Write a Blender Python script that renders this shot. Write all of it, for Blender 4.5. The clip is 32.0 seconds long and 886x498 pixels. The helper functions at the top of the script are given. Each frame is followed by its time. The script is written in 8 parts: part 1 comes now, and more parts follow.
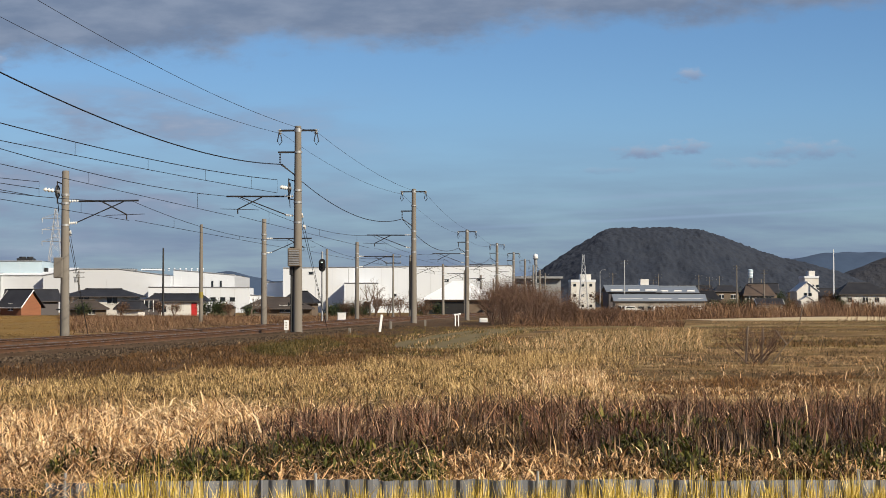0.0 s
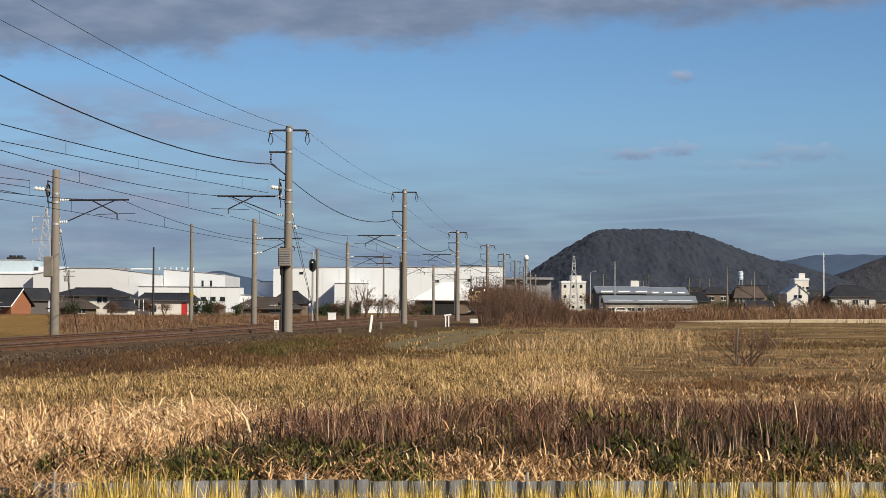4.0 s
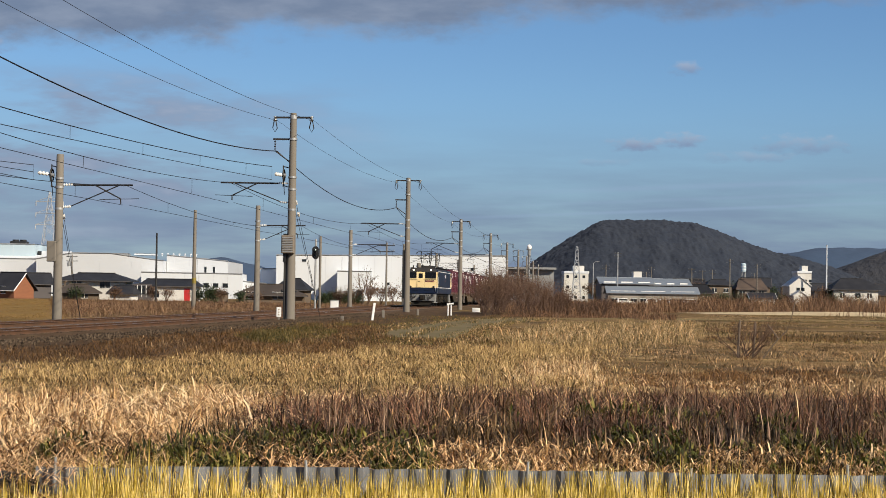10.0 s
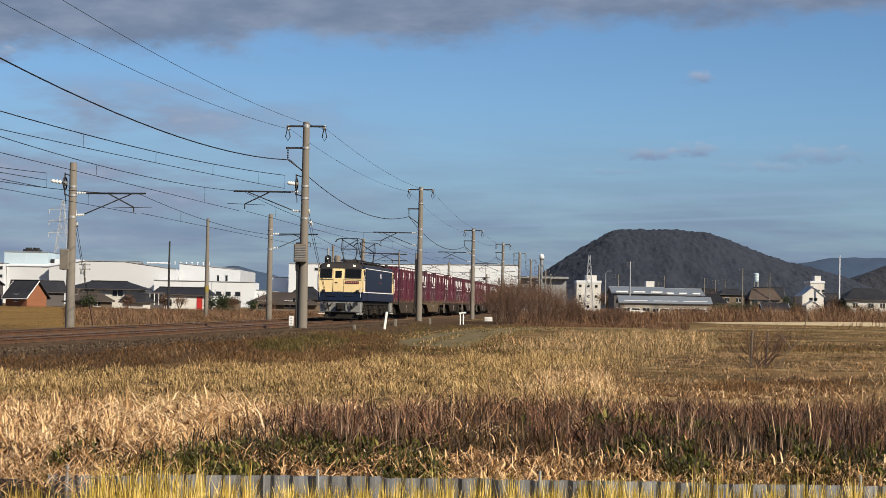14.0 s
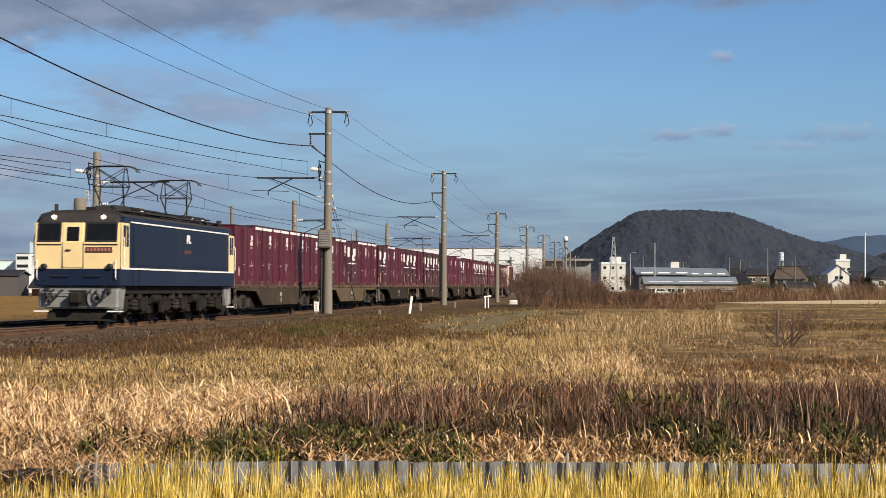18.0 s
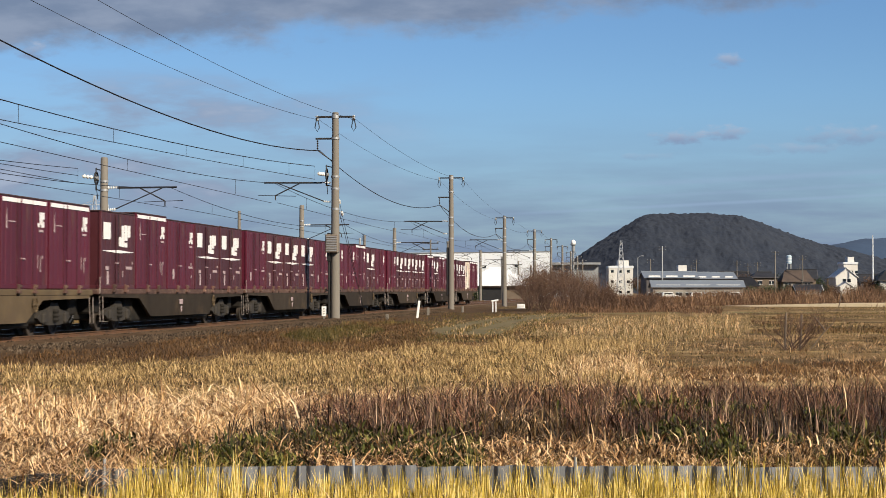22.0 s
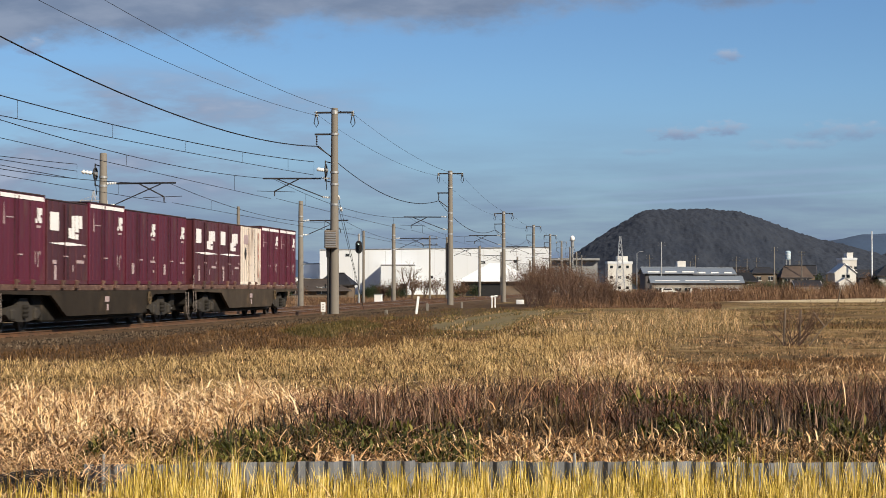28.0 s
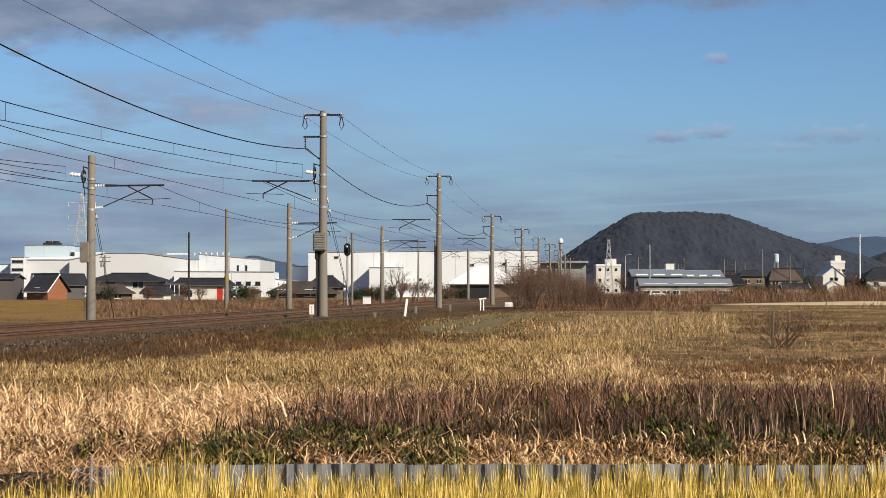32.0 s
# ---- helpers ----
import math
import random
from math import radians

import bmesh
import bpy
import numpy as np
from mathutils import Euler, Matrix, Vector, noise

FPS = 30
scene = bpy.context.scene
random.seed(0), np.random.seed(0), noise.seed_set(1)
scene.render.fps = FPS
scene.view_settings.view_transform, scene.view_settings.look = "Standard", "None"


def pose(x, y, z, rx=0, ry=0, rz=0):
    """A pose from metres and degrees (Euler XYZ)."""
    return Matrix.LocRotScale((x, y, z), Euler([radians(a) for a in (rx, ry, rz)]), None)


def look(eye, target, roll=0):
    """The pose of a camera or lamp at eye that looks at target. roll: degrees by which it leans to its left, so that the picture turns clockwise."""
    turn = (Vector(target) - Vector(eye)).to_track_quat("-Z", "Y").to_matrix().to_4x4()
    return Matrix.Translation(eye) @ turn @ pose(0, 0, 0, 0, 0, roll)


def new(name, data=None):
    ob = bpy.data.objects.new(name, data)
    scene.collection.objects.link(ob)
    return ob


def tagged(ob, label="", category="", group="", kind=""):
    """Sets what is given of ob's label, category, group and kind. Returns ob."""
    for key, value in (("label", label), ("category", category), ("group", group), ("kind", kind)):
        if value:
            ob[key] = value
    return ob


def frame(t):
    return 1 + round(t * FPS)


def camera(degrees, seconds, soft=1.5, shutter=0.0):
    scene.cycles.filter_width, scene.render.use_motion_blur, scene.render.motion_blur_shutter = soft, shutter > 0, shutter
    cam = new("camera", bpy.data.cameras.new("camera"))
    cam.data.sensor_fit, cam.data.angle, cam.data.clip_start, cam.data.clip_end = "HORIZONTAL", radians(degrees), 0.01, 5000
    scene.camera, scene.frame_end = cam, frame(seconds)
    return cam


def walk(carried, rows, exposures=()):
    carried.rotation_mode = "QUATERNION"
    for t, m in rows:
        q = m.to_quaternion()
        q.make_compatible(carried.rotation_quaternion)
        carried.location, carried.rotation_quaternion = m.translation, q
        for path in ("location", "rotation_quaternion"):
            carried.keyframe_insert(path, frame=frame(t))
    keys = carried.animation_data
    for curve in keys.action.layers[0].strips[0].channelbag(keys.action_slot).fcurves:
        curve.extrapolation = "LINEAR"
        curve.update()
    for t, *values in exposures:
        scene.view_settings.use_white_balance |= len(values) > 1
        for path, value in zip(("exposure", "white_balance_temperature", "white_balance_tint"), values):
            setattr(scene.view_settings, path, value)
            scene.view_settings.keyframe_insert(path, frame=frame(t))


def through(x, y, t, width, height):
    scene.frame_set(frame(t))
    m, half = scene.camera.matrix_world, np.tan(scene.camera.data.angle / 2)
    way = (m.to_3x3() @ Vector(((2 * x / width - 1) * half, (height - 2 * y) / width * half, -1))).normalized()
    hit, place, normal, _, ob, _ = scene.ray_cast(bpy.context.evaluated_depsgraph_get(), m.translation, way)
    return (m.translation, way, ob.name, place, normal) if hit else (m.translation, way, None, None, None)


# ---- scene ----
# The camera stands on a field path, held by hand: it only turns a little.
EYE = Vector((0.0, 0.0, 1.45))
cam = camera(26.88, 32.0, soft=0.85, shutter=0.3)


def aim(yaw, up):
    return EYE + Vector((math.sin(radians(yaw)), math.cos(radians(yaw)), math.tan(radians(up)))) * 100


# seconds, degrees to the right, degrees up, lean
walk(cam, [(t, look(EYE, aim(yaw, up), lean)) for t, yaw, up, lean in [(0, 1.129, 1.774, 0.01), (0.5, 1.16, 1.7, 0.14), (1, 1.199, 1.587, 0.17), (1.5, 1.243, 1.526, 0.22), (2, 1.317, 1.496, 0.27),
    (2.5, 1.381, 1.555, 0.34), (3, 1.43, 1.669, 0.51), (3.5, 1.432, 1.795, 0.27), (5.5, 1.365, 1.791, 0.3), (6, 1.371, 1.726, 0.5),
    (6.5, 1.377, 1.695, 0.67), (7, 1.345, 1.707, 0.73), (7.5, 1.331, 1.736, 0.73), (8, 1.325, 1.762, 0.76), (8.5, 1.331, 1.735, 0.7),
    (9, 1.347, 1.663, 0.82), (9.5, 1.355, 1.56, 0.89), (10, 1.328, 1.448, 0.88), (10.5, 1.275, 1.368, 0.88), (11, 1.246, 1.341, 0.86),
    (11.5, 1.184, 1.388, 0.74), (12, 1.137, 1.454, 0.93), (12.5, 1.065, 1.541, 0.98), (13, 1.008, 1.609, 0.88), (13.5, 0.961, 1.664, 1.01),
    (14, 0.939, 1.721, 1.03), (14.5, 0.918, 1.774, 1.03), (16.5, 0.59, 1.63, 0.73), (17, 0.493, 1.501, 0.52), (17.5, 0.364, 1.345, 0.4),
    (18, 0.201, 1.215, 0.21), (18.5, 0.052, 1.079, 0.15), (19, -0.094, 1.022, 0.03), (19.5, -0.159, 0.978, 0.12), (20, -0.125, 0.999, 0.11),
    (20.5, -0.048, 1.054, 0.13), (21, -0.013, 1.142, 0.2), (21.5, -0.012, 1.241, 0.14), (22, -0.027, 1.347, 0), (22.5, -0.039, 1.392, -0.12),
    (23, -0.012, 1.405, -0.15), (23.5, -0.003, 1.394, -0.19), (24, 0.016, 1.359, -0.21), (24.5, 0.025, 1.338, -0.14), (25, 0.052, 1.292, -0.11),
    (25.5, 0.109, 1.273, -0.12), (27.5, 0.05, 1.292, 0.02), (28, -0, 1.214, 0), (28.5, -0.023, 1.134, -0.01), (29, -0.008, 1.071, -0.11),
    (29.5, -0.001, 1.065, -0.07), (30, 0.052, 1.079, -0.08), (30.5, 0.11, 1.108, -0.02), (31, 0.218, 1.133, 0.01), (31.5, 0.305, 1.185, 0.03),
    (32, 0.352, 1.294, 0.04)]], [(0, 0.38), (14, 0.38), (17, 0.44), (20, 0.5), (25, 0.48), (28, 0.45), (32, 0.43)])

# ---- world, sun ----
SUN_UP, SUN_SIDE = radians(31), radians(43)     # the low winter sun stands behind the camera, to its right
world = bpy.data.worlds.new("sky")
scene.world = world
world.use_nodes = True
WT = world.node_tree
wn, wl = WT.nodes, WT.links
wn.clear()


def w_math(op, *vals):
    n = wn.new("ShaderNodeMath")
    n.operation = op
    for i, v in enumerate(vals):
        if isinstance(v, bpy.types.NodeSocket):
            wl.new(v, n.inputs[i])
        else:
            n.inputs[i].default_value = v
    return n.outputs[0]


def w_range(v, lo, hi, a=0.0, b=1.0):
    n = wn.new("ShaderNodeMapRange")
    n.interpolation_type = "SMOOTHSTEP"
    wl.new(v, n.inputs[0])
    for i, q in enumerate((lo, hi, a, b)):
        n.inputs[i + 1].default_value = q
    return n.outputs[0]


def w_noise(vec, scale, detail=6, rough=0.55):
    n = wn.new("ShaderNodeTexNoise")
    n.inputs["Scale"].default_value, n.inputs["Detail"].default_value, n.inputs["Roughness"].default_value = scale, detail, rough
    wl.new(vec, n.inputs["Vector"])
    return n.outputs["Fac"]


def w_vec(a, b, c=0.0):
    n = wn.new("ShaderNodeCombineXYZ")
    for i, v in enumerate((a, b, c)):
        if isinstance(v, bpy.types.NodeSocket):
            wl.new(v, n.inputs[i])
        else:
            n.inputs[i].default_value = v
    return n.outputs[0]


def w_mix(fac, a, b):
    n = wn.new("ShaderNodeMix")
    n.data_type = "RGBA"
    wl.new(fac, n.inputs[0])
    for v, i in ((a, 6), (b, 7)):
        if isinstance(v, tuple):
            n.inputs[i].default_value = (*v, 1)
        else:
            wl.new(v, n.inputs[i])
    return n.outputs[2]


def build_sky():
    out, bg, sky = wn.new("ShaderNodeOutputWorld"), wn.new("ShaderNodeBackground"), wn.new("ShaderNodeTexSky")
    sky.sky_type, sky.sun_disc = "NISHITA", False
    sky.sun_elevation, sky.sun_rotation = SUN_UP, math.pi - SUN_SIDE
    sky.air_density, sky.dust_density, sky.ozone_density = 1.0, 0.0, 1.5
    sep = wn.new("ShaderNodeSeparateXYZ")
    wl.new(wn.new("ShaderNodeTexCoord").outputs["Generated"], sep.inputs[0])
    depth = w_math("MAXIMUM", w_math("ABSOLUTE", sep.outputs[1]), 0.05)
    a, e = w_math("DIVIDE", sep.outputs[0], depth), w_math("DIVIDE", sep.outputs[2], depth)
    tint = wn.new("ShaderNodeMix")
    tint.data_type, tint.blend_type = "RGBA", "MULTIPLY"
    tint.inputs[0].default_value, tint.inputs[7].default_value = 1.0, (0.72, 0.99, 1.37, 1)
    wl.new(sky.outputs[0], tint.inputs[6])
    col = tint.outputs[2]
    # thin grey veil towards the horizon, in streaks
    veil = w_noise(w_vec(w_math("MULTIPLY", a, 3.0), w_math("MULTIPLY", e, 22.0)), 3.0)
    low = w_math("MULTIPLY", w_range(e, 0.015, 0.115, 1, 0), w_range(veil, 0.25, 0.7, 0.5, 1.0))
    col = w_mix(low, col, (2.6, 3.45, 5.45))
    # soft lilac cloud lying low on the left
    puff = w_noise(w_vec(w_math("MULTIPLY", a, 9.0), w_math("MULTIPLY", e, 34.0), 2.0), 1.6, 7)
    left = w_math("MULTIPLY", w_range(a, -0.16, 0.03, 1, 0), w_math("MULTIPLY", w_range(e, 0.015, 0.05), w_range(e, 0.095, 0.132, 1, 0)))
    col = w_mix(w_math("MULTIPLY", left, w_range(puff, 0.38, 0.62, 0.1, 0.9)), col, (3.75, 4.6, 6.5))
    col = w_mix(w_math("MULTIPLY", left, w_range(puff, 0.54, 0.72, 0, 0.6)), col, (6.2, 7.1, 8.9))
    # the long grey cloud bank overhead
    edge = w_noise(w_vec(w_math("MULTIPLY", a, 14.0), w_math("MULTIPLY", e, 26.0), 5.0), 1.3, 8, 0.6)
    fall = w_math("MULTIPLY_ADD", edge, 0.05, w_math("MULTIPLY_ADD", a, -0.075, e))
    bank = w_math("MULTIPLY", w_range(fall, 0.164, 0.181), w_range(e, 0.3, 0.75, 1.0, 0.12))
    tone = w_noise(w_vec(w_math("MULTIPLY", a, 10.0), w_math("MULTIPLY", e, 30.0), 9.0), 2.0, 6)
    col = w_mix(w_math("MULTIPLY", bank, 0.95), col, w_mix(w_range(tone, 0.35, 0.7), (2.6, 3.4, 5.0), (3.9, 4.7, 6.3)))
    # a few small fair clouds
    for ca, ce, ra, re, top in ((0.1535, 0.1255, 0.012, 0.0058, 0.7), (0.129, 0.0838, 0.026, 0.0062, 0.85), (0.1525, 0.0862, 0.018, 0.0066, 0.75), (0.218, 0.0850, 0.036, 0.0080, 0.55), (0.188, 0.0775, 0.034, 0.005, 0.4), (0.112, 0.0735, 0.020, 0.0032, 0.3), (-0.222, 0.131, 0.016, 0.006, 0.8)):
        q = w_math("ADD", w_math("POWER", w_math("ABSOLUTE", w_math("DIVIDE", w_math("SUBTRACT", a, ca), ra)), 2.0), w_math("POWER", w_math("ABSOLUTE", w_math("DIVIDE", w_math("SUBTRACT", e, ce), re)), 2.0))
        rag = w_noise(w_vec(w_math("MULTIPLY", a, 70.0), w_math("MULTIPLY", e, 150.0), ca * 40), 1.5, 6)
        k = w_range(w_math("MULTIPLY_ADD", rag, 2.4, w_math("MULTIPLY", q, -1.0)), 0.5, 1.6, 0, top)
        col = w_mix(k, col, w_mix(w_range(e, ce - re * 0.5, ce + re * 0.7), (3.2, 4.1, 6.3), (6.3, 7.0, 8.6)))
    # old condensation trails
    for e0, slope, wide, amount in ((0.0405, 0.052, 0.0015, 0.42), (0.0462, 0.052, 0.0016, 0.2), (0.053, 0.052, 0.0026, 0.34)):
        dist = w_math("ABSOLUTE", w_math("SUBTRACT", w_math("SUBTRACT", e, e0), w_math("MULTIPLY", a, slope)))
        k = w_math("MULTIPLY", w_range(dist, 0.0, wide, amount, 0), w_math("MULTIPLY", w_range(a, 0.0, 0.09), w_range(veil, 0.3, 0.6, 0.5, 1)))
        col = w_mix(k, col, (4.6, 6.3, 8.9))
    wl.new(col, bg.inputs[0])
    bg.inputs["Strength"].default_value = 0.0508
    wl.new(bg.outputs[0], out.inputs[0])


build_sky()
sun = new("sun", bpy.data.lights.new("sun", "SUN"))
sun.data.energy, sun.data.angle, sun.data.color = 5.0, radians(0.53), (1.0, 0.875, 0.68)
sun_from = Vector((math.sin(SUN_SIDE) * math.cos(SUN_UP), -math.cos(SUN_SIDE) * math.cos(SUN_UP), math.sin(SUN_UP)))
sun.matrix_basis = look(sun_from * 50, (0, 0, 0))

# ---- materials ----
def nodes_of(name):
    m = bpy.data.materials.new(name)
    m.use_nodes = True
    return m, m.node_tree.nodes, m.node_tree.links, m.node_tree.nodes["Principled BSDF"]


def mixer(nt, a, b, fac, kind="MIX"):
    n = nt.nodes.new("ShaderNodeMix")
    n.data_type, n.blend_type = "RGBA", kind
    for sock, val in ((n.inputs[0], fac), (n.inputs[6], a), (n.inputs[7], b)):
        if isinstance(val, bpy.types.NodeSocket):
            nt.links.new(val, sock)
        elif isinstance(val, tuple):
            sock.default_value = (*val[:3], 1)
        else:
            sock.default_value = val
    return n.outputs[2]


def noise_of(nt, scale, coord, detail=4.0, rough=0.6, stretch=None):
    if stretch:
        mp = nt.nodes.new("ShaderNodeMapping")
        mp.inputs["Scale"].default_value = stretch
        nt.links.new(coord, mp.inputs[0])
        coord = mp.outputs[0]
    n = nt.nodes.new("ShaderNodeTexNoise")
    n.inputs["Scale"].default_value, n.inputs["Detail"].default_value, n.inputs["Roughness"].default_value = scale, detail, rough
    nt.links.new(coord, n.inputs["Vector"])
    return n.outputs["Fac"]


def ramp_of(nt, fac, lo, hi, a=0.0, b=1.0):
    n = nt.nodes.new("ShaderNodeMapRange")
    n.inputs[1].default_value, n.inputs[2].default_value, n.inputs[3].default_value, n.inputs[4].default_value = lo, hi, a, b
    nt.links.new(fac, n.inputs[0])
    return n.outputs[0]


def mat(name, base, rough=0.7, metal=0.0, alt=None, scale=1.5, spread=0.25, fine=30.0, bump=0.15, dist=0.01,
        rand=0.0, island=0.0, stain=None, stain_scale=0.6, stretch=None, stain_lo=0.52, coat=0.0, where="Object", shine=0.5):
    """A surface of two colours mixed by a coarse and a fine noise, with relief and, if given, stains."""
    m, ns, ls, p = nodes_of(name)
    nt = m.node_tree
    tc = ns.new("ShaderNodeTexCoord").outputs[where]
    big, small = noise_of(nt, scale, tc, stretch=stretch), noise_of(nt, fine, tc, 3.0, stretch=stretch)
    alt = alt or tuple(c * (1 - spread) for c in base)
    col = mixer(nt, base, alt, ramp_of(nt, big, 0.3, 0.7))
    dark = mixer(nt, (0.62, 0.62, 0.62), (1.25, 1.25, 1.25), small)
    col = mixer(nt, col, dark, min(1.0, spread * 2), "MULTIPLY")
    if stain:
        st = noise_of(nt, stain_scale, tc, 6.0, 0.7, stretch)
        col = mixer(nt, col, stain, ramp_of(nt, st, stain_lo, stain_lo + 0.16, 0, 0.75))
    for amount, node, out in ((rand, "ShaderNodeObjectInfo", "Random"), (island, "ShaderNodeNewGeometry", "Random Per Island")):
        if amount:
            r = ns.new(node).outputs[out]
            k = ns.new("ShaderNodeCombineColor")
            v = ramp_of(nt, r, 0, 1, 1 - amount, 1 + amount)
            for i in range(3):
                ls.new(v, k.inputs[i])
            col = mixer(nt, col, k.outputs[0], 1.0, "MULTIPLY")
    ls.new(col, p.inputs["Base Color"])
    ls.new(ramp_of(nt, small, 0, 1, max(0.02, rough - 0.1), min(1, rough + 0.1)), p.inputs["Roughness"])
    p.inputs["Metallic"].default_value = metal
    p.inputs["Coat Weight"].default_value = coat
    p.inputs["Specular IOR Level"].default_value = shine
    if bump:
        b = ns.new("ShaderNodeBump")
        b.inputs["Strength"].default_value, b.inputs["Distance"].default_value = bump, dist
        ls.new(small, b.inputs["Height"])
        ls.new(b.outputs[0], p.inputs["Normal"])
    return m


def lamp_mat(name, color, strength):
    m, ns, ls, p = nodes_of(name)
    p.inputs["Base Color"].default_value = (*color, 1)
    p.inputs["Emission Color"].default_value = (*color, 1)
    p.inputs["Emission Strength"].default_value = strength
    return m


def leaf_mat(name, colours, rough=0.75, through=0.25, patch=0.6):
    """Stalks and leaves: several dry or green tones, one for each blade, drifting over the field in patches."""
    m, ns, ls, p = nodes_of(name)
    nt = m.node_tree
    rnd = ns.new("ShaderNodeNewGeometry").outputs["Random Per Island"]
    rp = ns.new("ShaderNodeValToRGB")
    els = rp.color_ramp.elements
    while len(els) < len(colours):
        els.new(0.5)
    for i, c in enumerate(colours):
        els[i].position, els[i].color = i / (len(colours) - 1), (*c, 1)
    tc = ns.new("ShaderNodeTexCoord").outputs["Object"]
    drift = noise_of(nt, patch, tc, 3.0)
    add = ns.new("ShaderNodeMath")
    add.operation = "MULTIPLY_ADD"
    ls.new(drift, add.inputs[0])
    add.inputs[1].default_value = 0.9
    small = ns.new("ShaderNodeMath")
    small.operation = "MULTIPLY_ADD"
    ls.new(noise_of(nt, patch * 7, tc, 2.0), small.inputs[0])
    small.inputs[1].default_value = 0.9
    ls.new(ramp_of(nt, rnd, 0, 1, -1.02, 0.22), small.inputs[2])
    ls.new(small.outputs[0], add.inputs[2])
    ls.new(add.outputs[0], rp.inputs[0])
    ls.new(rp.outputs[0], p.inputs["Base Color"])
    p.inputs["Roughness"].default_value = rough
    tr = ns.new("ShaderNodeBsdfTranslucent")
    ls.new(rp.outputs[0], tr.inputs[0])
    mx = ns.new("ShaderNodeMixShader")
    mx.inputs[0].default_value = through
    ls.new(p.outputs[0], mx.inputs[1])
    ls.new(tr.outputs[0], mx.inputs[2])
    ls.new(mx.outputs[0], ns["Material Output"].inputs[0])
    return m


CONCRETE = mat("pole_concrete", (0.178, 0.16, 0.138), 0.85, alt=(0.165, 0.148, 0.125), scale=1.0, stain=(0.16, 0.14, 0.12), stretch=(1, 1, 0.25))
STEEL = mat("weathered_steel", (0.022, 0.022, 0.024), 0.6, 0.2, stain=(0.05, 0.034, 0.026))
GALV = mat("galvanised_steel", (0.42, 0.43, 0.44), 0.5, 0.5)
WIRE = mat("dark_wire", (0.012, 0.014, 0.02), 0.6, 0.1, bump=0)
PORCELAIN = mat("white_porcelain", (0.8, 0.8, 0.78), 0.25, bump=0)
RUST = mat("rusty_rail", (0.125, 0.055, 0.022), 0.85, 0.0, alt=(0.055, 0.029, 0.015), fine=60)
RAILTOP = mat("polished_rail", (0.45, 0.44, 0.43), 0.3, 0.9, bump=0)
SLEEPER = mat("sleeper_concrete", (0.14, 0.10, 0.07), 0.9, alt=(0.08, 0.055, 0.04), rand=0.2)
BALLAST = mat("ballast", (0.13, 0.088, 0.054), 0.95, shine=0.1, alt=(0.07, 0.046, 0.027), scale=0.8, fine=11, bump=1.0, dist=0.08, spread=0.5)
WHITE = mat("white_paint", (0.8, 0.8, 0.79), 0.5, spread=0.08, bump=0.03)
BLACK = mat("black_paint", (0.015, 0.015, 0.016), 0.5, bump=0.05)
GLASS = mat("dark_window", (0.02, 0.024, 0.028), 0.08, bump=0)
SCREEN = mat("dark_cab_glass", (0.008, 0.009, 0.011), 0.12, bump=0, shine=0.22)


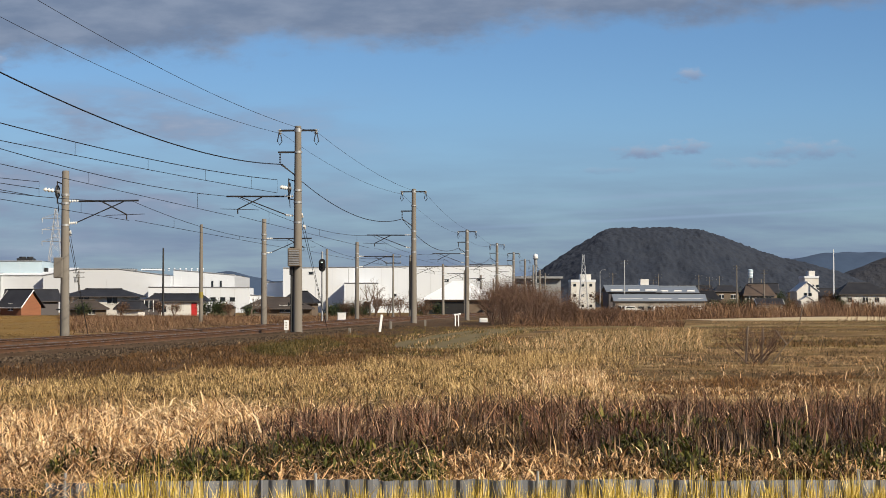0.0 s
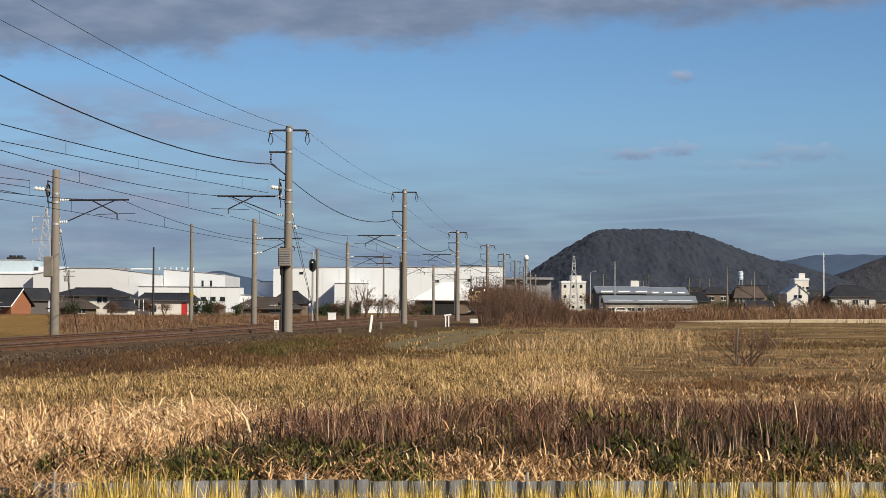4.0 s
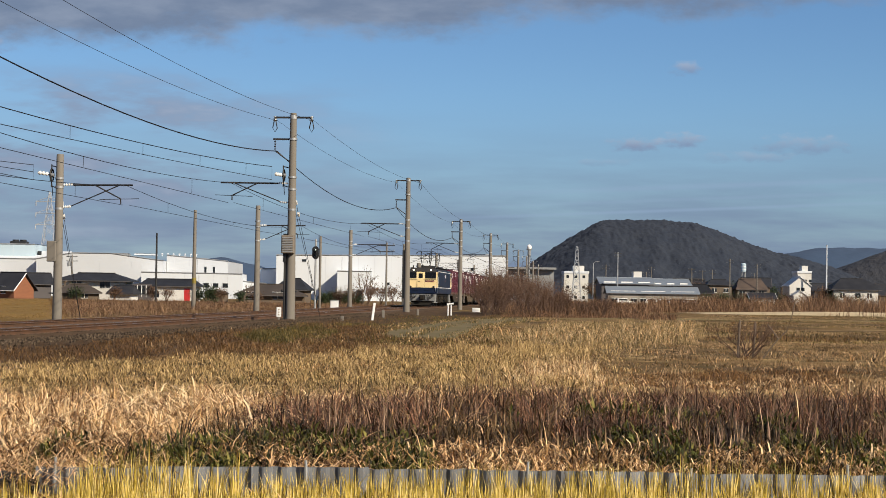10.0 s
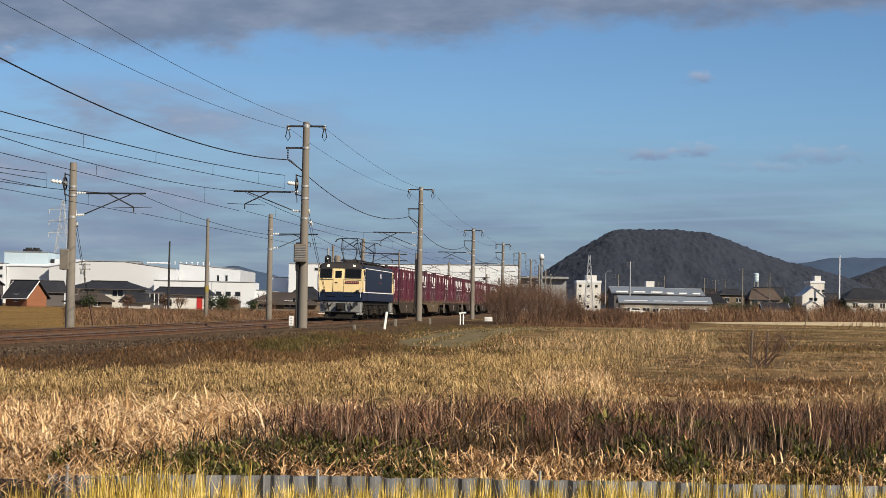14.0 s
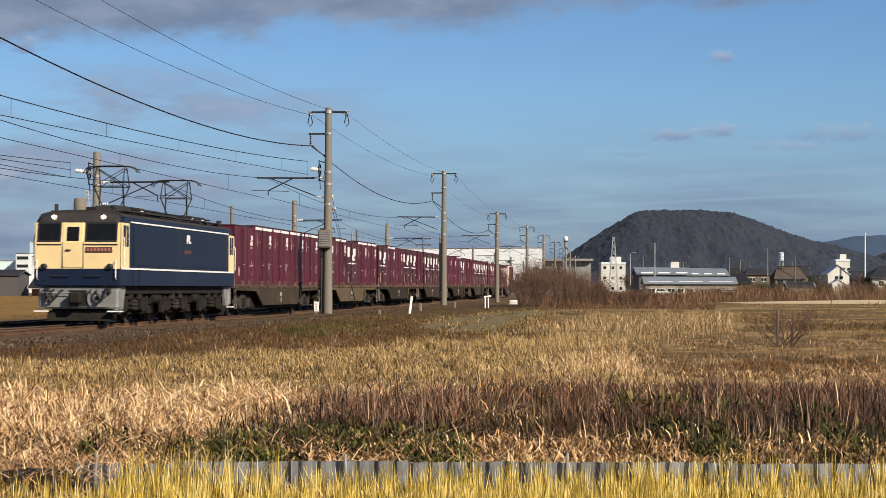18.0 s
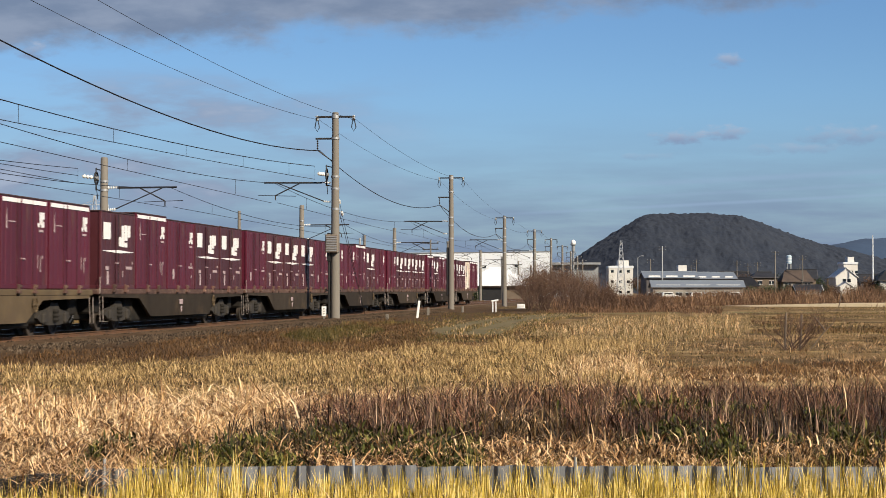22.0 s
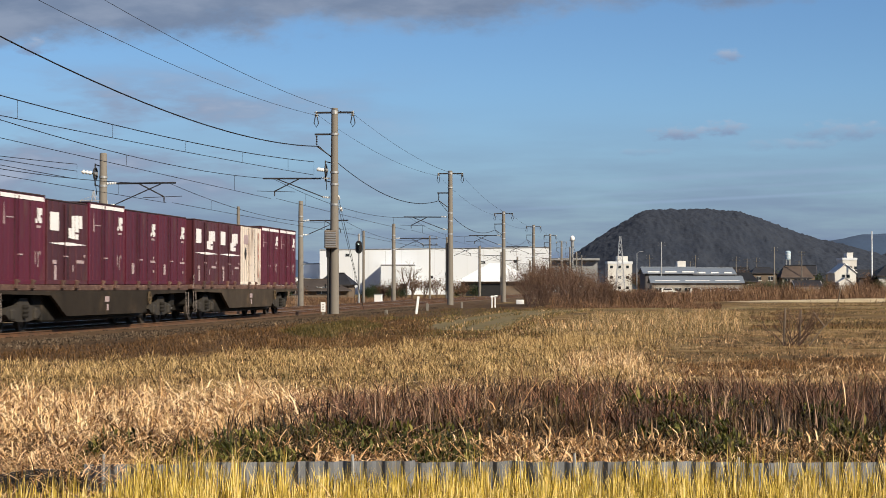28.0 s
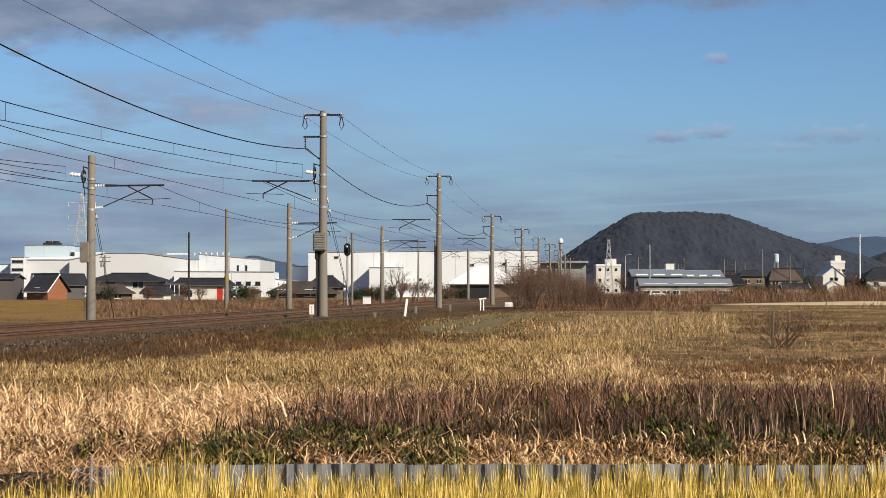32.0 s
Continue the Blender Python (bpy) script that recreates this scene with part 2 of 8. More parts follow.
# ---- mesh building ----
class Shape:
    """Collects the faces of one mesh."""

    def __init__(self):
        self.v, self.f, self.k, self.slot = [], [], [], 0

    def add(self, verts, faces, m=None):
        n = len(self.v)
        if m is not None:
            verts = [tuple(m @ Vector(q)) for q in verts]
        self.v += verts
        self.f += [tuple(i + n for i in q) for q in faces]
        self.k += [self.slot] * len(faces)
        return self

    def box(self, x0, x1, y0, y1, z0, z1, b=0.0, m=None):
        if b <= 0:
            vs = [(x, y, z) for x in (x0, x1) for y in (y0, y1) for z in (z0, z1)]
            return self.add(vs, [(0, 1, 3, 2), (4, 6, 7, 5), (0, 4, 5, 1), (2, 3, 7, 6), (0, 2, 6, 4), (1, 5, 7, 3)], m)
        b = min(b, (x1 - x0) * 0.45, (y1 - y0) * 0.45, (z1 - z0) * 0.45)
        vs, fs, lo, hi = [], [], (x0, y0, z0), (x1, y1, z1)
        idx = {}
        for c in range(8):
            s = [(c >> a) & 1 for a in range(3)]
            for a in range(3):
                q = [(hi[i] if s[i] else lo[i]) if i == a else (hi[i] - b if s[i] else lo[i] + b) for i in range(3)]
                idx[c, a] = len(vs)
                vs.append(tuple(q))
            tri = (idx[c, 0], idx[c, 1], idx[c, 2])
            fs.append(tri if sum(s) % 2 else tri[::-1])
        for a in range(3):
            u, w = (a + 1) % 3, (a + 2) % 3
            for s in (0, 1):
                cs = [(s << a) | (i << u) | (j << w) for i, j in ((0, 0), (1, 0), (1, 1), (0, 1))]
                q = tuple(idx[c, a] for c in cs)
                fs.append(q if s else q[::-1])
        for a in range(3):
            u, w = (a + 1) % 3, (a + 2) % 3
            for i in (0, 1):
                for j in (0, 1):
                    c0 = (i << u) | (j << w)
                    c1 = c0 | (1 << a)
                    q = (idx[c0, u], idx[c1, u], idx[c1, w], idx[c0, w])
                    fs.append(q if (i + j) % 2 else q[::-1])
        return self.add(vs, fs, m)

    def tube(self, a, b, r0, r1=None, n=8, caps=True):
        """A round bar from a to b."""
        a, b = Vector(a), Vector(b)
        r1 = r0 if r1 is None else r1
        d = (b - a).normalized()
        side = d.cross(Vector((0, 0, 1)) if abs(d.z) < 0.9 else Vector((1, 0, 0))).normalized()
        up = d.cross(side)
        vs = []
        for c, r in ((a, r0), (b, r1)):
            vs += [tuple(c + side * (r * math.cos(2 * math.pi * i / n)) + up * (r * math.sin(2 * math.pi * i / n))) for i in range(n)]
        fs = [(i, i + n, (i + 1) % n + n, (i + 1) % n) for i in range(n)]
        if caps:
            fs += [tuple(range(n)), tuple(range(2 * n - 1, n - 1, -1))]
        return self.add(vs, fs)

    def line(self, pts, r, n=4):
        """A thin bar through several points, one skin."""
        pts = [Vector(p) for p in pts]
        vs, fs = [], []
        for i, p in enumerate(pts):
            d = (pts[min(i + 1, len(pts) - 1)] - pts[max(i - 1, 0)]).normalized()
            side = d.cross(Vector((0, 0, 1)) if abs(d.z) < 0.95 else Vector((1, 0, 0))).normalized()
            up = d.cross(side)
            vs += [tuple(p + side * (r * math.cos(2 * math.pi * k / n)) + up * (r * math.sin(2 * math.pi * k / n))) for k in range(n)]
        for i in range(len(pts) - 1):
            fs += [(i * n + k, (i + 1) * n + k, (i + 1) * n + (k + 1) % n, i * n + (k + 1) % n) for k in range(n)]
        fs += [tuple(range(n)), tuple(range((len(pts) - 1) * n + n - 1, (len(pts) - 1) * n - 1, -1))]
        return self.add(vs, fs)

    def spin(self, profile, n=16, m=None):
        """Turns (radius, height) pairs round the z axis."""
        vs = [(r * math.cos(2 * math.pi * i / n), r * math.sin(2 * math.pi * i / n), z) for r, z in profile for i in range(n)]
        fs = []
        for j in range(len(profile) - 1):
            fs += [(j * n + i, j * n + (i + 1) % n, (j + 1) * n + (i + 1) % n, (j + 1) * n + i) for i in range(n)]
        fs += [tuple(range(n - 1, -1, -1)), tuple(range((len(profile) - 1) * n, len(profile) * n))]
        return self.add(vs, fs, m)

    def ring(self, big, small, n=20, m=None):
        """A hoop round the z axis."""
        vs = [((big + small * math.cos(b)) * math.cos(a), (big + small * math.cos(b)) * math.sin(a), small * math.sin(b)) for a in [2 * math.pi * i / n for i in range(n)] for b in [math.pi / 3 * j for j in range(6)]]
        fs = [(i * 6 + j, (i + 1) % n * 6 + j, (i + 1) % n * 6 + (j + 1) % 6, i * 6 + (j + 1) % 6) for i in range(n) for j in range(6)]
        return self.add(vs, fs, m)

    def sweep(self, outline, lo, hi, axis="x", m=None):
        """A prism: an outline of two coordinates drawn along an axis."""
        n = len(outline)
        put = {"x": lambda a, b, c: (c, a, b), "y": lambda a, b, c: (a, c, b), "z": lambda a, b, c: (a, b, c)}[axis]
        vs = [put(a, b, lo) for a, b in outline] + [put(a, b, hi) for a, b in outline]
        fs = [(i, (i + 1) % n, (i + 1) % n + n, i + n) for i in range(n)] + [tuple(range(n - 1, -1, -1)), tuple(range(n, 2 * n))]
        return self.add(vs, fs, m)

    def mesh(self, name, mats, smooth=False):
        me = bpy.data.meshes.new(name)
        me.from_pydata(self.v, [], self.f)
        for q in mats if isinstance(mats, (list, tuple)) else [mats]:
            me.materials.append(q)
        if any(self.k):
            me.polygons.foreach_set("material_index", self.k)
        bm = bmesh.new()
        bm.from_mesh(me)
        bmesh.ops.recalc_face_normals(bm, faces=bm.faces)
        bm.to_mesh(me)
        bm.free()
        if smooth:
            me.polygons.foreach_set("use_smooth", [True] * len(me.polygons))
            me.set_sharp_from_angle(angle=radians(40))
        return me


def part(name, shape, mats, parent=None, label="", smooth=False, m=None):
    me = shape if isinstance(shape, bpy.types.Mesh) else shape.mesh(name, mats, smooth)
    ob = new(name, me)
    if m is not None:
        ob.matrix_basis = m
    if parent is not None:
        ob.parent = parent
    if label:
        ob["label"] = label
    return ob


def thing(name, label, category, m=None, group="", kind=""):
    ob = tagged(new(name), label, category, group, kind)
    if m is not None:
        ob.matrix_basis = m
    return ob


def setting(name, shape, mats, label, category, smooth=False, kind="structure"):
    return tagged(part(name, shape, mats, smooth=smooth), label, category, "", kind)


# ---- the railway's line ----
RAIL = 0.42          # rail top above the field
SPEED = 15.154


def grade(s):
    """Rail top above the field: the line climbs gently away from the camera."""
    return 0.19 - 0.0017 * max(-110.0, min(40.0, s))


def bend(s):
    u = max(-2.0, min(0.4, s / 100))
    return 0.12857 + 0.04092 * u + 0.03958 * u * u + 0.01322 * u ** 3


def lay_line():
    steps = {0: (-10.584, 63.105)}
    for sign in (1, -1):
        x, y = steps[0]
        for i in range(1, 900):
            h = bend(sign * (i - 0.5))
            x, y = x - sign * math.sin(h), y - sign * math.cos(h)
            steps[sign * i] = (x, y)
    return steps


STEPS = lay_line()


def on_line(s, side=0.0, z=0.0):
    """A place s metres along the line (towards the camera), side metres to the right of the near track's middle."""
    i = math.floor(s)
    k = s - i
    (x0, y0), (x1, y1) = STEPS[i], STEPS[i + 1]
    h = bend(s)
    off = side - 1.22
    return Vector((x0 + (x1 - x0) * k + math.cos(h) * off, y0 + (y1 - y0) * k - math.sin(h) * off, z))


def on_line_pose(s, side=0.0, z=0.0):
    """The same as a pose whose x axis points along the line, towards the camera."""
    p = on_line(s, side, z)
    return Matrix.Translation(p) @ Matrix.Rotation(-math.pi / 2 - bend(s), 4, "Z")

# ---- ground ----
def ground():
    m, ns, ls, p = nodes_of("field_soil")
    nt = m.node_tree
    tc = ns.new("ShaderNodeTexCoord").outputs["Object"]
    big, mid, fine = noise_of(nt, 0.11, tc, 5), noise_of(nt, 0.7, tc, 5), noise_of(nt, 9, tc, 4)
    col = mixer(nt, (0.2, 0.124, 0.054), (0.1, 0.064, 0.031), ramp_of(nt, big, 0.42, 0.56))
    col = mixer(nt, col, (0.062, 0.06, 0.022), ramp_of(nt, mid, 0.5, 0.68, 0, 0.6))
    col = mixer(nt, col, (0.27, 0.185, 0.085), ramp_of(nt, fine, 0.55, 0.75, 0, 0.6))
    dry = noise_of(nt, 0.19, tc, 6, 0.7)
    col = mixer(nt, col, (0.42, 0.30, 0.14), ramp_of(nt, dry, 0.53, 0.62, 0, 0.8))
    ls.new(col, p.inputs["Base Color"])
    p.inputs["Roughness"].default_value = 0.95
    p.inputs["Specular IOR Level"].default_value = 0.08
    b = ns.new("ShaderNodeBump")
    b.inputs["Strength"].default_value, b.inputs["Distance"].default_value = 0.8, 0.06
    ls.new(fine, b.inputs["Height"])
    ls.new(b.outputs[0], p.inputs["Normal"])
    s = Shape()
    s.add([(-4900, -900, 0), (4900, -900, 0), (4900, 4900, 0), (-4900, 4900, 0)], [(0, 1, 2, 3)])
    setting("ground", s, m, "flat brown winter fields with dry grass and bare soil", "ground")


ground()


def strip(s0, s1, step, section):
    """A long body whose (side, height) section follows the line."""
    sh, n = Shape(), len(section)
    rows = []
    s = s0
    while s <= s1:
        rows.append([tuple(on_line(s, a, z + (grade(s) - RAIL if z > 0 else 0))) for a, z in section])
        s += step
    vs = [q for r in rows for q in r]
    fs = [(i * n + k, i * n + k + 1, (i + 1) * n + k + 1, (i + 1) * n + k) for i in range(len(rows) - 1) for k in range(n - 1)]
    return sh.add(vs, fs)


def railway():
    bed = [(3.3, -0.02), (2.0, RAIL - 0.17), (-1.7, RAIL - 0.16), (-1.9, RAIL - 0.19), (-2.1, RAIL - 0.16), (-5.8, RAIL - 0.17), (-7.1, -0.02)]
    setting("track_bed", strip(-600, 240, 4, bed), BALLAST, "brown stone ballast bed carrying two railway tracks", "track bed")
    for side in (0.0, -3.8):
        track = thing("railway_track", "railway track of rusty rails on concrete sleepers in ballast", "railway track", group="railway tracks", kind="structure")
        for g in (0.56, -0.56):
            web = [(g + 0.06, RAIL - 0.155), (g + 0.06, RAIL - 0.14), (g + 0.012, RAIL - 0.12), (g + 0.012, RAIL - 0.045), (g + 0.035, RAIL - 0.035),
                   (g + 0.035, RAIL - 0.004), (g + 0.02, RAIL), (g - 0.02, RAIL), (g - 0.035, RAIL - 0.004), (g - 0.035, RAIL - 0.035), (g - 0.012, RAIL - 0.045), (g - 0.012, RAIL - 0.12), (g - 0.06, RAIL - 0.14), (g - 0.06, RAIL - 0.155)]
            part("rail", strip(-600, 240, 4, [(side + a, z) for a, z in web]), RUST, track, "rusty steel rail")
            part("rail_head", strip(-600, 240, 4, [(side + g - 0.03, RAIL + 0.001), (side + g + 0.03, RAIL + 0.001)]), RAILTOP, track, "polished rail head")
        sl = Shape().box(-0.12, 0.12, -1.0, 1.0, -0.17, 0, 0.02).mesh("sleeper", SLEEPER)
        far = Shape()
        for i in range(-560, 60):
            m = on_line_pose(i * 0.65 - 20, side, grade(i * 0.65 - 20) - 0.145)
            if side == 0.0 and -130 <= i < 60 or side and -100 <= i < 20:
                part("sleeper", sl, None, track, m=m)
            else:
                far.box(-0.12, 0.12, -1.0, 1.0, -0.17, 0, 0, m)
        tagged(part("sleepers", far, SLEEPER, track), kind="stuff")


railway()


def bank_earth():
    """Dark brown earth between the ballast and the field, a thin uneven sheet along the line."""
    rows, n = [], 14
    for i in range(0, 71):
        q = 34 - i * 2.0
        row = []
        for k in range(n + 1):
            side = 2.9 + 6.2 * k / n
            p = on_line(q, side)
            z = 0.16 * max(0.0, 1 - k / 3) + 0.03 * (1 - k / n)
            row.append((p.x, p.y, max(0.012 if k < n else -0.02, z)))
        rows.append(row)
    vs = [q for r in rows for q in r]
    fs = [(i * (n + 1) + k, i * (n + 1) + k + 1, (i + 1) * (n + 1) + k + 1, (i + 1) * (n + 1) + k) for i in range(len(rows) - 1) for k in range(n)]
    setting("bank_earth", Shape().add(vs, fs), mat("brown_bank_earth", (0.105, 0.066, 0.036), 0.95, shine=0.1, alt=(0.06, 0.037, 0.02), scale=0.5, fine=7, bump=0.8, dist=0.06, spread=0.4, stain=(0.14, 0.10, 0.05), stain_scale=0.8, stain_lo=0.58), "dark brown earth bank beside the track", "bank")


bank_earth()


def ballast_stones():
    """Loose angular stones on the near shoulder of the bed."""
    rnd = np.random.default_rng(4)
    n = 20000
    vs, fs = [], []
    for i in range(n):
        s = rnd.uniform(-66, 22)
        a = rnd.uniform(0.95, 3.35) if i % 3 else 3.3 + abs(rnd.normal(0, 1.0)) * (1.0 if s > -18 else 0.35)
        z = grade(s) - 0.17 if a < 2.0 else max(0.1, (grade(s) - 0.17) * (1 - (a - 2.0) / 1.3))
        c = on_line(s, a, z + 0.01)
        r = rnd.uniform(0.025, 0.06)
        k = len(vs)
        d = rnd.uniform(0.6, 1.3, 6) * r
        vs += [(c.x + d[0], c.y, c.z), (c.x - d[1], c.y + d[5] * 0.4, c.z), (c.x, c.y + d[2], c.z), (c.x + d[4] * 0.3, c.y - d[3], c.z), (c.x + d[5] * 0.3, c.y, c.z + d[4]), (c.x, c.y, c.z - d[5])]
        fs += [(k, k + 2, k + 4), (k + 2, k + 1, k + 4), (k + 1, k + 3, k + 4), (k + 3, k, k + 4)]
    sh = Shape()
    sh.v, sh.f, sh.k = vs, fs, [0] * len(fs)
    setting("ballast_stones", sh, mat("ballast_stone", (0.105, 0.077, 0.053), 0.9, shine=0.1, alt=(0.06, 0.043, 0.029), island=0.7, bump=0), "loose brown ballast stones on the track shoulder", "ballast", kind="stuff")


ballast_stones()

# ---- poles and wires of the overhead line ----
NEAR = [(-29.2 - 50.2 * k) for k in range(-1, 11)]
FAR = [(-22.0 - 47.5 * k) for k in range(-1, 11)]


def insulator(a, b, discs=3, r=0.085):
    """A short string of porcelain sheds between two points."""
    s, a, b = Shape(), Vector(a), Vector(b)
    d = b - a
    s.tube(a, b, r * 0.35, n=8)
    for i in range(discs):
        k = (i + 0.5) / discs
        s.tube(a + d * (k - 0.12 / discs), a + d * (k + 0.25 / discs), r, r * 0.55, 10)
    return s


def cantilever(p, toward, tube_z, foot_z, reach, r0):
    """The bracket that holds the running wires: toward is +1 for a pole to the left of its track."""
    y = lambda d: toward * d
    arm = part("cantilever", Shape().tube((0, y(r0 + 0.45), tube_z), (0, y(reach), tube_z + 0.02), 0.042), STEEL, p, "dark steel bracket tube")
    part("strut", Shape().tube((0, y(r0 + 0.35), foot_z + 0.04), (0, y(reach * 0.8), tube_z - 0.02), 0.026).tube(
        (0, y(reach * 0.5), tube_z - 0.02), (0, y(reach * 0.84), tube_z - 0.62), 0.03), STEEL, arm)
    part("steady_arm", Shape().tube((0, y(reach * 0.55), tube_z - 0.66), (0, y(reach + 0.3), tube_z - 0.6), 0.014).tube(
        (0, y(reach * 0.84), tube_z - 0.62), (0, y(reach * 0.84), tube_z - 0.86), 0.03), STEEL, arm)
    for z, d in ((tube_z, 0.45), (foot_z, 0.38)):
        part("insulator", insulator((0, y(r0 - 0.02), z), (0, y(r0 + d), z + 0.03), 4, 0.075), PORCELAIN, p, "white porcelain insulator", True)


def bands(p, zs, r):
    for z in zs:
        part("pole_band", Shape().spin([(r, z - 0.05), (r, z + 0.05)], 14), GALV, p, "galvanised pole band", True)


def guy(p, z, dx, dy):
    g = part("guy_wire", Shape().line([(0.1, 0, z), (dx, dy, -0.05)], 0.012).line([(0.1, 0, z - 0.6), (dx, dy, -0.05)], 0.012), WIRE, p)
    for q in (0.12, 0.2):
        c = Vector((0.1, 0, z)).lerp(Vector((dx, dy, 0)), q)
        part("guy_insulator", Shape().tube(c, c + Vector((dx, dy, -z)).normalized() * 0.22, 0.07, n=8), PORCELAIN, p)


def tension_gear(p, z, y):
    """The balance wheel that keeps the anchored wires taut: rim, hub, spokes, side frame and hanging weight rope."""
    at = Matrix.Translation((0.05, y, z)) @ Matrix.Rotation(radians(90), 4, "X")
    wheel = part("balance_wheel", Shape().ring(0.28, 0.035, 20, at), STEEL, p, "dark spoked balance wheel")
    part("hub", Shape().spin([(0.09, -0.1), (0.09, 0.1)], 10, at), GALV, wheel)
    for i in range(5):
        a = i * math.pi * 0.4
        part("spoke", Shape().tube((0.05, y, z), (0.05 + 0.27 * math.cos(a), y, z + 0.27 * math.sin(a)), 0.02, n=5), STEEL, wheel)
    part("side_frame", Shape().tube((-0.1, y - 0.06, z - 0.55), (-0.1, y - 0.06, z + 0.5), 0.03).tube((-0.1, y - 0.06, z + 0.45), (0, -0.1, z + 0.35), 0.025).tube((-0.1, y - 0.06, z - 0.5), (0, -0.1, z - 0.6), 0.025), STEEL, p)
    part("lever", Shape().tube((0.05, y, z), (0.45, y - 0.1, z), 0.03).tube((0.05, y, z - 0.3), (-0.15, y, z - 0.95), 0.018), STEEL, p)


def near_pole(k, s):
    top = (10.4, 10.45, 9.4, 9.7, 10.0)[k] if 0 <= k < 5 else 10.2
    p = thing("catenary_pole", "tall grey concrete railway pole with crossarms and insulators", "utility pole", on_line_pose(s, 2.95 - (0.12 if k == 0 else 0.0), 0), "poles beside the near track")
    part("pole_shaft", Shape().spin([(0.25, -0.3), (0.245, 0.2), (0.165, top - 0.25), (0.16, top - 0.02), (0.12, top)], 16), CONCRETE, p, smooth=True)
    part("pole_cap", Shape().spin([(0.19, top - 0.3), (0.19, top - 0.12)], 14), GALV, p, smooth=True)
    part("crossarm", Shape().box(-0.05, 0.05, -0.95, 0.95, top - 0.27, top - 0.18, 0.01), STEEL, p)
    for y in (-0.92, 0.92):
        part("insulator", insulator((0, y, top - 0.16), (0, y * 0.98, top - 0.42), 3, 0.12), PORCELAIN, p, "white porcelain insulator", True)
        part("jumper_loop", Shape().line([(0.12, y, top - 0.3), (0.08, y - 0.1, top - 0.75), (0, y, top - 0.95), (-0.08, y + 0.1, top - 0.75), (-0.12, y, top - 0.3)], 0.025), WIRE, p)
    low = top - (1.7 if k == 1 else 1.3)
    part("side_arm", Shape().box(-0.04, 0.04, -1.0, 0.12, low - 0.05, low + 0.04, 0.01), STEEL, p)
    part("insulator", insulator((0, -0.9, low - 0.06), (0, -0.9, low - 0.55), 4, 0.06), STEEL, p, "dark hanging insulator", True)
    part("stay_rod", Shape().tube((0, -0.9, low - 0.58), (0, -0.12, low - 1.15), 0.035, n=6), STEEL, p, "dark slanting stay rod")
    bands(p, (top - 1.3, 7.2, 6.6, 5.6, 2.2), 0.215)
    cantilever(p, -1, 6.9, 5.95, 3.6, 0.24)
    if k == 0:
        tension_gear(p, 7.3, -0.42)
        part("insulator", insulator((0.35, -0.5, 7.3), (1.05, -0.68, 7.3), 3, 0.1), PORCELAIN, p, "string of pale insulators", True)
        guy(p, 6.9, -9.5, 0.0)
        box = part("equipment_box", Shape().box(0.18, 0.5, -0.42, 0.22, 3.42, 4.32, 0.03), mat("brown_enamel", (0.20, 0.165, 0.13), 0.6, stain=(0.09, 0.06, 0.045)), p, "brown steel equipment box with louvres")
        for i in range(9):
            part("louvre", Shape().box(0.495, 0.525, -0.36, 0.16, 3.5 + i * 0.085, 3.54 + i * 0.085), GALV, box)
        part("box_bracket", Shape().box(-0.1, 0.3, -0.36, -0.2, 3.0, 4.4, 0.01).tube((0.1, -0.3, 3.0), (0.1, -0.3, 0.2), 0.045), BLACK, p)
        part("cable_pipe", Shape().tube((0.05, -0.27, 0.0), (0.05, -0.25, 3.3), 0.045), BLACK, p)
        part("step_iron", Shape().tube((0, -0.45, 1.55), (0, 0.3, 1.55), 0.03).tube((0, -0.45, 1.5), (0, -0.45, 1.65), 0.04), BLACK, p)
    if k == 1:
        part("cable_duct", Shape().box(-0.1, 0.1, -0.36, -0.2, 1.2, 4.9, 0.02), STEEL, p)
    return p


def far_pole(k, s):
    p = thing("catenary_pole", "grey concrete railway pole with a bracket over the far track", "utility pole", on_line_pose(s, -6.75, 0), "poles beside the far track")
    part("pole_shaft", Shape().spin([(0.225, -0.3), (0.22, 0.2), (0.165, 7.68), (0.14, 7.72)], 16), CONCRETE, p, smooth=True)
    bands(p, (6.6, 6.2, 5.2), 0.2)
    cantilever(p, 1, 6.3, 5.28, 3.45, 0.19)
    if k == 0:
        tension_gear(p, 6.75, -0.36)
        part("insulator", insulator((0.35, -0.45, 6.78), (1.0, -0.72, 6.8), 3, 0.1), PORCELAIN, p, "string of pale insulators", True)
        part("equipment_box", Shape().box(0.0, 0.3, -0.46, -0.04, 2.75, 3.7, 0.03), CONCRETE, p, "grey-brown box")
        part("step_iron", Shape().tube((0, -0.4, 1.3), (0, 0.2, 1.3), 0.03), BLACK, p)
        guy(p, 6.2, -3.8, 0.0)
    return p


for k, s in enumerate(NEAR):
    near_pole(k - 1, s)
for k, s in enumerate(FAR):
    far_pole(k - 1, s)


def hung(s0, s1, side0, side1, z0, z1, sag, n=18):
    pts = []
    for i in range(n + 1):
        k = i / n
        p = on_line(s0 + (s1 - s0) * k, side0 + (side1 - side0) * k, z0 + (z1 - z0) * k - 4 * sag * k * (1 - k))
        pts.append(p)
    return pts


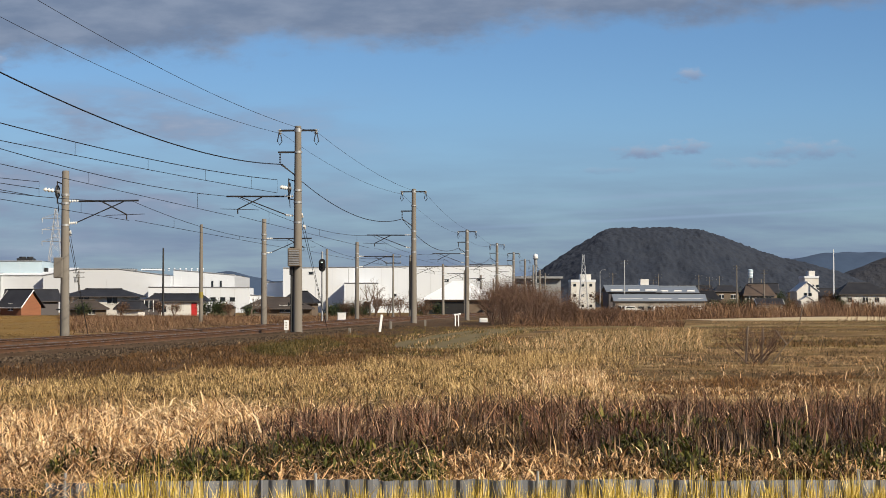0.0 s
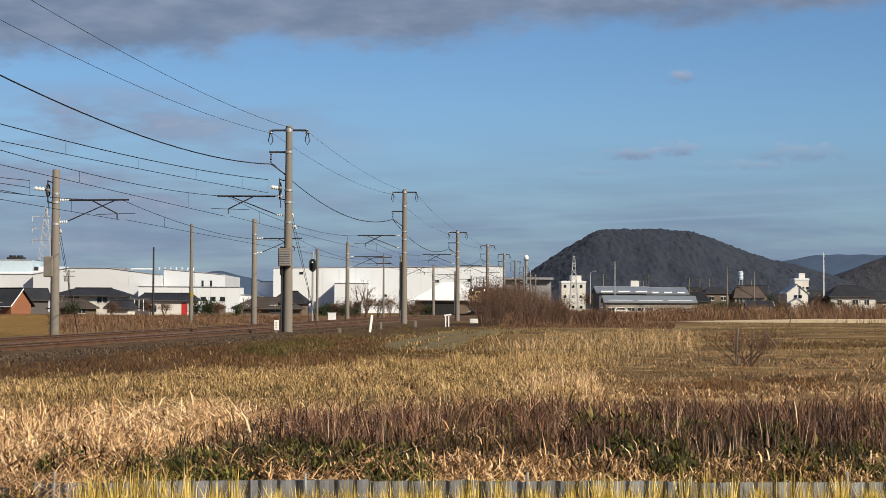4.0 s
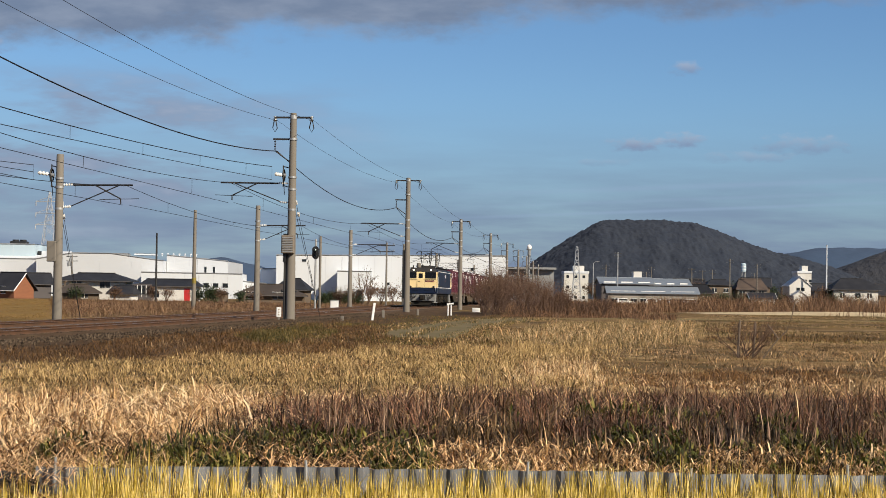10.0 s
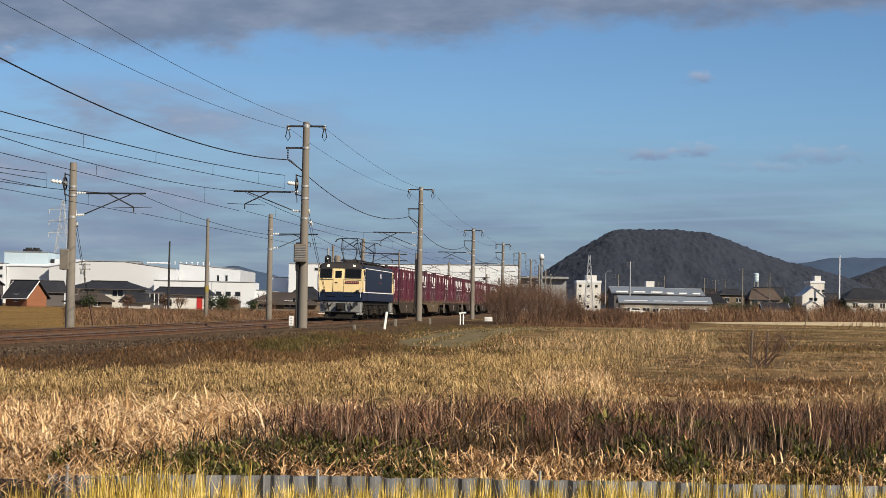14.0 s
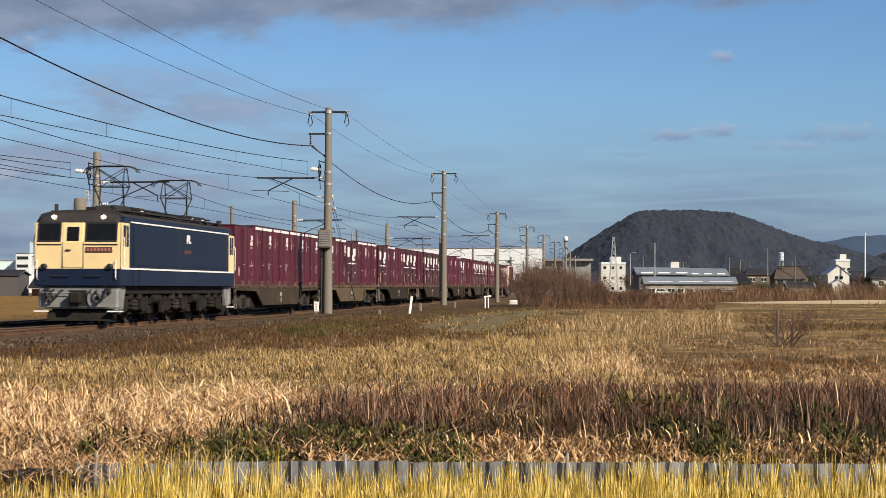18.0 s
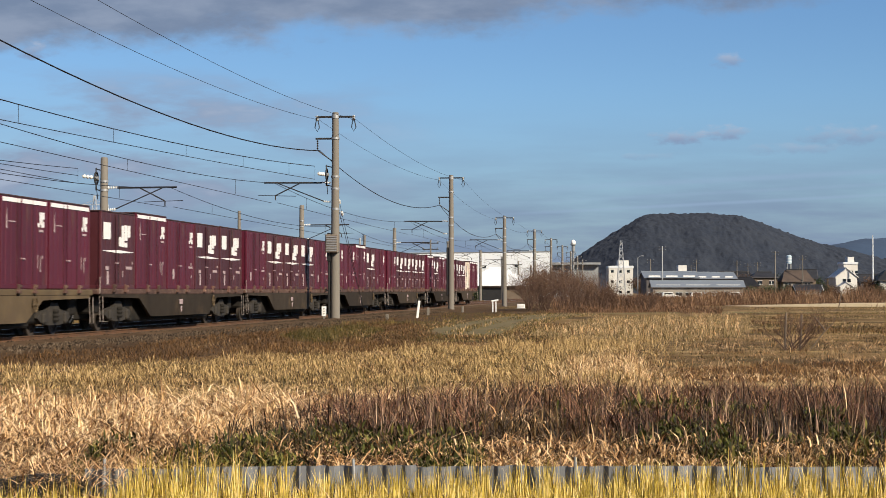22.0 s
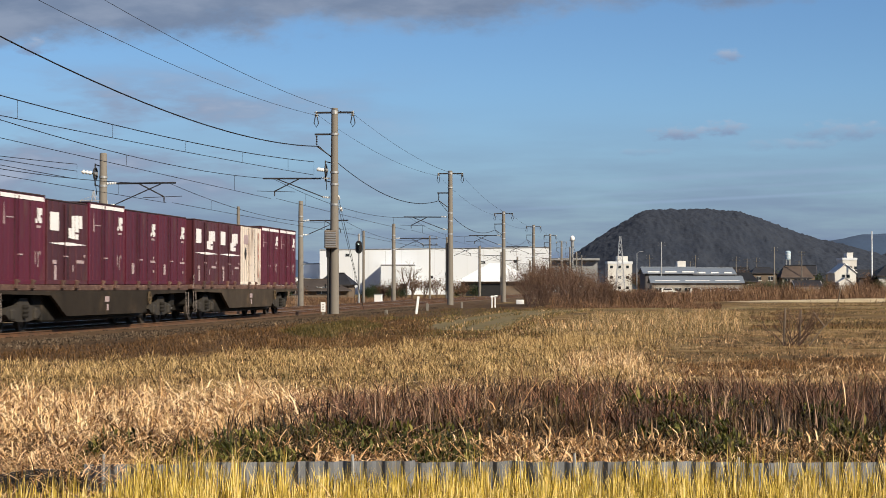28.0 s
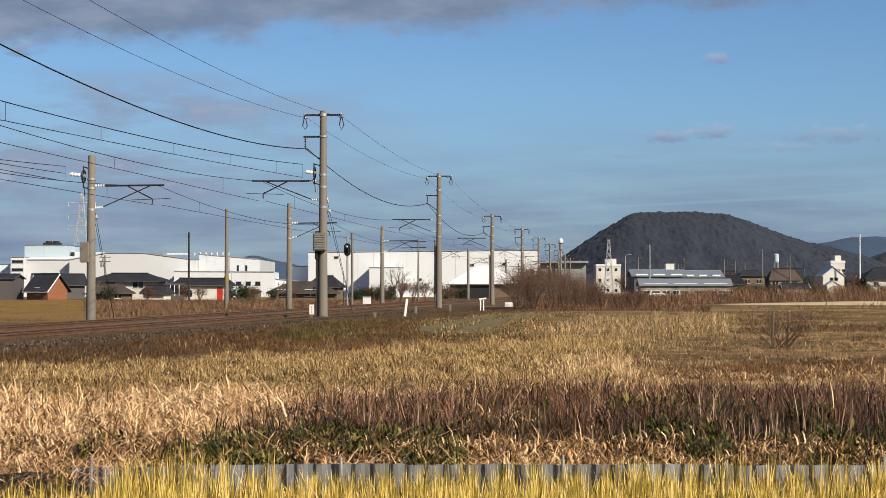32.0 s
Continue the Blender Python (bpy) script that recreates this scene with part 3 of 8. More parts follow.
def wires():
    lead = tagged(new("feeder_wires"), "dark overhead feeder wires sagging between concrete poles", "wire")
    for i in range(len(NEAR) - 1):
        a, b = NEAR[i], NEAR[i + 1]
        za, zb = [((10.4, 10.45, 9.4, 9.7, 10.0)[j] if 0 <= j < 5 else 10.2) for j in (i - 1, i)]
        slack = (0.6, 0.92) if i == 0 else (0.5, 1.15)
        hang = [1.9 + (0.4 if j == 1 else -0.2 if j == -1 else 0.0) for j in (i - 1, i)]
        for off, da, db, sag, r in ((-0.92, 0.38, 0.38, slack[0], 0.009), (0.92, 0.38, 0.38, slack[0], 0.009), (-0.9, hang[0], hang[1], slack[1], 0.024)):
            part("feeder", Shape().line(hung(a, b, 2.95 + off, 2.95 + off, za - da, zb - db, sag), r), WIRE, lead)
    for name, label, side, spans, zm, zc, dip in (("near_catenary", "carrier wire, droppers and contact wire over the near track", -0.25, NEAR, 6.9, 5.92, 0.6),
                                            ("far_catenary", "carrier wire, droppers and contact wire over the far track", -3.6, FAR, 6.3, 5.4, 0.72)):
        cat = tagged(new(name), label, "overhead line")
        for i in range(len(spans) - 1):
            a, b = spans[i], spans[i + 1]
            up = hung(a, b, side, side, zm, zm, dip)
            part("carrier_wire", Shape().line(up, 0.013), WIRE, cat)
            part("contact_wire", Shape().line(hung(a, b, side + 0.15, side - 0.15, zc, zc, 0.03), 0.011), WIRE, cat)
            for j in (3, 9, 15):
                q = up[j]
                part("dropper", Shape().tube(q, (q.x, q.y, zc), 0.008, n=4), WIRE, cat)
    # the length of line that runs out of use and is anchored on the boxed pole
    old = tagged(new("anchored_catenary"), "spare carrier wire and droppers anchored to the pole", "overhead line")
    up, low = hung(21, -27.6, 0.6, 2.1, 6.98, 7.62, 0.4), hung(21, -27.6, 0.6, 2.1, 6.2, 6.98, 0.1)
    part("carrier_wire", Shape().line(up, 0.016), WIRE, old)
    part("contact_wire", Shape().line(low, 0.012), WIRE, old)
    for j in range(1, 17, 3):
        part("dropper", Shape().tube(up[j], low[j], 0.007, n=4), WIRE, old)
    part("yoke", Shape().line([up[-1], up[-1].lerp(low[-1], 0.5), low[-1]], 0.005), WIRE, old)
    ends = []
    for side, z0, z1 in ((-5.0, 5.95, 7.12), (-5.8, 6.5, 6.8), (-7.4, 7.05, 6.44)):
        far = hung(25, -20.6, side, -7.55, z0, z1, 0.2)
        ends.append(far[-1])
        part("far_anchor_wire", Shape().line(far, 0.014), WIRE, old)
    part("yoke", Shape().line(ends, 0.005), WIRE, old)


wires()

# ---- the train ----
def painted(name, base, alt, rough=0.45, rust=(0.10, 0.05, 0.035), lo=0.6):
    return mat(name, base, rough, alt=alt, scale=0.7, fine=9, spread=0.18, bump=0.06, dist=0.004, rand=0.16, stain=rust, stain_scale=1.4, stain_lo=lo, stretch=(1, 1, 0.35))


MAROON = painted("maroon_paint", (0.092, 0.0078, 0.0225), (0.068, 0.0066, 0.017))
BROWNRED = painted("faded_maroon_paint", (0.075, 0.0165, 0.022), (0.052, 0.012, 0.016))
CREAMBOX = painted("off_white_paint", (0.74, 0.68, 0.61), (0.6, 0.5, 0.42), lo=0.55)
SOOTROOF = mat("sooty_container_roof", (0.028, 0.012, 0.014), 0.8, alt=(0.045, 0.022, 0.022), rand=0.3)
MARK = mat("white_marking", (0.78, 0.76, 0.76), 0.6, spread=0.12, stain=(0.35, 0.2, 0.2), stain_scale=5, stain_lo=0.6)
PALEMARK = mat("worn_marking", (0.46, 0.36, 0.37), 0.6, spread=0.3, stain=(0.2, 0.06, 0.07), stain_scale=9, stain_lo=0.5)
DULLPLATE = mat("dull_red_plate", (0.10, 0.035, 0.035), 0.6)
BLUE = mat("blue_paint", (0.008, 0.016, 0.044), 0.42, alt=(0.010, 0.0165, 0.036), scale=0.8, fine=12, spread=0.2, bump=0.05, stretch=(1, 1, 0.4), stain=(0.05, 0.05, 0.06), stain_lo=0.6)
DUSTBLUE = mat("dusty_blue_paint", (0.012, 0.0195, 0.042), 0.5, alt=(0.0095, 0.016, 0.036), scale=0.6, fine=10, spread=0.15, bump=0.04, stretch=(1, 1, 0.3), stain=(0.03, 0.032, 0.04), stain_lo=0.58)
CREAM = mat("cream_paint", (0.82, 0.64, 0.34), 0.4, spread=0.1, bump=0.03, stain=(0.45, 0.34, 0.2), stain_lo=0.66)
ROOFGREY = mat("roof_grey", (0.024, 0.024, 0.028), 0.75, alt=(0.045, 0.04, 0.038), scale=1)
SKIRT = mat("skirt_grey", (0.22, 0.225, 0.225), 0.6, stain=(0.10, 0.075, 0.06), stain_lo=0.5)
GEAR = mat("running_gear", (0.010, 0.009, 0.008), 0.8, alt=(0.021, 0.018, 0.015), scale=2.5, fine=18, bump=0.4, stain=(0.06, 0.045, 0.032), stain_lo=0.57)
SILL = mat("dusty_frame", (0.052, 0.04, 0.029), 0.85, alt=(0.026, 0.019, 0.014), scale=0.8, fine=12, rand=0.4, stain=(0.10, 0.068, 0.042), stain_lo=0.56)
DUSTGEAR = mat("dusty_bogie", (0.036, 0.029, 0.022), 0.85, alt=(0.013, 0.011, 0.009), scale=2.0, fine=14, bump=0.4, stain=(0.11, 0.085, 0.06), stain_scale=2.5, stain_lo=0.58)
WORNWHITE = mat("worn_white_steel", (0.26, 0.22, 0.2), 0.7, stain=(0.12, 0.07, 0.05), stain_scale=4)
OCHRE = mat("ochre_dust_frame", (0.115, 0.079, 0.039), 0.9, alt=(0.06, 0.039, 0.02), scale=0.8, fine=12, stain=(0.07, 0.045, 0.028), stain_lo=0.55)
RUSTCAP = mat("rusty_lock", (0.10, 0.05, 0.038), 0.8, rand=0.45, stain=(0.22, 0.14, 0.1), stain_scale=4, stain_lo=0.5)
WHEEL = mat("wheel_steel", (0.07, 0.055, 0.045), 0.65, 0.4)
LIT = lamp_mat("headlight_glass", (1.0, 0.76, 0.42), 3.2)
for dull in (GEAR, BLUE, DUSTBLUE, ROOFGREY, SILL):
    dull.node_tree.nodes["Principled BSDF"].inputs["Specular IOR Level"].default_value = 0.2
PLATETEXT = mat("faded_red_figures", (0.45, 0.17, 0.14), 0.6)
rolling, spinning = [], []


def put(name, shape, m, ob, label="", smooth=False):
    return part(name, shape, m, ob, label, smooth)


WHEELSET = {}


def wheelset(r, parent, x, z):
    """Two wheels on an axle, turning about y."""
    if r not in WHEELSET:
        s = Shape()
        flat = Matrix.Rotation(radians(90), 4, "X")
        for y in (0.5, -0.5):
            prof = [(0.09, -0.08), (r * 0.35, -0.05), (r * 0.8, -0.03), (r * 0.82, -0.065), (r, -0.065), (r, 0.05), (r + 0.028, 0.065), (r + 0.02, 0.08), (r * 0.82, 0.08), (r * 0.8, 0.03), (r * 0.35, 0.05), (0.09, 0.08)]
            prof = prof if y > 0 else [(a, -b) for a, b in reversed(prof)]
            s.spin(prof, 28, Matrix.Translation((0, y, 0)) @ flat @ Matrix.Rotation(math.pi, 4, "X"))
        s.tube((0, -0.78, 0), (0, 0.78, 0), 0.075, n=10)
        for i in range(6):
            a = i * math.pi / 3
            s.box(-0.03 + r * 0.6 * math.cos(a), 0.03 + r * 0.6 * math.cos(a), 0.53, 0.56, -0.03 + r * 0.6 * math.sin(a), 0.03 + r * 0.6 * math.sin(a))
        WHEELSET[r] = s.mesh("wheelset", WHEEL, True)
    w = part("wheelset", WHEELSET[r], None, parent, m=pose(x, 0, z))
    spinning.append((w, r, x, z))


def loco_bogie(lo, x):
    b = put("bogie", Shape().box(x - 1.9, x + 1.9, 0.92, 1.06, 0.62, 0.86, 0.03).box(x - 1.9, x + 1.9, -1.06, -0.92, 0.62, 0.86, 0.03).box(x - 0.35, x + 0.35, -1.0, 1.0, 0.5, 0.95, 0.03), GEAR, lo, "grimy black bogie")
    for y in (1.02, -1.02):
        for dx in (-1.2, 1.2):
            put("axle_box", Shape().box(x + dx - 0.2, x + dx + 0.2, y - 0.13, y + 0.13, 0.36, 0.74, 0.05).box(x + dx - 0.38, x + dx - 0.22, y - 0.1, y + 0.12, 0.45, 0.95, 0.02).box(x + dx + 0.22, x + dx + 0.38, y - 0.1, y + 0.12, 0.45, 0.95, 0.02), GEAR, b)
            put("brake_cylinder", Shape().box(x + dx * 0.45 - 0.2, x + dx * 0.45 + 0.2, y - 0.05, y + 0.17, 0.78, 1.18, 0.06).box(x + dx * 1.5 - 0.12, x + dx * 1.5 + 0.12, y - 0.05, y + 0.14, 0.3, 0.62, 0.04), GEAR, b)
        put("spring", Shape().spin([(0.13, 0.4), (0.17, 0.46), (0.13, 0.52), (0.17, 0.58), (0.13, 0.64), (0.17, 0.7), (0.13, 0.76)], 12, Matrix.Translation((x, y * 1.05, 0.05))), GEAR, b)
        put("sand_pipe", Shape().line([(x + 1.7, y, 1.15), (x + 1.75, y, 0.6), (x + 1.6, y * 0.6, 0.15)], 0.03).line([(x - 1.7, y, 1.15), (x - 1.75, y, 0.6), (x - 1.6, y * 0.6, 0.15)], 0.03), GEAR, b)
    for dx in (-1.2, 1.2):
        wheelset(0.56, b, x + dx, 0.56)


def pantograph(lo, x):
    p = put("pantograph", Shape().box(x - 1.0, x + 1.0, -0.85, -0.75, 3.98, 4.05).box(x - 1.0, x + 1.0, 0.75, 0.85, 3.98, 4.05).box(x - 0.95, x - 0.85, -0.8, 0.8, 3.98, 4.05).box(x + 0.85, x + 0.95, -0.8, 0.8, 3.98, 4.05), STEEL, lo, "raised diamond pantograph")
    knee = 4.8
    for y in (-0.5, 0.5):
        for sx in (-1, 1):
            # the lower arms cross one another
            put("lower_arm", Shape().tube((x - sx * 0.24, y * 0.72, 4.05), (x + sx * 0.4, y, knee), 0.026, n=6), STEEL, p)
            put("upper_arm", Shape().tube((x + sx * 0.4, y, knee), (x + sx * 0.12, y * 0.96, 5.47), 0.02, n=6), STEEL, p)
            put("base_bearing", Shape().box(x - sx * 0.3 - 0.1, x - sx * 0.3 + 0.1, y * 0.72 - 0.08, y * 0.72 + 0.08, 3.96, 4.12, 0.02), STEEL, p)
    for sx in (-1, 1):
        put("knee_bar", Shape().tube((x + sx * 0.4, -0.53, knee), (x + sx * 0.4, 0.53, knee), 0.02, n=6), STEEL, p)
        put("cross_brace", Shape().tube((x + sx * 0.4, -0.5, knee), (x + sx * 0.15, 0.47, 5.43), 0.014, n=5).tube((x + sx * 0.4, 0.5, knee), (x + sx * 0.15, -0.47, 5.43), 0.016, n=5), STEEL, p)
        horn = [(x + sx * 0.16, y, z) for y, z in ((-0.93, 5.28), (-0.84, 5.42), (-0.66, 5.50), (-0.4, 5.52), (0.4, 5.52), (0.66, 5.50), (0.84, 5.42), (0.93, 5.28))]
        put("contact_head", Shape().line(horn, 0.024, 6), STEEL, p)
    for y in (-0.8, 0.8):
        for dx in (-0.8, 0.8):
            put("roof_insulator", insulator((x + dx, y, 3.72), (x + dx, y, 4.0), 3, 0.09), PORCELAIN, p, "", True)


def cab_end(lo, k):
    """One driver's end; k = 1 faces the direction of travel, -1 the train."""
    X = lambda v: k * v
    bx = lambda s, x0, x1, *r, **kw: s.box(min(X(x0), X(x1)), max(X(x0), X(x1)), *r, **kw)
    face = put("cab_front", Shape().sweep([(X(7.98), 1.86), (X(8.06), 1.86), (X(8.09), 2.72), (X(7.97), 3.40), (X(7.86), 3.40)], -1.37, 1.37, "y"), CREAM, lo, "cream cab front")
    put("front_band", bx(Shape(), 7.98, 8.075, -1.4, 1.4, 1.28, 1.86, b=0.02), BLUE, lo, "dark blue lower band")
    slope = math.atan2(0.12, 0.68)
    for y0, y1 in ((-1.29, -0.53), (0.26, 1.29)):
        tilt = Matrix.Translation((X(8.085), 0, 2.76)) @ Matrix.Rotation(-k * slope, 4, "Y")
        put("windscreen", Shape().box(-0.012, 0.022, y0 + 0.04, y1 - 0.04, 0.04, 0.6, 0.01, tilt), SCREEN, face, "dark windscreen")
        put("window_frame", Shape().box(-0.01, 0.03, y0, y1, 0.0, 0.05, 0, tilt).box(-0.01, 0.03, y0, y1, 0.6, 0.66, 0, tilt).box(-0.01, 0.03, y0, y0 + 0.05, 0.05, 0.6, 0, tilt).box(-0.01, 0.03, y1 - 0.05, y1, 0.05, 0.6, 0, tilt), BLACK, face)
        put("wiper", Shape().tube((X(8.14), (y0 + y1) / 2, 2.76), (X(8.09), (y0 + y1) / 2 + 0.2, 3.15), 0.012, n=5), BLACK, face)
        put("sill_strip", bx(Shape(), 8.085, 8.115, y0 - 0.02, y1 + 0.02, 2.655, 2.685), BLACK, face)
    door = put("front_door", Shape().sweep([(X(8.055), 1.9), (X(8.085), 1.9), (X(8.115), 2.72), (X(8.0), 3.38), (X(7.96), 3.38)], -0.46, 0.18, "y"), CREAM, face, "cream gangway door")
    tilt = Matrix.Translation((X(8.11), 0, 2.76)) @ Matrix.Rotation(-k * slope, 4, "Y")
    put("door_window", Shape().box(-0.01, 0.02, -0.34, 0.06, 0.02, 0.5, 0.03, tilt), SCREEN, door)
    put("door_seam", bx(Shape(), 8.06, 8.095, -0.485, -0.465, 1.88, 2.74).box(min(X(8.06), X(8.095)), max(X(8.06), X(8.095)), 0.185, 0.205, 1.88, 2.74), BLACK, face)
    put("door_handle", bx(Shape(), 8.09, 8.15, -0.36, -0.2, 2.46, 2.5), BLACK, door)
    plate = put("number_plate", bx(Shape(), 8.08, 8.12, 0.28, 1.14, 2.41, 2.58, b=0.01), DULLPLATE, face, "dark red number plate")
    for i in range(7):
        put("plate_bar", bx(Shape(), 8.119, 8.127, 0.33 + i * 0.115, 0.39 + i * 0.115, 2.45, 2.54), PLATETEXT, plate)
    for y in (-0.80, 0.80):
        put("headlight", Shape().spin([(0.10, -0.3), (0.115, -0.05), (0.115, 0.03), (0.09, 0.05)], 18, Matrix.Translation((X(7.88), y, 3.58)) @ Matrix.Rotation(k * math.pi / 2, 4, "Y")), BLACK, face, "round headlight housing", True)
        put("headlight_lens", Shape().spin([(0.085, 0.0), (0.07, 0.03), (0.02, 0.045)], 18, Matrix.Translation((X(7.925), y, 3.58)) @ Matrix.Rotation(k * math.pi / 2, 4, "Y")), LIT if k > 0 else GLASS, face, "lit headlight" if k > 0 else "", True)
    for y in (-1.1, 1.1):
        put("tail_lamp", Shape().spin([(0.1, -0.05), (0.1, 0.07), (0.07, 0.09)], 14, Matrix.Translation((X(8.09), y * 0.97, 1.93)) @ Matrix.Rotation(k * math.pi / 2, 4, "Y")), BLACK, face, "", True)
        put("handrail", Shape().line([(X(8.08), y * 1.16, 1.5), (X(8.17), y * 1.16, 1.55), (X(8.17), y * 1.16, 2.1), (X(8.08), y * 1.16, 2.15)], 0.018), WHITE, face)
        put("step_rail", Shape().line([(X(8.07), y * 0.7, 1.62), (X(8.15), y * 0.7, 1.62), (X(8.15), y * 0.25, 1.62), (X(8.07), y * 0.25, 1.62)], 0.02), BLACK, face)
    # the cream corner with the driver's window, both sides
    for y in (1.395, -1.395):
        w = (y, y + math.copysign(0.02, y))
        y0, y1 = min(w), max(w)
        side = put("cab_side", bx(Shape(), 7.1, 8.0, y0, y1, 1.88, 3.40, b=0.005), CREAM, lo, "cream cab side")
        ya, yb = sorted((y, y + math.copysign(0.032, y)))
        for x0, x1 in ((7.2, 7.42), (7.52, 7.80)):
            put("side_window", bx(Shape(), x0, x1, ya, yb, 2.6, 3.32, b=0.01), SCREEN, side)
        put("cab_grab", Shape().line([(X(7.9), y + math.copysign(0.03, y), 1.95), (X(7.9), y + math.copysign(0.08, y), 2.0), (X(7.9), y + math.copysign(0.08, y), 2.9), (X(7.9), y + math.copysign(0.03, y), 2.95)], 0.016), WHITE, side)
    # skirt, snow plough and coupler
    skirt = put("skirt", bx(Shape(), 7.6, 7.97, -1.3, 1.3, 0.52, 1.27, b=0.06), SKIRT, lo, "grey dirty end skirt")
    for y in (-1.2, 1.2):
        put("skirt_cheek", Shape().sweep([(X(7.9), 0.5), (X(7.9), 1.27), (X(6.9), 1.27), (X(7.2), 0.5)], y - 0.05, y + 0.05, "y"), SKIRT, skirt)
        put("step", bx(Shape(), 7.7, 8.1, y - 0.2, y + 0.2, 0.42, 0.46), WHITE, skirt, "white step board")
    put("plough", Shape().sweep([(X(7.3), 0.12), (X(7.85), 0.12), (X(7.75), 0.46), (X(7.3), 0.46)], -1.05, 1.05, "y"), GEAR, skirt, "dark snow plough")
    put("coupler", bx(Shape(), 7.5, 8.22, -0.12, 0.12, 0.76, 1.0, b=0.03).box(min(X(8.08), X(8.36)), max(X(8.08), X(8.36)), -0.2, 0.2, 0.68, 1.08, 0.06), GEAR, skirt, "knuckle coupler")
    for y, z, swing, drop, r in ((-1.02, 1.12, 0.28, 0.34, 0.04), (-0.78, 1.16, -0.22, 0.42, 0.03), (-0.5, 1.14, -0.3, 0.3, 0.035), (0.42, 1.15, 0.26, 0.4, 0.03), (0.6, 1.12, 0.3, 0.26, 0.04), (0.98, 1.14, -0.3, 0.38, 0.035)):
        put("hose", Shape().line([(X(7.97), y, z), (X(8.13), y + swing * 0.1, z - 0.04), (X(8.18), y + swing * 0.35, z - drop * 0.6), (X(8.17), y + swing * 0.7, z - drop), (X(8.12), y + swing, z - drop * 0.8), (X(8.02), y + swing * 1.1, z - drop * 0.4)], r, 6), BLACK, skirt)
    # Flat black panel on the skirt, painting the shade of the coupler recess.
    put("coupler_pocket", bx(Shape(), 7.96, 7.985, -0.3, 0.3, 0.6, 1.14, b=0.01), BLACK, skirt, "black panel for the shade in the coupler opening")
    for y in (-1.0, 0.98):
        put("jumper_box", bx(Shape(), 7.95, 8.08, y - 0.1, y + 0.1, 1.02, 1.2, b=0.02), BLACK, skirt)
    put("uncoupling_lever", Shape().line([(X(7.85), -1.2, 1.2), (X(8.1), -1.1, 1.05), (X(8.1), -0.2, 1.05)], 0.02), GALV, skirt)


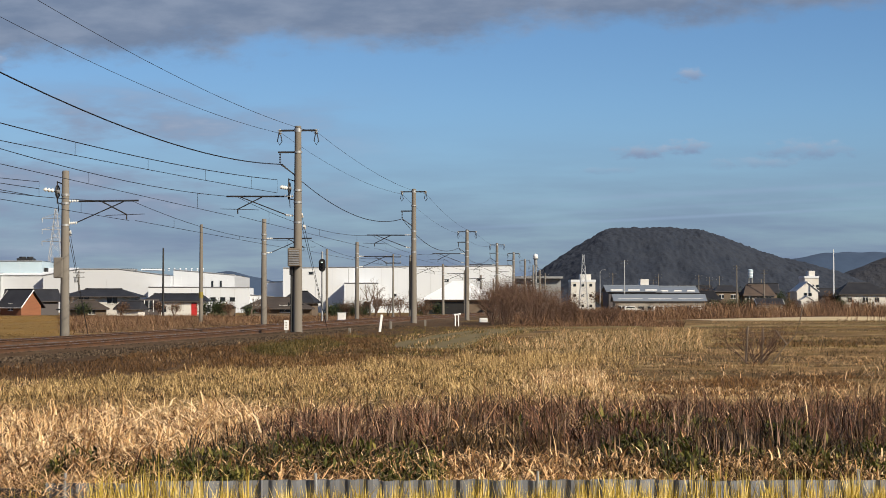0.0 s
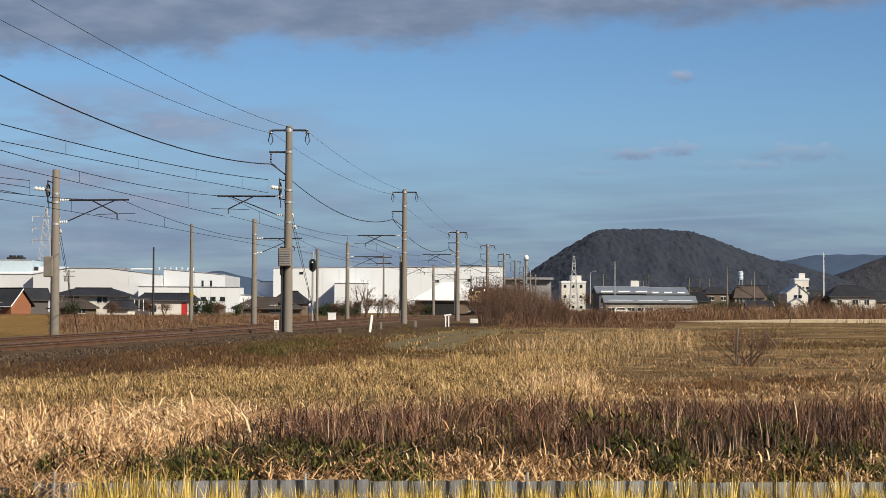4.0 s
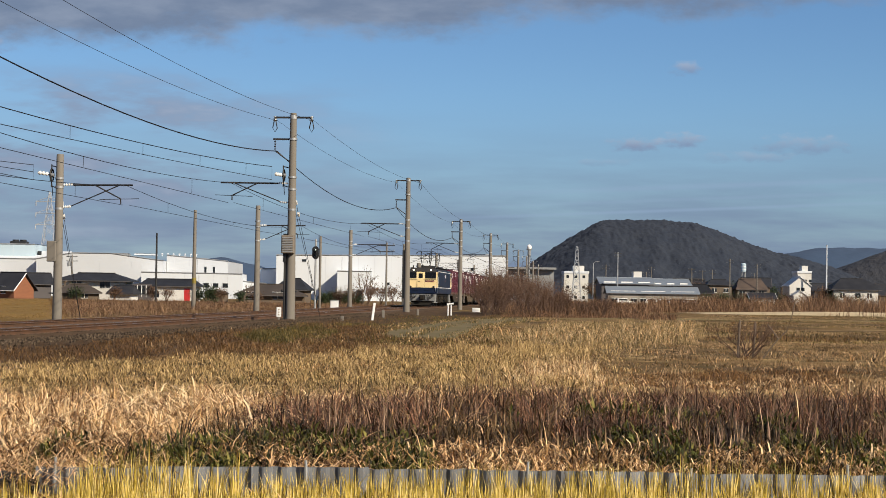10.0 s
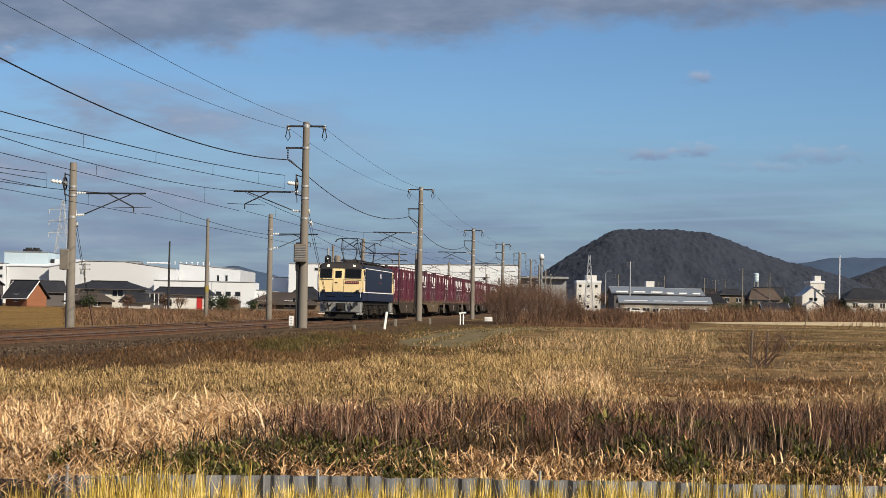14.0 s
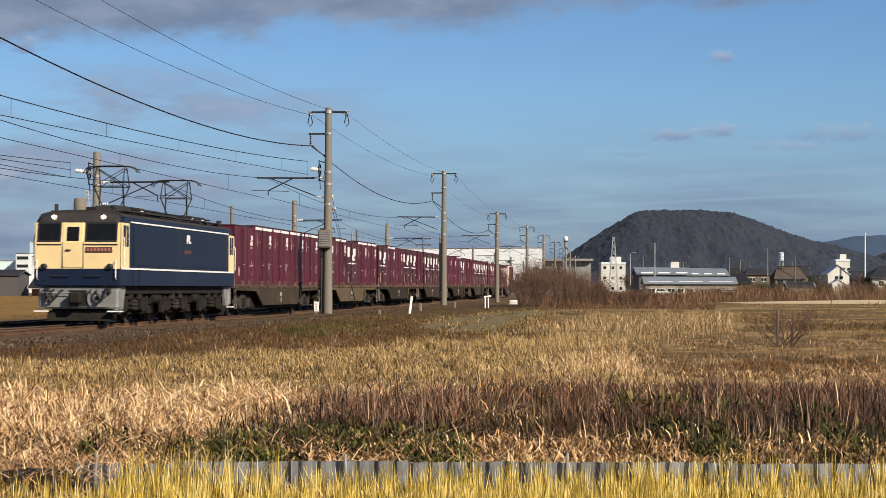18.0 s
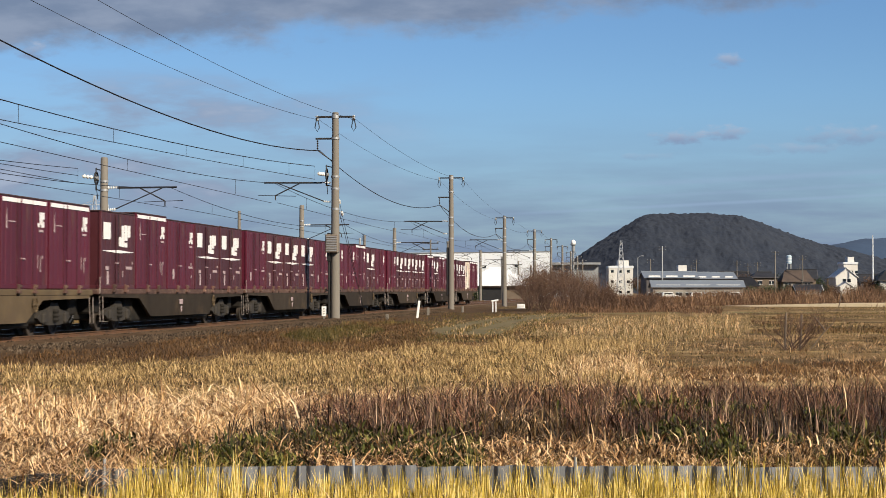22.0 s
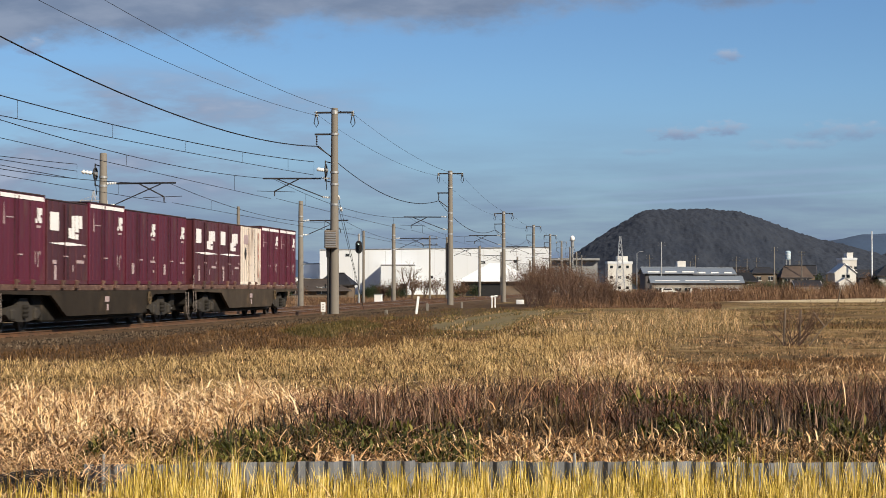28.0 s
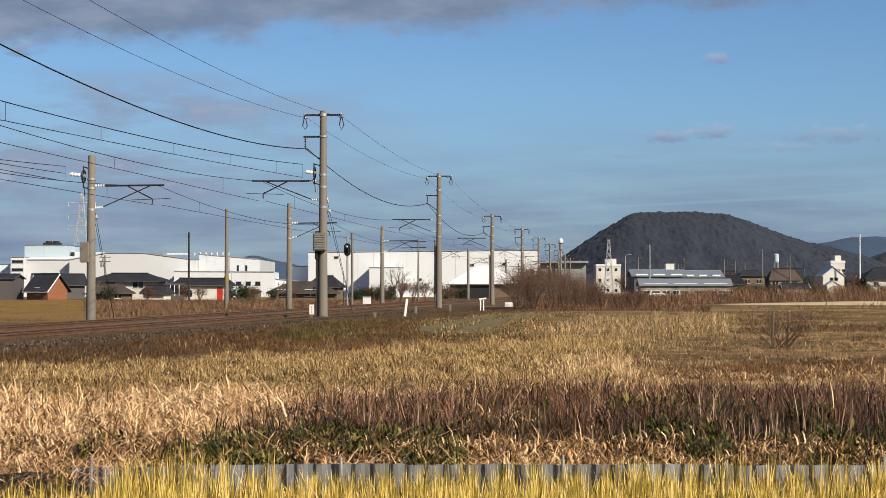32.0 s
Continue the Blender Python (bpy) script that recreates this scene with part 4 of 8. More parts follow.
def locomotive():
    lo = thing("locomotive", "blue and cream electric locomotive with raised pantographs and lit headlights", "locomotive")
    outline = [(-7.98, 1.3), (7.98, 1.3), (8.0, 2.72), (7.84, 3.44), (7.55, 3.62), (-7.55, 3.62), (-7.84, 3.44), (-8.0, 2.72)]
    put("body", Shape().sweep(outline, -1.4, 1.4, "y"), BLUE, lo, "dark blue steel body")
    roof = [(-1.36, 3.60), (-1.30, 3.70), (-0.95, 3.80), (-0.4, 3.84), (0.4, 3.84), (0.95, 3.80), (1.30, 3.70), (1.36, 3.60)]
    put("roof", Shape().sweep(roof, -7.7, 7.7, "x"), ROOFGREY, lo, "dark sooty roof")
    for k in (1, -1):
        rings = [[(k * x, y * w, 3.40 + z * h) for y, z in ((-1.34, 0), (-1.31, 0.18), (-1.2, 0.27), (-0.85, 0.36), (0.85, 0.36), (1.2, 0.27), (1.31, 0.18), (1.34, 0))] for x, w, h in ((7.45, 1, 1), (7.72, 1, 0.98), (7.85, 0.99, 0.85), (7.93, 0.98, 0.6), (7.97, 0.97, 0.05))]
        visor = Shape().add([q for r in rings for q in r], [(i * 8 + j, i * 8 + j + 1, i * 8 + j + 9, i * 8 + j + 8)[::k] for i in range(4) for j in range(7)])
        put("roof_end", visor, ROOFGREY, lo, "rounded dark roof end", True)
        cab_end(lo, k)
        pantograph(lo, k * 4.3)
        put("whistle", Shape().spin([(0.05, 3.7), (0.05, 3.9), (0.1, 3.92), (0.1, 4.0), (0.04, 4.02)], 10, Matrix.Translation((k * 7.3, 0.95, 0))), BLACK, lo)
        put("aerial", Shape().tube((k * 7.4, -0.9, 3.7), (k * 7.4, -0.9, 4.05), 0.06), BLACK, lo)
    put("vent_pot", Shape().spin([(0.2, 3.75), (0.2, 4.25), (0.17, 4.3)], 14, Matrix.Translation((6.2, -0.5, 0))), CONCRETE, lo, "grey cylindrical vent", True)
    for y in (1.402, -1.402):
        ya, yb = sorted((y, y + math.copysign(0.02, y)))
        put("waist_stripe", Shape().box(-7.98, 7.98, ya, yb, 1.84, 1.90), MARK, lo, "pale waist stripe")
        put("gutter", Shape().box(-6.9, 6.9, *sorted((y, y + math.copysign(0.04, y))), 3.42, 3.47), WHITE, lo, "pale roof gutter")
        put("side_panel", Shape().box(-6.5, 6.5, ya, yb, 2.0, 3.36, 0.008), DUSTBLUE, lo, "dusty slate blue side panel")
        put("rail_emblem", Shape().box(-0.75, -0.6, *sorted((y, y + math.copysign(0.03, y))), 2.9, 3.22).box(-0.9, -0.7, *sorted((y, y + math.copysign(0.03, y))), 2.9, 2.98).box(-0.55, -0.35, *sorted((y, y + math.copysign(0.03, y))), 2.98, 3.22).box(-0.42, -0.32, *sorted((y, y + math.copysign(0.03, y))), 2.9, 3.06), MARK, lo, "white emblem")
        put("side_plate", Shape().box(-0.95, 0.0, *sorted((y, y + math.copysign(0.03, y))), 2.5, 2.64), DULLPLATE, lo, "red number plate")
        put("door_line", Shape().box(5.9, 5.93, ya, yb, 1.35, 3.35).box(6.6, 6.63, ya, yb, 1.35, 3.35), BLACK, lo)
    for x0, x1, y0, y1, h in ((-2.6, -0.4, -0.5, 0.5, 0.2), (0.2, 2.4, -0.6, 0.6, 0.24), (-6.8, -6.0, -0.6, 0.6, 0.16), (5.2, 6.6, 0.1, 0.9, 0.2), (2.6, 3.0, -0.9, 0.9, 0.12)):
        put("roof_box", Shape().box(x0, x1, y0, y1, 3.8, 3.84 + h, 0.04), ROOFGREY, lo)
    put("roof_busbar", Shape().line([(-6.6, 0.75, 4.0), (6.4, 0.75, 4.0)], 0.03).line([(-6.0, -0.75, 4.02), (6.0, -0.75, 4.02)], 0.03), STEEL, lo)
    put("roof_walk", Shape().box(-6.8, 6.8, 0.98, 1.25, 3.82, 3.86).box(-6.8, 6.8, -1.25, -0.98, 3.82, 3.86), ROOFGREY, lo)
    put("under_frame", Shape().box(-7.5, 7.5, -1.2, 1.2, 1.0, 1.3, 0.03), GEAR, lo)
    # Dark box added behind the bogies to fill gaps that would be shaded.
    put("motor_casing", Shape().box(-7.2, 7.2, -0.72, 0.72, 0.28, 1.02, 0.03), GEAR, lo)
    for x in (-2.75, 2.75):
        for y in (1.0, -1.0):
            put("air_tank", Shape().tube((x - 0.55, y, 0.85), (x + 0.55, y, 0.85), 0.2, n=14), GEAR, lo, "", True)
    for x in (-5.4, 0.0, 5.4):
        loco_bogie(lo, x)
    for o in lo.children_recursive:
        if not o.name.startswith("wheelset"):
            o.data.transform(Matrix.Diagonal((1, 1.06, 1, 1)))
    rolling.append((lo, 8.55, RAIL))


locomotive()


def wagon_parts(w):
    put("deck", Shape().box(-9.95, 9.95, -1.2, 1.2, 0.95, 1.095, 0.02), RUSTCAP, w, "rusty steel deck")
    for y in (1.16, -1.16):
        put("side_sill", Shape().sweep([(-9.6, 0.95), (-9.6, 0.88), (-5.4, 0.84), (-4.0, 0.33), (4.0, 0.33), (5.4, 0.84), (9.6, 0.88), (9.6, 0.95)], y - 0.05, y + 0.05, "y"), SILL, w, "dusty fish-bellied side sill")
        put("data_panel", Shape().box(-0.2, 0.25, *sorted((y * 1.045, y * 1.052)), 0.66, 0.8), PALEMARK, w)
        put("data_bar", Shape().box(-0.1, 0.05, *sorted((y * 1.045, y * 1.052)), 0.44, 0.6), PALEMARK, w)
        put("brake_wheel", Shape().ring(0.17, 0.022, 16, Matrix.Translation((-4.6, y * 1.1, 0.74)) @ Matrix.Rotation(radians(90), 4, "X")).tube((-4.6, y * 1.04, 0.74), (-4.6, y * 1.12, 0.74), 0.04).tube((-4.77, y * 1.1, 0.74), (-4.43, y * 1.1, 0.74), 0.014).tube((-4.6, y * 1.1, 0.57), (-4.6, y * 1.1, 0.91), 0.014), OCHRE, w, "dusty brake wheel")
        for c in range(5):
            for dx in (-0.75, 0.55):
                put("container_lock", Shape().box((2 - c) * 3.9 + dx - 0.12, (2 - c) * 3.9 + dx + 0.12, y - 0.09, y + 0.13, 1.0, 1.07, 0.01).box((2 - c) * 3.9 + dx - 0.05, (2 - c) * 3.9 + dx + 0.05, y - 0.02, y + 0.12, 1.05, 1.21, 0.015).box((2 - c) * 3.9 + dx - 0.13, (2 - c) * 3.9 + dx + 0.02, y + 0.03, y + 0.14, 1.13, 1.2, 0.01), RUSTCAP, w)
    put("centre_sill", Shape().box(-9.8, 9.8, -0.3, 0.3, 0.3, 0.96, 0.02), GEAR, w)
    # The long middle block is added low so the wagon's underside reads black.
    for x0, x1, z0 in ((-6.0, -5.2, 0.3), (5.2, 6.0, 0.3), (-9.3, -8.7, 0.45), (8.7, 9.3, 0.45), (-5.2, 5.2, 0.2)):
        put("brake_gear", Shape().box(x0, x1, -0.85, 0.85, z0, 0.95, 0.05), GEAR, w)
    put("air_reservoir", Shape().tube((-2.2, 0.5, 0.55), (-0.8, 0.5, 0.55), 0.2, n=12), GEAR, w)
    for x in (-9.9, 9.9):
        k = math.copysign(1, x)
        put("coupler", Shape().box(min(x - k * 0.3, x + k * 0.28), max(x - k * 0.3, x + k * 0.28), -0.14, 0.14, 0.7, 1.0, 0.03), GEAR, w)
        put("end_step", Shape().line([(x - k * 0.35, 1.22, 0.9), (x - k * 0.35, 1.24, 0.25), (x - k * 0.02, 1.24, 0.25), (x - k * 0.02, 1.22, 0.9)], 0.014), WORNWHITE, w, "pale step ladder")
        if k > 0:
            put("end_rail", Shape().line([(x - 0.12, 1.2, 0.98), (x - 0.12, 1.2, 1.38), (x - 0.3, 1.2, 1.4)], 0.014), WORNWHITE, w)
        put("hose", Shape().line([(x, 0.4, 0.85), (x + k * 0.2, 0.42, 0.6), (x + k * 0.28, 0.42, 0.35), (x + k * 0.1, 0.4, 0.25)], 0.03), BLACK, w)
    for x in (-7.05, 7.05):
        b = put("bogie", Shape().sweep([(x - 1.45, 0.42), (x - 1.3, 0.55), (x - 0.5, 0.62), (x - 0.3, 0.78), (x + 0.3, 0.78), (x + 0.5, 0.62), (x + 1.3, 0.55), (x + 1.45, 0.42), (x + 1.1, 0.3), (x + 0.45, 0.24), (x - 0.45, 0.24), (x - 1.1, 0.3)], 0.8, 0.96, "y").sweep(
            [(x - 1.45, 0.42), (x - 1.3, 0.55), (x - 0.5, 0.62), (x - 0.3, 0.78), (x + 0.3, 0.78), (x + 0.5, 0.62), (x + 1.3, 0.55), (x + 1.45, 0.42), (x + 1.1, 0.3), (x + 0.45, 0.24), (x - 0.45, 0.24), (x - 1.1, 0.3)], -0.96, -0.8, "y").box(x - 0.2, x + 0.2, -0.9, 0.9, 0.35, 0.72, 0.03), DUSTGEAR, w, "dusty cast bogie")
        for y in (0.9, -0.9):
            for dx in (-0.95, 0.95):
                put("axle_box", Shape().box(x + dx - 0.15, x + dx + 0.15, y - 0.1, y + 0.14, 0.27, 0.55, 0.05), DUSTGEAR, b)
            put("spring", Shape().spin([(0.1, 0.3), (0.13, 0.35), (0.1, 0.4), (0.13, 0.45), (0.1, 0.5), (0.13, 0.55), (0.1, 0.6)], 10, Matrix.Translation((x, y * 1.1, 0.02))), GEAR, b)
        for dx in (-0.95, 0.95):
            wheelset(0.405, b, x + dx, 0.405)


CONTAINERS = {}


def container(kind, m=None):
    """kinds: plain, band (white band along the top), words (white blocks and a tapered line), cream."""
    paint = {"plain": MAROON, "band": MAROON, "words": BROWNRED, "cream": CREAMBOX}[kind]
    label = {"plain": "maroon steel freight container with a white emblem", "band": "maroon freight container with a white band along its top",
             "words": "faded maroon freight container with white blocks and a tapered line", "cream": "off-white freight container with rusty red streaks"}[kind]
    c = thing("freight_container", label, "container", group="containers on the train")
    h, L = (2.64 if kind == "band" else 2.55), 1.857
    if kind not in CONTAINERS:
        parts = []
        parts.append(("body", Shape().box(-L + 0.03, L - 0.03, -1.195, 1.195, 0.06, h - 0.03), paint, ""))
        parts.append(("roof", Shape().box(-L, L, -1.215, 1.215, h - 0.05, h, 0.015), SOOTROOF, "sooty dark roof"))
        parts.append(("base_frame", Shape().box(-L, L, -1.21, 1.21, 0.0, 0.13, 0.015), paint, ""))
        for x in (-L + 0.05, L - 0.05):
            for y in (-1.17, 1.17):
                parts.append(("corner_post", Shape().box(x - 0.05, x + 0.05, y - 0.045, y + 0.045, 0.1, h - 0.05, 0.012), paint, ""))
        for y in (1, -1):
            n = 7 if kind == "words" else 9
            for i in range(1, n):
                x = -L + 2 * L * i / n
                parts.append(("rib", Shape().box(x - 0.045, x + 0.045, *sorted((y * 1.185, y * 1.207)), 0.13, h - 0.07, 0.008), paint, ""))
            f = lambda a, b, z0, z1, d=0.006: Shape().box(min(a * y, b * y), max(a * y, b * y), *sorted((y * 1.2125, y * (1.2125 + d))), z0, z1)
            # as seen from outside the near side, +x lies to the left
            for x in (0.62, -0.62) if kind != "words" else (0.0,):
                parts.append(("door_seam", f(x - 0.012, x + 0.012, 0.14, h - 0.08), GEAR, ""))
            parts.append(("lock_bar", Shape().tube((y * 0.35, y * 1.235, 0.15), (y * 0.35, y * 1.235, h - 0.1), 0.017, n=6), paint, ""))
            parts.append(("lock_handle", f(0.05, 0.38, 0.84, 0.88, 0.03), PALEMARK, ""))
            if kind in ("plain", "band"):
                z = h - 0.62
                em = f(-1.32, -1.22, z - 0.16, z + 0.2)
                for a, b, z0, z1 in ((-1.28, -1.18, z - 0.1, z + 0.22), (-1.18, -1.04, z - 0.22, z - 0.1), (-1.44, -1.34, z - 0.22, z + 0.22), (-1.58, -1.44, z + 0.02, z + 0.22), (-1.56, -1.46, z - 0.22, z - 0.06)):
                    q = f(a, b, z0, z1)
                    em.add(q.v, q.f)
                parts.append(("emblem", em, MARK, "white emblem"))
                parts.append(("caption_bar", f(-1.5, -1.12, z - 0.36, z - 0.29), PALEMARK, ""))
            if kind == "plain":
                parts.append(("number_bar", f(-1.6, -1.0, 0.78, 0.86), PALEMARK, ""))
                parts.append(("number_bar", f(-1.42, -1.32, 0.9, 1.0), PALEMARK, ""))
                parts.append(("number_bar", f(-1.44, -1.34, 0.42, 0.52), PALEMARK, ""))
                parts.append(("data_panel", f(0.98, 1.22, 0.36, 0.74), PALEMARK, ""))
            if kind == "band":
                for a, b, z0, z1 in ((-1.06, -1.02, 0.6, 0.98), (-1.28, -1.24, 0.5, 0.96), (-1.46, -1.36, 0.88, 0.98)):
                    parts.append(("number_bar", f(a, b, z0, z1), PALEMARK, ""))
                parts.append(("top_band", f(-1.75, 1.75, h - 0.2, h - 0.08), MARK, "white band"))
                parts.append(("pointer", Shape().sweep([(y * 1.45, h - 0.35), (y * 1.38, h - 0.95), (y * 1.5, h - 0.95)], *sorted((y * 1.2125, y * 1.2185)), "y"), PALEMARK, ""))
                parts.append(("pointer_line", f(0.75, 1.3, h - 0.76, h - 0.73), PALEMARK, ""))
            if kind == "words":
                z = 1.62
                parts.append(("white_panel", f(0.85, 1.62, z, z + 0.55), MARK, "white square"))
                for a, b, z0, z1 in ((-0.30, -0.05, z - 0.2, z + 0.12), (-0.62, -0.33, z - 0.22, z + 0.5), (-0.98, -0.66, z + 0.0, z + 0.52), (-1.3, -1.02, z + 0.12, z + 0.52), (-0.96, -0.66, z - 0.22, z - 0.06)):
                    parts.append(("white_block", f(a, b, z0, z1), MARK, "white block marking"))
                parts.append(("tapered_line", Shape().sweep([(-1.8, 1.24), (0, 1.295), (1.8, 1.24), (0, 1.185)], *sorted((y * 1.2125, y * 1.2185)), "y"), MARK, "long tapered white line"))
                for a, b, z0, z1 in ((1.05, 1.4, 0.62, 0.74), (1.05, 1.25, 0.15, 0.58), (-1.5, -0.8, 0.66, 0.76), (-0.5, -0.4, 0.4, 0.6), (-1.6, -1.48, 0.84, 0.93)):
                    parts.append(("number_bar", f(a, b, z0, z1), PALEMARK, ""))
            if kind == "cream":
                parts.append(("red_streak", f(-1.45, -1.28, 0.3, 2.3), mat("faded_red", (0.42, 0.13, 0.10), 0.6, spread=0.4, stain=(0.6, 0.5, 0.42), stain_scale=3, stain_lo=0.45), "faded red streak"))
                parts.append(("diamond_mark", Shape().sweep([(y * 1.3, 1.35), (y * 1.1, 1.62), (y * 0.9, 1.35), (y * 1.1, 1.08)], *sorted((y * 1.2125, y * 1.2185)), "y"), BLACK, "black diamond mark"))
                parts.append(("panel_mark", f(0.6, 1.4, 1.75, 2.15), PALEMARK, ""))
        CONTAINERS[kind] = [(n, s.mesh(n, pm), lab) for n, s, pm, lab in parts]
    for n, me, lab in CONTAINERS[kind]:
        part(n, me, None, c, lab)
    return c


SLACK = (-0.3, -0.6, -0.65, -0.55, -0.45, -0.7, -1.1, -1.25)
LOADS = ("plain band band band band", "words band words band band", "words band plain words words", "plain words words words plain",
         "plain plain band words plain", "plain words words words words", "band words band plain plain", "words words cream band band")


def wagons():
    first = thing("container_wagon", "dusty brown flat wagon carrying five freight containers", "railway wagon", group="wagons of the freight train")
    wagon_parts(first)
    for o in first.children_recursive:
        if not o.name.startswith("wheelset"):
            o.data.transform(Matrix.Diagonal((1, 1, 1.255, 1)))
    for n, load in enumerate(LOADS):
        w = first
        if n:
            made = {}
            for o in (first, *first.children_recursive):
                made[o] = o.copy()
                scene.collection.objects.link(made[o])
                made[o].parent = made.get(o.parent, o.parent)
            w = made[first]
            if n == 1:
                for o in made.values():
                    if o.name.startswith(("side_sill", "deck")):
                        o.data = o.data.copy()
                        o.data.materials[0] = OCHRE
            spinning.extend((made[o], r, x, z) for o, r, x, z in list(spinning) if o in made)
        rolling.append((w, -20.4 * n - 10.2 + SLACK[n], RAIL))
        for i, kind in enumerate(load.split()):
            rolling.append((container(kind), -20.4 * n - 10.2 + SLACK[n] + (2 - i) * 3.9, RAIL + 1.38))


wagons()

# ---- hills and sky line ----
# Hill and spur: wood tones with the slate blue of haze mixed in.
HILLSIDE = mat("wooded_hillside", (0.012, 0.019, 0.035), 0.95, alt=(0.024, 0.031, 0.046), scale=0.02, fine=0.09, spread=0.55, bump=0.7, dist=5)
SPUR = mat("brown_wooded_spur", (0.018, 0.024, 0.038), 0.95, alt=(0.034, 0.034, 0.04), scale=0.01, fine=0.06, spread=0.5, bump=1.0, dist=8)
# The ridges' blue is distance haze put into their colour.
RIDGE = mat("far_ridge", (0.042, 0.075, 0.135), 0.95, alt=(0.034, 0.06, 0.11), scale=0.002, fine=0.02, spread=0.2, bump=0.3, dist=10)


def relief(name, x0, x1, y0, y1, height, nx, ny, m, label):
    """A hill as one sheet of ground: height(u, v) over its oblong."""
    s = Shape()
    vs = []
    for j in range(ny + 1):
        for i in range(nx + 1):
            u, v = i / nx, j / ny
            x, y = x0 + (x1 - x0) * u, y0 + (y1 - y0) * v
            vs.append((x, y, height(x, y, u, v)))
    fs = [(j * (nx + 1) + i, j * (nx + 1) + i + 1, (j + 1) * (nx + 1) + i + 1, (j + 1) * (nx + 1) + i) for j in range(ny) for i in range(nx)]
    s.add(vs, fs)
    return setting(name, s, m, label, "hill", True)


def step(a, b, x):
    k = max(0.0, min(1.0, (x - a) / (b - a)))
    return k * k * (3 - 2 * k)


HILL_X = (136, 205, 254, 279, 312, 358, 386, 400, 511, 577, 625, 676, 730, 784, 845, 910, 985)
HILL_Z = (0, 34, 69, 86, 108, 136, 151, 155, 156, 151, 135, 115, 98, 86, 70, 45, 0)


def table_hill(x, y, u, v):
    # flat top with steep wooded flanks that run out to the right
    k = noise.noise(Vector((x * 0.006, y * 0.006, 3))) * 14
    crest = float(np.interp(x * 3600 / y + (k if y < 3500 else 0), HILL_X, HILL_Z))
    depth = step(3150, 3590, y) ** 0.8 * (1 - step(3620, 4100, y))
    tree = 2.6 * noise.noise(Vector((x * 0.06, y * 0.05, 7))) + 2.8 * noise.noise(Vector((x * 0.15, y * 0.09, 9)))
    gully = 9 * noise.noise(Vector((x * 0.02, y * 0.012, 5))) * depth * (1 - depth) * 4
    return crest * depth + (tree + gully) * min(1, crest / 60) - 2


relief("hill", 90, 1000, 3150, 4100, table_hill, 340, 150, HILLSIDE, "flat-topped dark wooded hill beyond the town, tinted with haze blue")


def long_ridge(cx, w, h, seed):
    def f(x, y, u, v):
        k = math.exp(-((x - cx) / w) ** 2) * math.sin(math.pi * v) ** 0.7
        return h * k * (1 + 0.25 * noise.noise(Vector((x * 0.003, seed, 0)))) + 6 * noise.noise(Vector((x * 0.02, y * 0.02, seed))) * k - 3
    return f


relief("ridge_east", 500, 2300, 4300, 4850, long_ridge(1250, 860, 142, 2.0), 120, 16, RIDGE, "wooded ridge far behind the town, coloured blue for haze")
relief("ridge_spur", 760, 1700, 4000, 4290, long_ridge(1180, 260, 140, 6.0), 90, 14, SPUR, "dark wooded spur before the far ridge, tinted with haze blue")
relief("ridge_west", -1100, -100, 4300, 4850, long_ridge(-455, 225, 90, 4.0), 70, 14, RIDGE, "ridge seen beyond the factory roofs, coloured blue for haze")

# ---- the factory ----
CLAD = mat("white_cladding", (0.60, 0.635, 0.68), 0.55, spread=0.05, scale=0.08, fine=0.6, bump=0, stain=(0.56, 0.58, 0.6), stain_scale=0.12, stretch=(1, 1, 0.3))
CLADGREY = mat("pale_grey_cladding", (0.52, 0.545, 0.58), 0.6, spread=0.06, scale=0.1, fine=0.8, bump=0)
SHEETWHITE = mat("white_sheet", (0.76, 0.78, 0.8), 0.5, spread=0.06, scale=0.2, fine=2, bump=0)
CYANCLAD = mat("cyan_white_cladding", (0.58, 0.72, 0.74), 0.6, spread=0.05, scale=0.1, fine=0.8, bump=0)
CLADBLUE = mat("pale_blue_cladding", (0.40, 0.50, 0.57), 0.6, spread=0.06, scale=0.1, fine=0.8, bump=0)
ROOFMETAL = mat("pale_metal_roof", (0.62, 0.65, 0.69), 0.4, 0.2, spread=0.08, scale=0.2, fine=2, bump=0)
TRIMGREY = mat("grey_trim", (0.25, 0.26, 0.27), 0.6, bump=0)


